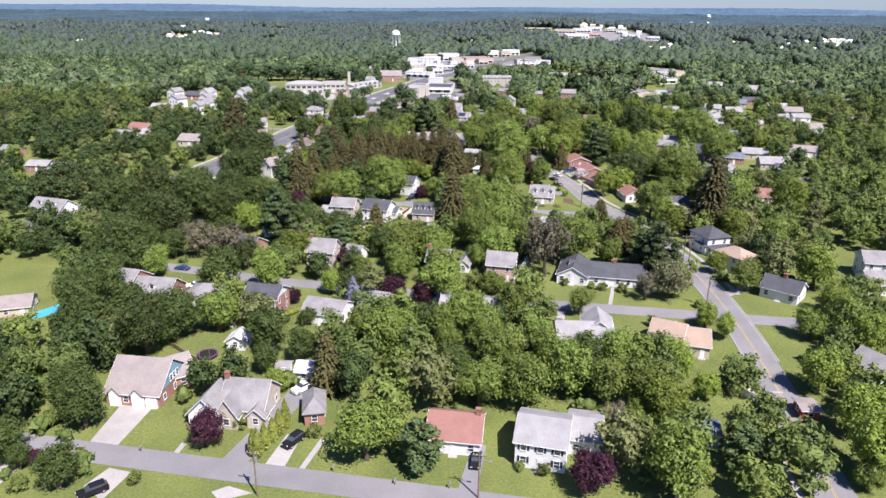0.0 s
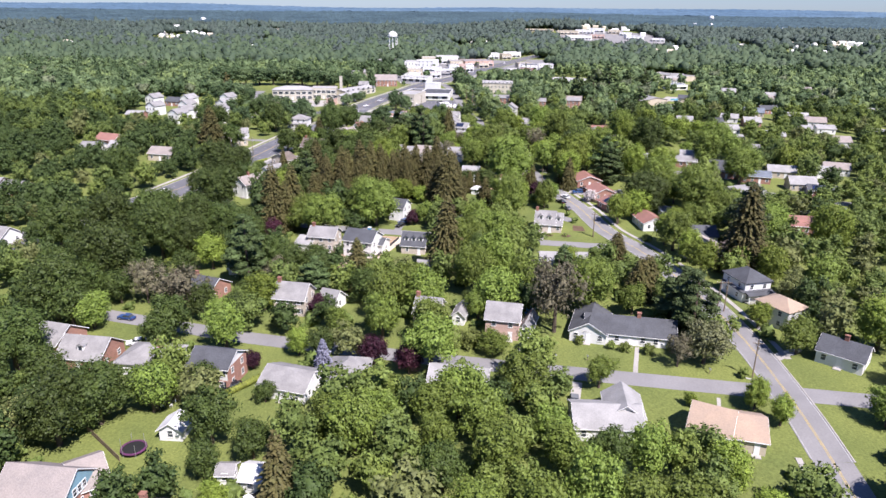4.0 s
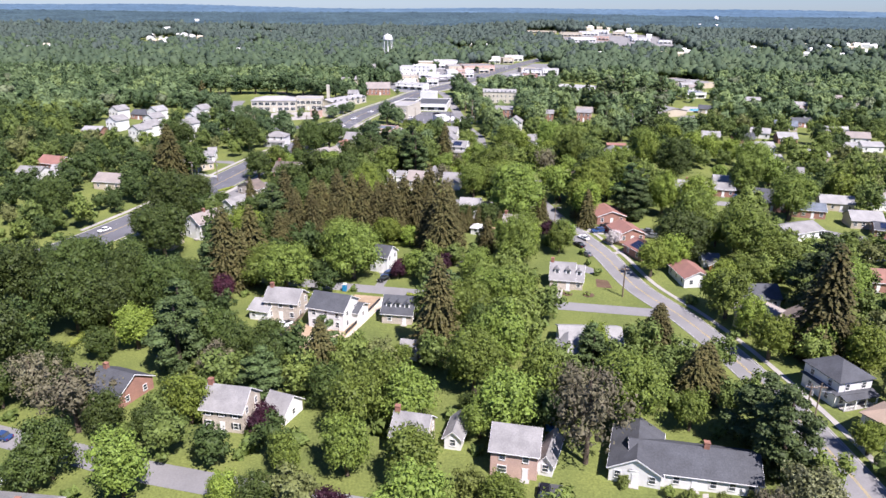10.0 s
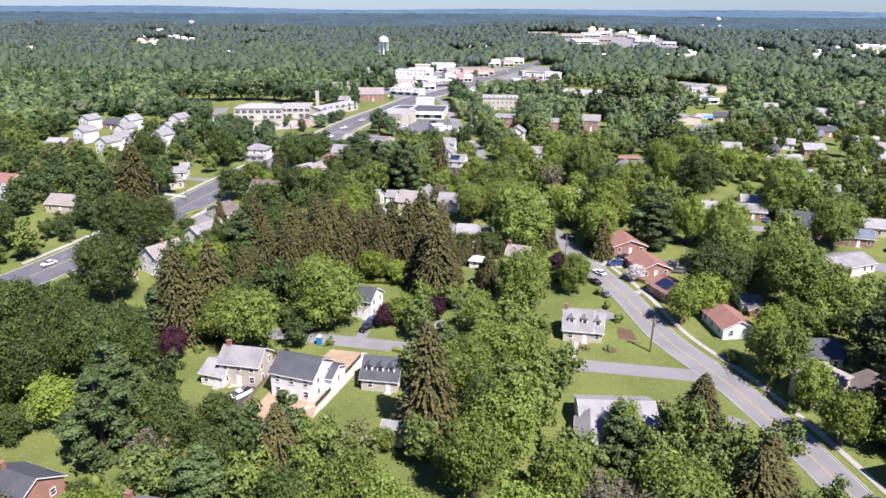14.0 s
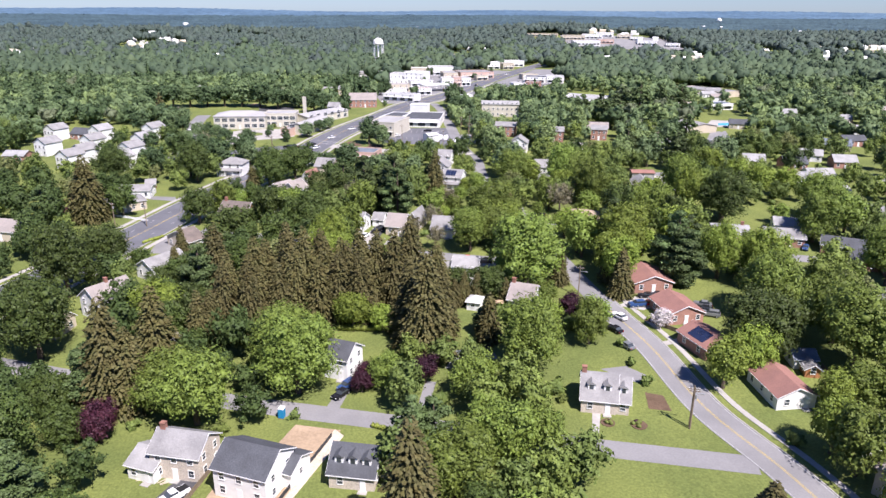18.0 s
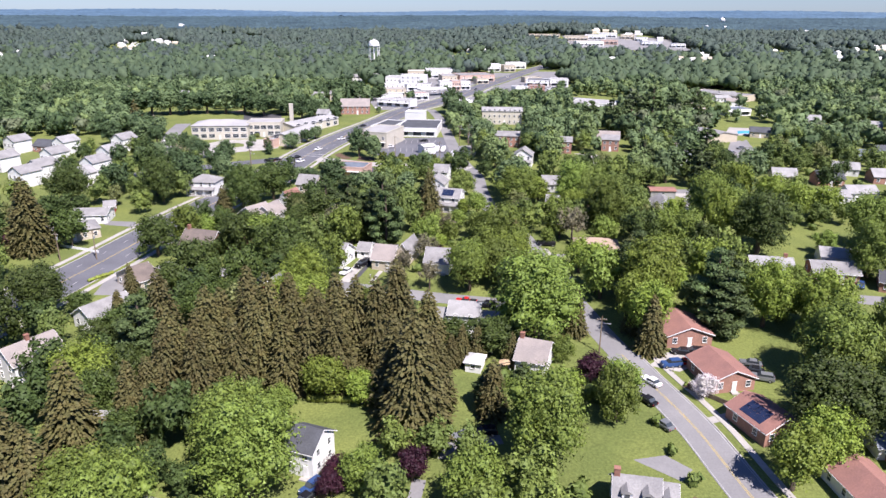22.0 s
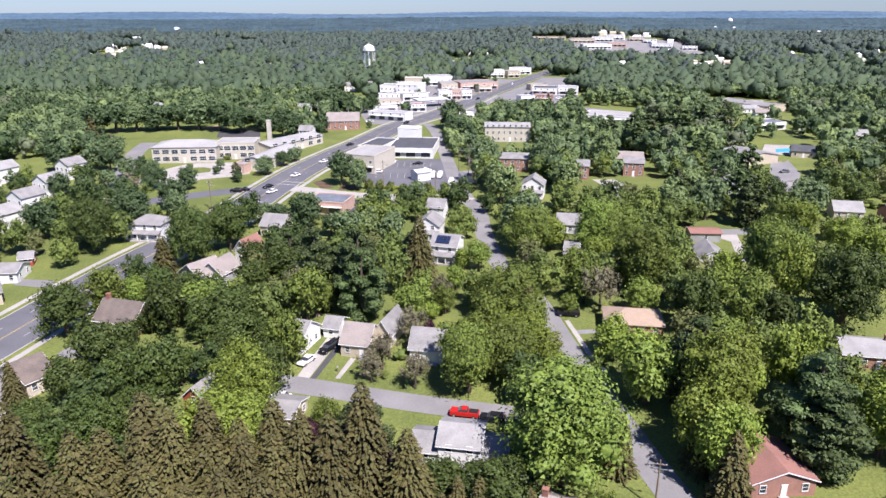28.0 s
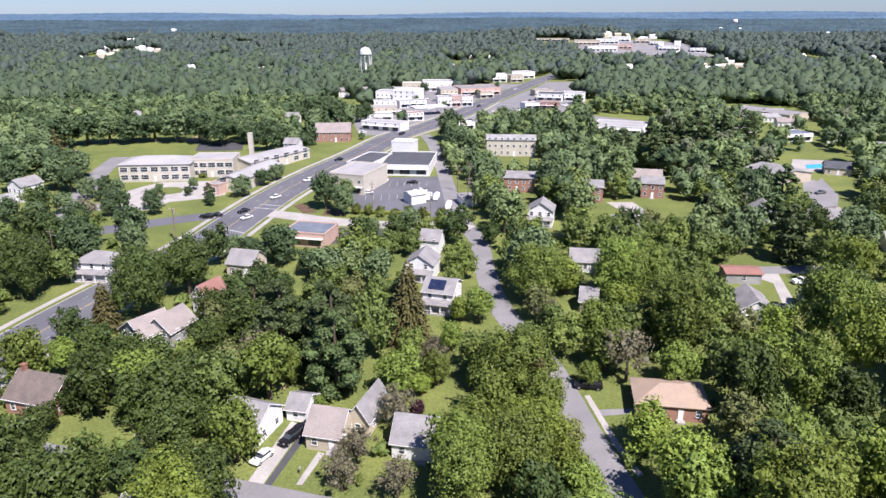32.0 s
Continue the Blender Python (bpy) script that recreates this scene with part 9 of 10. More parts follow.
tree("c", -50.8, 313.7, 12.4, 21.6)
tree("c", -54.9, 282.3, 12.6, 22.0)
tree("c", -54.5, 268.2, 10.9, 19.2)
tree("c", 55.3, 229.5, 8.4, 10.9)
tree("y", 37.0, 221.3, 6.0, 7.0)
tree("p", 37.2, 217.3, 7.8, 10.5)
tree("r", 39.8, 306.5, 7.8, 7.8)
tree("m", 44.3, 300.0, 8.4, 9.7)
tree("c", 55.0, 327.5, 8.2, 10.6)
tree("p", 79.4, 339.2, 11.5, 15.6)
tree("m", 104.6, 353.9, 6.4, 7.4)
tree("m", 125.0, 376.6, 7.6, 8.7)

tree("s", -19.1, 498.7, 4.6, 4.2)
tree("s", -14.7, 498.5, 3.8, 3.8)
tree("s", -10.1, 497.8, 4.2, 3.8)
tree("s", -5.2, 496.5, 3.4, 3.2)
tree("s", 4.9, 495.1, 4.2, 3.8)
tree("s", 11.6, 495.6, 3.8, 3.2)
tree("s", -0.2, 494.0, 5.0, 4.8)
tree("s", -104.0, 549.5, 4.0, 2.2)
tree("s", -99.5, 550.0, 4.0, 2.0)
tree("s", -92.0, 551.2, 4.4, 2.2)
tree("y", -32.0, 518.5, 8.6, 9.0)
tree("y", -25.4, 518.5, 8.0, 8.6)
tree("m", -116.4, 524.0, 8, 8)
tree("d", -115.4, 513.7, 6, 6)
tree("d", -104.5, 499.8, 9, 9)
tree("w", -111.4, 488.6, 10, 9)
tree("d", -93.9, 504.0, 8, 9.5)
tree("p", -76.5, 513.0, 5, 8)
tree("m", -88.9, 531.4, 5, 5.5)
tree("m", -66.5, 521.8, 10, 8.5)
tree("m", -59.1, 547.0, 8, 8)
tree("m", -101.0, 527.0, 4, 5)
tree("d", -86.9, 470.5, 12, 12)
tree("d", -96.0, 455.0, 13, 13)
tree("m", -50.0, 456.0, 8, 8)
tree("m", -38.0, 452.0, 9, 9)
tree("m", 22.0, 600.0, 9, 14)
tree("m", 16.0, 625.0, 9, 15)
tree("d", 24.0, 577.0, 9, 13)
tree("p", 21.0, 640.0, 8, 14)
tree("d", 30.0, 560.0, 9, 11)
tree("m", 48.0, 690.0, 12, 11)
tree("m", 62.0, 688.0, 11, 10)
tree("p", 80.0, 680.0, 8, 12)
tree("p", 92.0, 676.0, 8, 12)
tree("d", -41.0, 696.0, 9, 11)
tree("d", -5.0, 842.0, 9, 11)
tree("d", -8.0, 908.0, 11, 12)
tree("m", 112.0, 786.0, 8, 8)

# ---- open lawns, kept free of the woods ----
LAWNS = []


def open_lawn(x, y, r):
    LAWNS.append((x, y, r))


open_lawn(-55.4, 108.5, 9)
open_lawn(-59.8, 112.8, 8)
open_lawn(-56.3, 133.4, 9)
open_lawn(-52.2, 138.4, 7)
open_lawn(-29.4, 93.3, 9)
open_lawn(-18.3, 96.2, 8)
open_lawn(-127.7, 189.9, 13)
open_lawn(-48.8, 90.9, 8)
open_lawn(10.1, 105.3, 6)
open_lawn(14.4, 94.3, 8)
open_lawn(2.7, 93.1, 7)
open_lawn(49.4, 112.7, 8)
open_lawn(48.1, 184.3, 7)
open_lawn(31.3, 184.4, 8)
open_lawn(60.2, 165.8, 7)
open_lawn(89.3, 163.8, 9)
open_lawn(81.2, 166.2, 7)
open_lawn(112.8, 182.2, 12)
open_lawn(76.2, 199.1, 7)
open_lawn(128.8, 194.5, 9)
open_lawn(-37.0, 110.2, 6)
open_lawn(-36.8, 129.6, 4)
open_lawn(-39.5, 102.0, 6)
open_lawn(-30.9, 149.1, 10)
open_lawn(-34.0, 172.4, 7)
open_lawn(-78.8, 185.1, 9)
open_lawn(-49.4, 177.5, 7)
open_lawn(-10.6, 182.6, 8)
open_lawn(-1.1, 163.1, 5)
open_lawn(27.2, 175.4, 7)
open_lawn(37.6, 168.9, 7)
open_lawn(49.7, 163.0, 8)
open_lawn(60.9, 165.8, 8)
open_lawn(41.3, 157.6, 7)
open_lawn(78.8, 170.5, 8)
open_lawn(85.8, 169.3, 7)
open_lawn(76.0, 196.9, 7)
open_lawn(-62.3, 222.4, 7)
open_lawn(-74.9, 186.7, 9)
open_lawn(48.3, 158.9, 9)
open_lawn(48.5, 155.1, 7)
open_lawn(-68.1, 222.1, 11)
open_lawn(-76.3, 215.0, 9)
open_lawn(-79.1, 225.8, 8)
open_lawn(-14.8, 235.4, 10)
open_lawn(-12.8, 293.0, 9)
open_lawn(-26.6, 235.5, 9)
open_lawn(4.4, 207.3, 7)
open_lawn(-12.0, 269.1, 6)
open_lawn(-55.1, 254.4, 6)
open_lawn(43.6, 258.7, 9)
open_lawn(39.0, 264.9, 8)
open_lawn(75.5, 210.7, 8)
open_lawn(55.3, 268.9, 5)
open_lawn(72.9, 275.9, 6)
open_lawn(83.5, 226.3, 5)
open_lawn(69.6, 247.0, 4)
open_lawn(-8.8, 293.7, 11)
open_lawn(-19.4, 272.8, 7)
open_lawn(-9.7, 271.2, 7)
open_lawn(-57.5, 269.3, 8)
open_lawn(-77.1, 284.5, 6)
open_lawn(-94.3, 316.3, 7)
open_lawn(-97.9, 388.2, 11)
open_lawn(-6.4, 257.3, 7)
open_lawn(40.1, 284.1, 8)
open_lawn(14.3, 293.4, 8)
open_lawn(44.3, 262.5, 9)
open_lawn(63.3, 289.0, 7)
open_lawn(67.3, 271.4, 8)
open_lawn(76.8, 324.4, 8)
open_lawn(84.5, 285.6, 6)
open_lawn(94.6, 280.9, 8)
open_lawn(123.0, 343.5, 8)
open_lawn(61.0, 277.5, 6)
open_lawn(-48.7, 324.5, 0)
open_lawn(-5.0, 385.6, 6)
open_lawn(-97.4, 389.2, 10)
open_lawn(-90.2, 423.0, 7)
open_lawn(74.0, 326.9, 7)
open_lawn(86.9, 313.0, 7)
open_lawn(58.3, 306.8, 7)
open_lawn(70.6, 298.0, 7)
open_lawn(79.6, 314.2, 7)
open_lawn(102.9, 335.8, 8)
open_lawn(67.3, 330.1, 5)
open_lawn(-6.1, 319.1, 5)
open_lawn(5.9, 313.8, 5)
open_lawn(-102.0, 445.1, 12)
open_lawn(-3.3, 383.0, 7)
open_lawn(-11.5, 358.6, 5)
open_lawn(-5.6, 358.6, 5)
open_lawn(20.8, 407.3, 6)
open_lawn(17.8, 377.0, 6)
open_lawn(43.9, 370.2, 6)
open_lawn(51.8, 378.4, 6)
open_lawn(86.8, 376.0, 10)
open_lawn(92.6, 377.6, 9)
open_lawn(89.4, 504.0, 8)
open_lawn(77.2, 493.5, 7)
open_lawn(59.1, 479.4, 5)
open_lawn(100.8, 438.4, 9)
open_lawn(107.6, 432.5, 8)
open_lawn(154.7, 509.4, 8)
open_lawn(128.9, 462.7, 6)
open_lawn(49.9, 388.0, 5)
open_lawn(-140.3, 550.4, 8)
open_lawn(-139.9, 561.0, 8)
open_lawn(-130.1, 518.6, 8)
open_lawn(-129.8, 529.2, 8)
open_lawn(-129.4, 539.9, 8)
open_lawn(-129.0, 550.4, 8)
open_lawn(-128.7, 561.0, 8)
open_lawn(-119.4, 497.0, 8)
open_lawn(-119.1, 507.9, 8)
open_lawn(-118.8, 518.6, 8)
open_lawn(-118.4, 529.2, 8)
open_lawn(-118.1, 539.9, 8)
open_lawn(-117.8, 550.4, 8)
open_lawn(-117.5, 561.0, 8)
open_lawn(-108.2, 474.5, 8)
open_lawn(-108.1, 485.9, 8)
open_lawn(-108.0, 497.0, 8)
open_lawn(-107.8, 507.9, 8)
open_lawn(-107.4, 518.6, 8)
open_lawn(-107.1, 529.2, 8)
open_lawn(-106.8, 539.9, 8)
open_lawn(-106.5, 550.4, 8)
open_lawn(-106.2, 561.0, 8)
open_lawn(-96.7, 474.5, 8)
open_lawn(-96.7, 485.9, 8)
open_lawn(-96.6, 497.0, 8)
open_lawn(-96.4, 507.9, 8)
open_lawn(-96.1, 518.6, 8)
open_lawn(-95.8, 529.2, 8)
open_lawn(-95.5, 539.9, 8)
open_lawn(-95.2, 550.4, 8)
open_lawn(-95.0, 561.0, 8)
open_lawn(-85.3, 474.5, 8)
open_lawn(-85.3, 485.9, 8)
open_lawn(-85.2, 497.0, 8)
open_lawn(-85.0, 507.9, 8)
open_lawn(-84.7, 518.6, 8)
open_lawn(-84.5, 529.2, 8)
open_lawn(-84.2, 539.9, 8)
open_lawn(-84.0, 550.4, 8)
open_lawn(-83.7, 561.0, 8)
open_lawn(-73.9, 474.5, 8)
open_lawn(-73.9, 485.9, 8)
open_lawn(-73.8, 497.0, 8)
open_lawn(-73.6, 507.9, 8)
open_lawn(-73.4, 518.6, 8)
open_lawn(-73.1, 529.2, 8)
open_lawn(-72.9, 539.9, 8)
open_lawn(-72.7, 550.4, 8)
open_lawn(-72.5, 561.0, 8)
open_lawn(-62.5, 474.5, 8)
open_lawn(-62.5, 485.9, 8)
open_lawn(-62.4, 497.0, 8)
open_lawn(-62.2, 507.9, 8)
open_lawn(-62.0, 518.6, 8)
open_lawn(-61.8, 529.2, 8)
open_lawn(-61.6, 539.9, 8)
open_lawn(-61.5, 550.4, 8)
open_lawn(-61.3, 561.0, 8)
open_lawn(-51.1, 474.5, 8)
open_lawn(-51.1, 485.9, 8)
open_lawn(-51.0, 497.0, 8)
open_lawn(-50.8, 507.9, 8)
open_lawn(-50.7, 518.6, 8)
open_lawn(-50.5, 529.2, 8)
open_lawn(-50.3, 539.9, 8)
open_lawn(-50.2, 550.4, 8)
open_lawn(-50.0, 561.0, 8)
open_lawn(-39.6, 485.9, 8)
open_lawn(-39.6, 497.0, 8)
open_lawn(-39.5, 507.9, 8)
open_lawn(-39.3, 518.6, 8)
open_lawn(-39.2, 529.2, 8)
open_lawn(-20.1, 482.1, 8)
open_lawn(-20.1, 493.3, 8)
open_lawn(-20.0, 504.3, 8)
open_lawn(-20.0, 515.0, 8)
open_lawn(-19.9, 525.7, 8)
open_lawn(-19.8, 536.3, 8)
open_lawn(-19.7, 546.9, 8)
open_lawn(-19.6, 557.4, 8)
open_lawn(-8.7, 482.1, 8)
open_lawn(-8.7, 493.3, 8)
open_lawn(-8.7, 504.3, 8)
open_lawn(-8.6, 515.0, 8)
open_lawn(-8.5, 525.7, 8)
open_lawn(-8.5, 536.3, 8)
open_lawn(-8.4, 546.9, 8)
open_lawn(-8.4, 557.4, 8)
open_lawn(2.7, 493.3, 8)
open_lawn(2.7, 504.3, 8)
open_lawn(2.8, 515.0, 8)
open_lawn(2.8, 525.7, 8)
open_lawn(2.8, 536.3, 8)
open_lawn(2.8, 546.9, 8)
open_lawn(2.9, 557.4, 8)
open_lawn(14.1, 493.3, 8)
open_lawn(14.1, 504.3, 8)
open_lawn(-188.4, 628.4, 8)
open_lawn(-188.0, 638.7, 8)
open_lawn(-187.6, 649.1, 8)
open_lawn(-178.2, 607.9, 8)
open_lawn(-177.8, 618.1, 8)
open_lawn(-177.3, 628.4, 8)
open_lawn(-176.9, 638.7, 8)
open_lawn(-176.6, 649.1, 8)
open_lawn(-168.0, 587.2, 8)
open_lawn(-167.6, 597.6, 8)
open_lawn(-167.1, 607.9, 8)
open_lawn(-166.7, 618.1, 8)
open_lawn(-166.3, 628.4, 8)
open_lawn(-165.9, 638.7, 8)
open_lawn(-165.6, 649.1, 8)
open_lawn(-157.3, 576.8, 8)
open_lawn(-156.8, 587.2, 8)
open_lawn(-156.4, 597.6, 8)
open_lawn(-156.0, 607.9, 8)
open_lawn(-155.6, 618.1, 8)
open_lawn(-155.2, 628.4, 8)
open_lawn(-154.9, 638.7, 8)
open_lawn(-154.6, 649.1, 8)
open_lawn(-146.1, 576.8, 8)
open_lawn(-145.7, 587.2, 8)
open_lawn(-145.3, 597.6, 8)
open_lawn(-144.9, 607.9, 8)
open_lawn(-144.5, 618.1, 8)
open_lawn(-144.1, 628.4, 8)
open_lawn(-143.8, 638.7, 8)
open_lawn(-134.9, 576.8, 8)
open_lawn(-134.5, 587.2, 8)
open_lawn(-134.1, 597.6, 8)
open_lawn(-133.8, 607.9, 8)
open_lawn(-133.4, 618.1, 8)
open_lawn(-133.1, 628.4, 8)
open_lawn(-132.8, 638.7, 8)
open_lawn(-123.7, 576.8, 8)
open_lawn(-123.3, 587.2, 8)
open_lawn(-123.0, 597.6, 8)
open_lawn(-122.7, 607.9, 8)
open_lawn(-122.3, 618.1, 8)
open_lawn(-122.0, 628.4, 8)
open_lawn(-121.8, 638.7, 8)
open_lawn(-112.5, 576.8, 8)
open_lawn(-112.2, 587.2, 8)
open_lawn(-111.9, 597.6, 8)
open_lawn(-111.6, 607.9, 8)
open_lawn(-111.3, 618.1, 8)
open_lawn(-111.0, 628.4, 8)
open_lawn(-110.7, 638.7, 8)
open_lawn(-101.3, 576.8, 8)
open_lawn(-101.0, 587.2, 8)
open_lawn(-100.7, 597.6, 8)
open_lawn(-100.4, 607.9, 8)
open_lawn(-100.2, 618.1, 8)
open_lawn(-99.9, 628.4, 8)
open_lawn(-99.7, 638.7, 8)
open_lawn(-90.1, 576.8, 8)
open_lawn(-89.8, 587.2, 8)
open_lawn(-89.6, 597.6, 8)
open_lawn(-89.3, 607.9, 8)
open_lawn(85.2, 154.7, 8)
open_lawn(-112.5, 165.1, 8)
open_lawn(-112.8, 177.4, 8)
open_lawn(-100.0, 152.3, 8)
open_lawn(-100.5, 164.5, 8)
open_lawn(-34.7, 245.7, 8)
open_lawn(73.9, 128.8, 8)
open_lawn(73.7, 139.5, 8)
open_lawn(73.5, 150.3, 8)
open_lawn(46.7, 307.3, 8)
open_lawn(46.6, 318.1, 8)
open_lawn(46.5, 328.9, 8)
open_lawn(46.4, 339.7, 8)
open_lawn(57.9, 307.1, 8)
open_lawn(43.1, 246.0, 8)
open_lawn(54.5, 234.6, 8)
open_lawn(54.5, 245.7, 8)
open_lawn(43.2, 262.9, 8)
open_lawn(66.8, 290.4, 8)
open_lawn(66.6, 301.0, 8)
open_lawn(66.4, 311.8, 8)
open_lawn(66.4, 322.7, 8)
open_lawn(66.3, 333.5, 8)
open_lawn(77.7, 301.0, 8)
open_lawn(77.6, 311.8, 8)
open_lawn(-39.3, 474.4, 8)
open_lawn(-39.3, 485.8, 8)
open_lawn(-27.9, 474.4, 8)
open_lawn(-27.9, 485.8, 8)
open_lawn(-16.5, 474.4, 8)
open_lawn(147.4, 498.4, 8)
open_lawn(147.0, 509.2, 8)
open_lawn(158.4, 509.4, 8)
open_lawn(158.0, 519.8, 8)
open_lawn(157.7, 530.5, 8)
open_lawn(169.0, 530.6, 8)
open_lawn(168.6, 541.1, 8)
open_lawn(168.2, 551.7, 8)
open_lawn(167.8, 562.2, 8)
open_lawn(179.5, 551.7, 8)
open_lawn(179.0, 562.2, 8)
open_lawn(178.6, 572.7, 8)
open_lawn(178.2, 583.1, 8)
open_lawn(189.8, 572.7, 8)
open_lawn(189.4, 583.1, 8)
open_lawn(189.0, 593.4, 8)
open_lawn(200.1, 593.4, 8)
open_lawn(76.4, 484.4, 8)
open_lawn(76.4, 495.6, 8)
open_lawn(76.2, 506.5, 8)
open_lawn(87.8, 484.4, 8)
open_lawn(87.8, 495.6, 8)
open_lawn(87.6, 506.5, 8)
open_lawn(99.3, 484.4, 8)
open_lawn(99.2, 495.6, 8)
open_lawn(99.0, 506.5, 8)
open_lawn(106.5, 353.4, 8)
open_lawn(106.4, 364.3, 8)
open_lawn(106.4, 375.4, 8)
open_lawn(106.6, 386.7, 8)
open_lawn(117.7, 353.7, 8)
open_lawn(117.6, 364.6, 8)
open_lawn(117.6, 375.7, 8)
open_lawn(117.9, 387.1, 8)
open_lawn(128.8, 376.0, 8)
open_lawn(129.1, 387.4, 8)
open_lawn(140.3, 387.7, 8)
open_lawn(29.5, 424.2, 8)
open_lawn(-108.7, 297.4, 8)
open_lawn(-108.0, 307.2, 8)
open_lawn(-107.1, 316.9, 8)
open_lawn(-106.3, 326.6, 8)
open_lawn(-105.4, 336.4, 8)
open_lawn(-104.7, 346.2, 8)
open_lawn(-94.2, 335.9, 8)
open_lawn(-93.5, 345.9, 8)
open_lawn(-93.1, 356.3, 8)
open_lawn(-93.0, 367.2, 8)
open_lawn(-93.1, 378.3, 8)
open_lawn(-93.4, 389.6, 8)
open_lawn(-81.9, 378.0, 8)
open_lawn(71.7, 124.9, 8)
open_lawn(71.5, 135.7, 8)
open_lawn(-50.7, 135.8, 8)
open_lawn(-39.2, 135.7, 8)
open_lawn(1.1, 338.3, 8)
open_lawn(12.3, 338.3, 8)
open_lawn(-60.4, 110.5, 5)
open_lawn(-31.7, 111.6, 6)
open_lawn(-27.9, 101.3, 3)
open_lawn(-73.6, 96.8, 2)
open_lawn(-55.5, 93.4, 3)
open_lawn(-34.6, 90.8, 2)
open_lawn(5.4, 97.1, 3)
open_lawn(-22.9, 100.7, 2)
open_lawn(-46.7, 102.0, 2)
open_lawn(21.5, 174.7, 4)
open_lawn(30.0, 157.4, 2)
open_lawn(46.0, 170.5, 2)
open_lawn(57.1, 152.0, 2)
open_lawn(60.5, 228.0, 3)
open_lawn(36.5, 259.4, 2)
open_lawn(-13.4, 272.5, 3)
open_lawn(4.4, 272.5, 3)
open_lawn(-22.7, 242.1, 9)
open_lawn(-16.6, 246.5, 4)
open_lawn(-36.5, 242.3, 5)
open_lawn(37.5, 261.7, 2)
open_lawn(50.9, 268.7, 3)
open_lawn(47.6, 279.3, 3)
open_lawn(61.8, 315.2, 5)
open_lawn(61.5, 293.3, 2)
open_lawn(-16.3, 362.8, 4)
open_lawn(-14.2, 361.7, 2)
open_lawn(-9.7, 359.2, 2)
open_lawn(45.6, 375.1, 2)
open_lawn(43.0, 367.8, 3)
open_lawn(81.5, 173.9, 3)
open_lawn(-79.8, 354.5, 6)
open_lawn(-101.3, 403.3, 4)
open_lawn(100.9, 431.3, 5)
open_lawn(107.2, 444.6, 7)
open_lawn(159.2, 518.9, 11)
open_lawn(80.4, 505.1, 7)
open_lawn(119.6, 345.3, 8)
open_lawn(145.9, 306.6, 11)
open_lawn(-94.9, 523.5, 18)
open_lawn(-8.4, 525.2, 18)
open_lawn(-73.0, 495.1, 8)
open_lawn(-15.4, 492.8, 10)
open_lawn(-21.0, 477.6, 6)
open_lawn(-124.5, 636.6, 7)
open_lawn(-107.3, 481.6, 8)
open_lawn(-121.5, 531.5, 16)
open_lawn(-22.3, 250.6, 10)
open_lawn(-22.2, 385.5, 3)
open_lawn(-104.0, 162.5, 2)
open_lawn(157.4, 520.4, 13)
open_lawn(-10.5, 760.0, 18)
open_lawn(94.0, 773.8, 18)
open_lawn(44.3, 890.0, 18)
open_lawn(181.4, 572.0, 12)
open_lawn(77.3, 487.4, 10)
open_lawn(-39.3, 500.0, 8)
open_lawn(122.6, 700.2, 15)
open_lawn(12.6, 786.4, 18)
open_lawn(62.9, 763.6, 18)
open_lawn(182.2, 570.6, 5)
open_lawn(5.4, 340.3, 8)
open_lawn(12.6, 332.6, 8)
open_lawn(8.5, 338.7, 7)
open_lawn(18.6, 332.5, 8)
open_lawn(-98.2, 523.9, 18)
open_lawn(-106.6, 519.9, 16)
open_lawn(-84.8, 523.8, 12)
open_lawn(-49.9, 491.1, 10)
open_lawn(-56.3, 479.0, 8)
open_lawn(88.7, 493.8, 9)
open_lawn(78.9, 493.8, 8)
open_lawn(150.9, 511.0, 10)
open_lawn(165.5, 544.6, 9)
open_lawn(104.0, 436.1, 6)
open_lawn(-11.6, 527.7, 26)
open_lawn(-0.5, 531.9, 22)
open_lawn(-19.5, 484.7, 12)
open_lawn(-48.1, 566.2, 16)
open_lawn(-33.5, 639.4, 16)
open_lawn(-20.7, 723.8, 30)
open_lawn(1.0, 766.0, 30)
open_lawn(32.0, 835.3, 30)
open_lawn(70.1, 900.3, 34)
open_lawn(96.3, 925.0, 30)
open_lawn(47.2, 781.2, 16)
open_lawn(98.2, 797.2, 30)
open_lawn(124.0, 697.3, 30)
open_lawn(227.2, 747.8, 30)
open_lawn(-149.6, 516.2, 18)
open_lawn(-145.3, 528.4, 16)
open_lawn(-121.4, 546.2, 10)
open_lawn(-131.3, 537.0, 10)
open_lawn(-67.4, 783.0, 20)
open_lawn(-37.3, 737.4, 30)
open_lawn(-200.8, 529.5, 18)
open_lawn(-181.7, 521.3, 18)
open_lawn(-170.7, 537.2, 18)
open_lawn(-49.4, 481.0, 18)
open_lawn(-45.2, 511.4, 19)
open_lawn(-34.9, 540.8, 21)
open_lawn(-24.2, 569.8, 22)
open_lawn(-15.5, 598.4, 24)
open_lawn(-7.6, 626.8, 25)
open_lawn(7.8, 655.4, 27)
open_lawn(22.2, 685.3, 28)
open_lawn(36.2, 715.7, 30)
open_lawn(48.1, 746.0, 31)
open_lawn(58.9, 776.3, 33)
open_lawn(69.7, 806.7, 34)
open_lawn(81.0, 837.0, 36)
open_lawn(92.4, 867.3, 37)
open_lawn(103.8, 897.7, 39)
open_lawn(115.2, 928.0, 40)
open_lawn(158.0, 1349.0, 14)
open_lawn(197.0, 1349.0, 14)
open_lawn(236.0, 1350.0, 24)
open_lawn(236.0, 1305.0, 20)
open_lawn(241.0, 1286.0, 40)
open_lawn(241.0, 1241.0, 30)
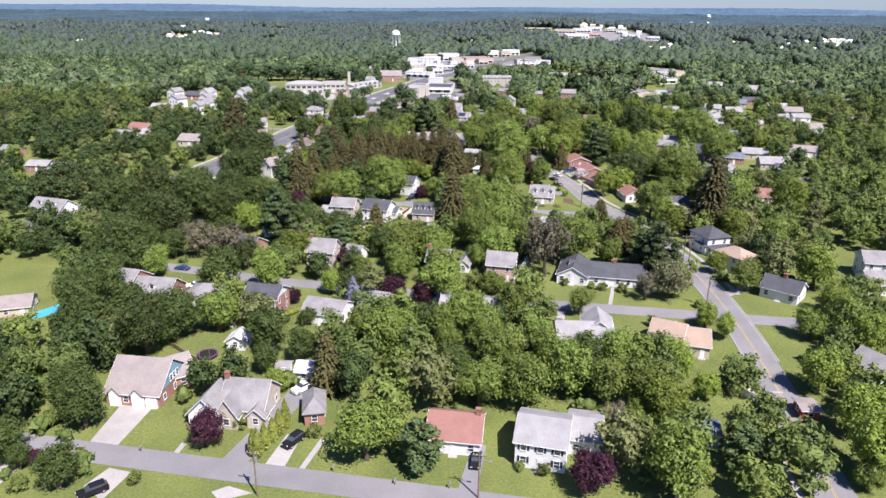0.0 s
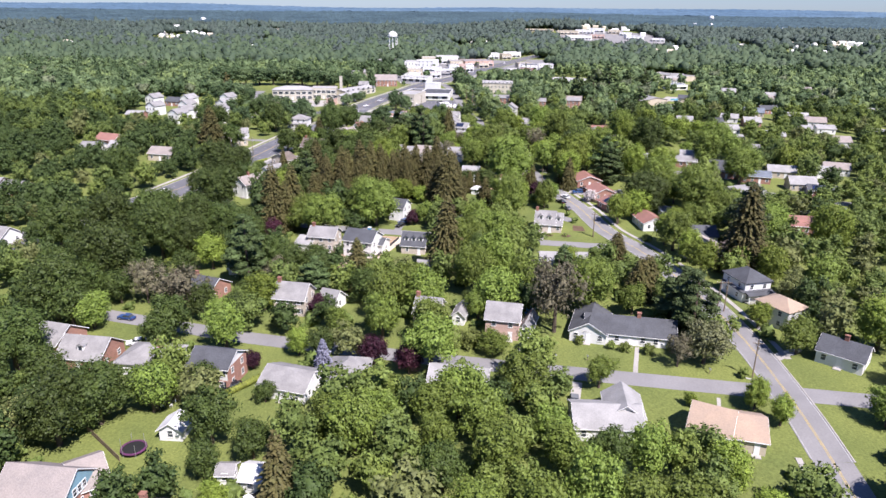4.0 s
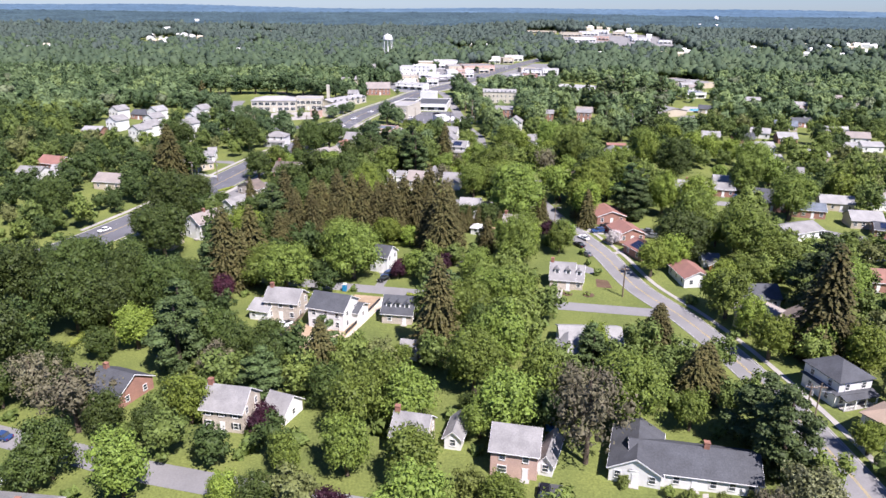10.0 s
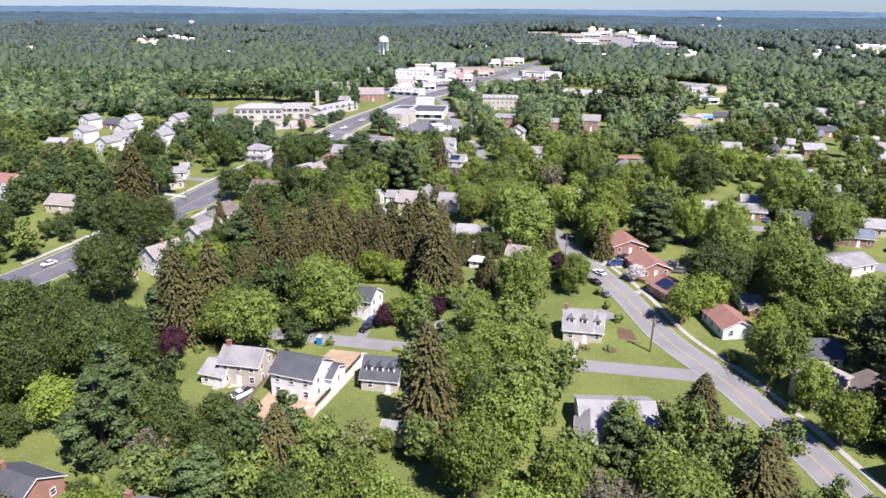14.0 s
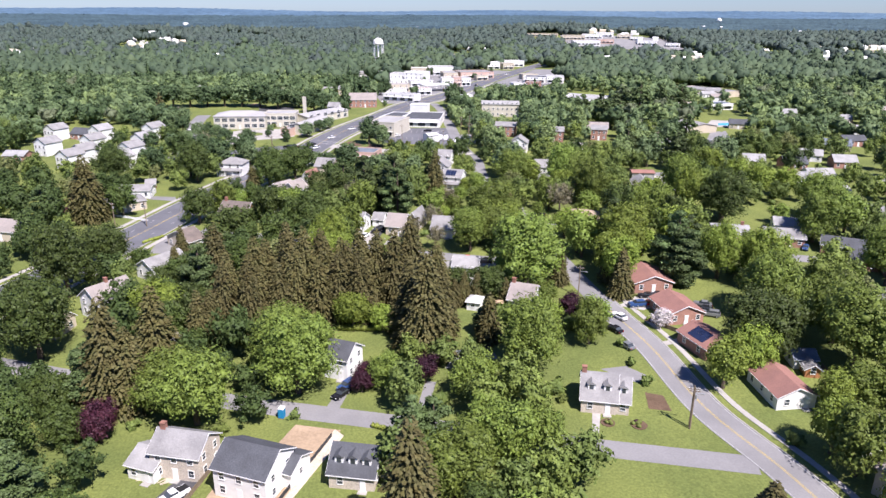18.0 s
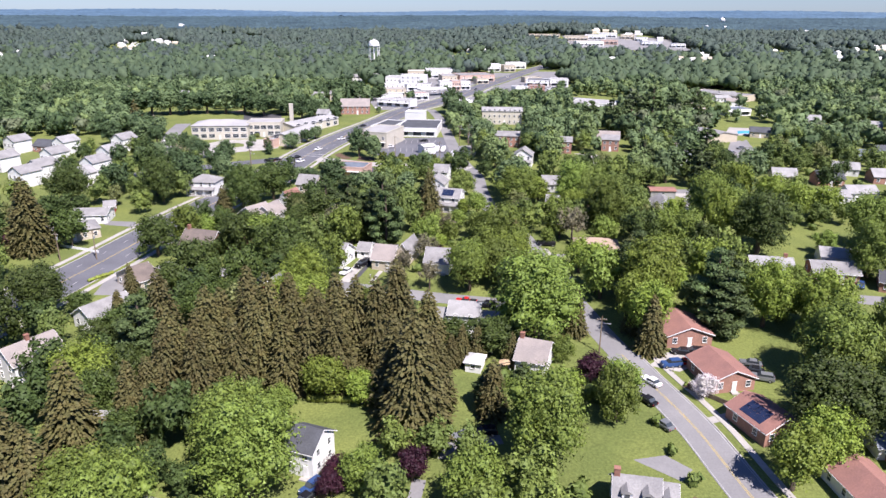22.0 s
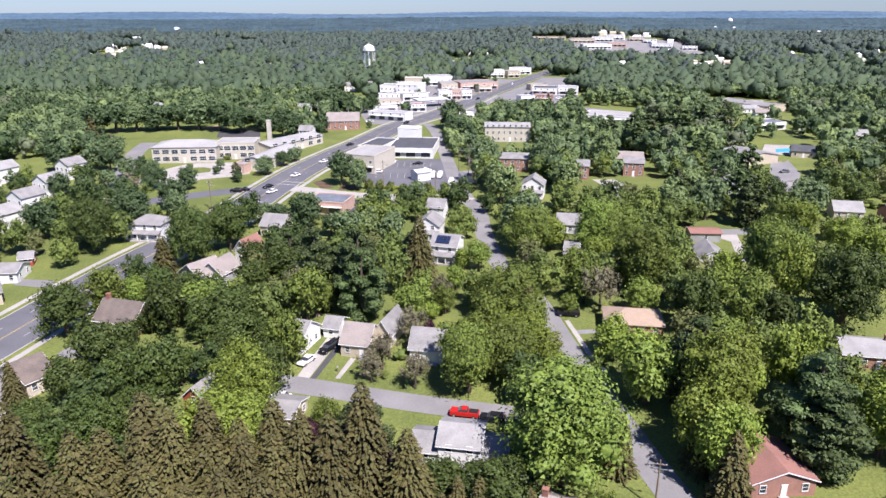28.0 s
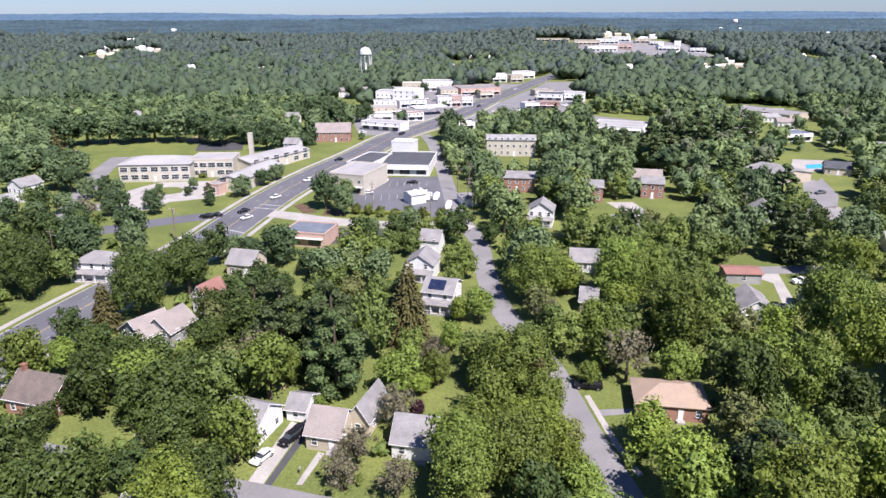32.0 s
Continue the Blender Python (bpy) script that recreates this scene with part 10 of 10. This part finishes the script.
open_lawn(275.0, 1350.0, 24)
open_lawn(275.0, 1305.0, 20)
open_lawn(302.0, 1357.0, 24)
open_lawn(302.0, 1312.0, 20)
open_lawn(303.0, 1320.0, 24)
open_lawn(303.0, 1275.0, 30)
open_lawn(330.0, 1291.0, 40)
open_lawn(330.0, 1246.0, 30)
open_lawn(354.0, 1321.0, 24)
open_lawn(354.0, 1276.0, 30)
open_lawn(367.0, 1275.0, 40)
open_lawn(367.0, 1230.0, 30)
open_lawn(240.0, 1243.0, 40)
open_lawn(240.0, 1198.0, 30)
open_lawn(277.0, 1252.0, 40)
open_lawn(277.0, 1207.0, 30)
open_lawn(338.0, 1356.0, 24)
open_lawn(338.0, 1311.0, 20)
open_lawn(-196.2, 500.6, 8)
open_lawn(-193.2, 486.6, 8)
open_lawn(-171.8, 499.4, 8)
open_lawn(-168.8, 485.4, 8)
open_lawn(-164.0, 474.4, 8)
open_lawn(-161.0, 460.4, 8)
open_lawn(-146.8, 506.6, 8)
open_lawn(-143.8, 492.6, 8)
open_lawn(-141.2, 479.6, 8)
open_lawn(-138.2, 465.6, 8)
open_lawn(-156.8, 451.3, 8)
open_lawn(-153.8, 437.3, 8)
open_lawn(-157.5, 439.6, 8)
open_lawn(-154.5, 425.6, 8)
open_lawn(-137.8, 457.5, 8)
open_lawn(-134.8, 443.5, 8)
open_lawn(-181.5, 465.4, 8)
open_lawn(-178.5, 451.4, 8)
open_lawn(-133.7, 436.8, 8)
open_lawn(-130.7, 422.8, 8)
open_lawn(-30, 456, 6)
open_lawn(-14, 474, 8)
open_lawn(-30, 505, 9)
open_lawn(-45, 500, 8)
open_lawn(-70, 478, 7)
open_lawn(-80, 480, 6)
open_lawn(0, 480, 5)
open_lawn(-100, 600, 24)
open_lawn(-115, 615, 24)
open_lawn(-130, 600, 18)
open_lawn(-95, 625, 20)
open_lawn(-80, 610, 10)
open_lawn(-60, 560, 8)
open_lawn(-50, 590, 8)
open_lawn(-40, 655, 12)
open_lawn(-45, 690, 10)
open_lawn(-40, 740, 14)
open_lawn(-38, 790, 12)
open_lawn(-25, 870, 14)
open_lawn(0, 700, 12)
open_lawn(-10, 640, 8)
open_lawn(0, 800, 14)
open_lawn(20, 900, 14)
open_lawn(60, 740, 14)
open_lawn(85, 740, 14)
open_lawn(-23.1, 243.6, 11)
open_lawn(-23.1, 231.6, 10)
open_lawn(-11.1, 239.7, 8)
open_lawn(-11.1, 229.7, 7)
open_lawn(-27.9, 460.1, 7)
open_lawn(-26.1, 450.2, 7)
open_lawn(-24.2, 440.4, 5)
open_lawn(-22.4, 430.6, 5)
open_lawn(-46.7, 626.4, 7)
open_lawn(-45.1, 616.5, 7)
open_lawn(-43.6, 606.7, 5)
open_lawn(-42.1, 596.8, 5)
open_lawn(100, 780, 16)
open_lawn(115, 780, 12)
open_lawn(75, 820, 10)
open_lawn(30, 690, 10)
open_lawn(20, 700, 8)
open_lawn(50, 705, 10)
open_lawn(112, 632, 12)
open_lawn(128, 622, 10)
open_lawn(96, 640, 10)
open_lawn(215, 668, 12)
open_lawn(200, 690, 12)
open_lawn(205, 660, 10)
open_lawn(190, 640, 8)
open_lawn(45, 586, 8)
open_lawn(50, 578, 8)
open_lawn(38, 580, 7)
open_lawn(-75, 495, 6)
open_lawn(-100, 492, 5)
open_lawn(-121, 480, 8)
open_lawn(-135, 520, 8)
open_lawn(-140, 545, 8)
for x, y in FAR_SPOTS:
    for back, radius in ((6, 17), (26, 15), (48, 14), (70, 13)):
        open_lawn(x, y - back, radius)


# ---- woods between the gardens ----
def open_place(x, y, r, spots, roads):
    for p, w in roads:
        if np.min(np.hypot(p[:, 0] - x, p[:, 1] - y)) < w / 2 + (r * 0.5 + 0.9 if w > 7 else r * 0.2 + 0.2):
            return False
    for hx, hy, w, d, turn in spots:
        if math.hypot(x - hx, y - hy) < max(w, d) * 0.5 + r * 0.75 + 0.5:
            return False
        if abs(x - hx) < w * 0.5 + r * 0.25 and -13 - min(max(0, hy - 200), 600) * 0.09 < y - hy < 0:
            return False
    for a, b, q in LAWNS:
        if math.hypot(x - a, y - b) < q + r * 0.5:
            return False
    return True


def scatter(tries, span, size, spacing, seed, taken):
    """Free places for crowns within a span of the plan."""
    r = random.Random(seed)
    cell = 14.0
    near = {}

    def put(x, y, w):
        near.setdefault((int(x // cell), int(y // cell)), []).append((x, y, w))

    for t in taken:
        put(*t)
    found = []
    for _ in range(tries):
        y = r.uniform(span[0], span[1])
        half = span[2] + span[3] * y
        x = r.uniform(-half, half)
        w = r.uniform(*size)
        c, d = int(x // cell), int(y // cell)
        if any((x - a) ** 2 + (y - b) ** 2 < (spacing * (w + v) / 2) ** 2 for i in (-1, 0, 1) for j in (-1, 0, 1) for a, b, v in near.get((c + i, d + j), ())):
            continue
        if not open_place(x, y, w / 2, SPOTS, ROADS):
            continue
        put(x, y, w)
        found.append((x, y, w))
    return found


def woods(name, places, models, label, seed, mat):
    """Many crowns as one mesh."""
    r = random.Random(seed)
    parts = []
    for x, y, w in places:
        v, f = r.choice(models)
        g, k = r.uniform(0, 6.28), w / 10
        c, s = math.cos(g) * k, math.sin(g) * k
        z = v[:, 2] * k * r.uniform(0.9, 1.25)
        parts.append((np.stack([v[:, 0] * c - v[:, 1] * s + x, v[:, 0] * s + v[:, 1] * c + y, z + rise(x, y)], 1), f))
    v, f = joined(parts)
    return tagged(new(name, mesh_np(name, v, f, mat)), label, "trees", kind="stuff")


def lifted(vf, z, k=1.0):
    return vf[0] * [k, k, k] + [0, 0, z], vf[1]


def spire(seed):
    v, f = conifer_crown(seed, 16, 9, 0.3, 1.0, 4, 0.4)
    return v * [1.25, 1.25, 1.6], f


MID = [lifted(broad_crown(100 + i, 1150, 13, 0.95, 0.32, ICO1), 5.6) for i in range(8)]


def mixed(name, places, models, label, seed, leaves=WOODS):
    """Splits the places among leaf tones: darker to the west, lighter to the east."""
    r = random.Random(seed)
    sets = {"mid": [], "dark": [], "light": [], "gray": []}
    for q in places:
        west = q[0] < -28
        far = q[1] > 430
        sets[r.choices(("mid", "dark", "light", "gray"), (5, 4.5, 1.0, 0.3) if west and far else (2.4, 8, 0.4, 1) if west else (5, 2.2, 2.6, 0.3) if far else (4.5, 1.2, 4, 1.4))[0]].append(q)
    for tone, some in sets.items():
        woods(name, some, models if tone == "dark" else models[:-1], label.replace("green", {"mid": "green", "dark": "dark green", "light": "yellow-green", "gray": "gray-green"}[tone], 1), seed, leaves[tone])


near_woods = scatter(11000, (88, 520, 50, 0.56), (7, 12), 0.66, 3, PLANTED)
mixed("woodland", near_woods, MID, "dense mixed green trees between the gardens", 1)
FEW = [lifted(broad_crown(200 + i, 240, 6, 0.95, 0.62, ICO1), 5.8) for i in range(6)] + [spire(8)]
town_woods = scatter(14000, (500, 780, 60, 0.60), (7, 12.5), 0.55, 4, [])
mixed("town_woodland", town_woods, FEW, "dense green trees round the town", 2, HAZED_TOWN_WOODS)
LOW = []
for i in range(10):
    clumps = []
    r = random.Random(i + 40)
    for j in range(3):
        v, f = rough_ball(ICO1 if j else ICO2, r.uniform(2.2, 3.0) if j else 4.4, i * 7 + j, 0.55, 2.6)
        g = 2.6 * j + i
        c = np.array([2.7 * math.cos(g), 2.7 * math.sin(g), 5.2 + r.uniform(-0.6, 2.6)] if j else [0, 0, 5.9])
        clumps.append((v * [1.0, 1.0, 0.95] + c, f))
    d = np.random.default_rng(i).normal(0, 1, (16, 3))
    d[:, 2] = abs(d[:, 2])
    d /= np.linalg.norm(d, axis=1)[:, None]
    clumps.append(leaf_sprays(d * 4.7 + [0, 0, 5.8], d, 0.8, 0.7))
    LOW.append(joined(clumps))
far_places = scatter(34000, (770, 1400, 60, 0.62), (9, 15), 0.5, 5, []) + scatter(11000, (1400, 1800, 60, 0.62), (11, 17), 0.5, 6, [])
split = random.Random(12)
hither, beyond = [], []
for q in far_places:
    (hither if q[1] + split.uniform(-260, 260) < 1120 else beyond).append(q)
# Nearer crowns take the weaker haze tint, the rest the bluer one.
mixed("far_woodland", hither, LOW, "dense green woods beyond the town", 3, HAZED_FAR_LEAVES)
mixed("far_woodland", beyond, LOW, "dense green woods far beyond the town", 3, HAZED_BEYOND)


def canopy(x, y):
    """The top of the unbroken woods, lowered in the clearings."""
    k = noise.noise(Vector((x * 0.075, y * 0.06, 3.0))) + 0.7 * noise.noise(Vector((x * 0.14, y * 0.11, 7.0))) + 0.5 * noise.noise(Vector((x * 0.012, y * 0.006, 1.0)))
    h = 10 + 5.0 * k
    near = CLEAR_CELLS.get((int(x // 150), int(y // 150)))
    if near:
        d = ((x - near[0]) / 46) ** 2 + ((y - near[1] + 50) / 95) ** 2
        if d < 1:
            h *= 0.12 + 0.88 * d * d
    return rise(x, y) + h


def canopy_sheet(name, y0, grow, count, across, mat, label, kind):
    ys = [y0 * grow ** i for i in range(count)]
    r = random.Random(count)
    v = np.array([(x, y, canopy(x, y)) for y in ys for x in np.linspace(-120 - 0.72 * y, 120 + 0.72 * y, across) + r.uniform(-3, 3)])
    i = np.arange((count - 1) * (across - 1))
    a = (i // (across - 1)) * across + i % (across - 1)
    tagged(new(name, mesh_np(name, v, np.stack([a, a + 1, a + across + 1, a + across], 1), mat, False)), label, "woods", kind=kind)
    return ys[-1]


# Two sheets of woods with haze in their colours, the outer one bluer.
end = canopy_sheet("distant_woods", 1725, 1.0048, 140, 500, HAZED_FAR_WOODS, "continuous wooded country far beyond the town, tinted blue for haze", "stuff")
canopy_sheet("backdrop", end - 12, 1.0085, 110, 320, HAZED_BACKDROP, "blue-green hills along the horizon with haze put into their colour", "structure")


# ---- undergrowth along the woods' edges ----
BUSH = [lifted(broad_crown(300 + i, 48, 4, 0.9, 1.5, ICO1), 3.6) for i in range(3)]
woods("undergrowth", scatter(3600, (90, 500, 50, 0.45), (2.2, 5.0), 0.62, 9, PLANTED + near_woods), BUSH, "low green bushes and saplings among the trees", 6, WOODS["mid"])
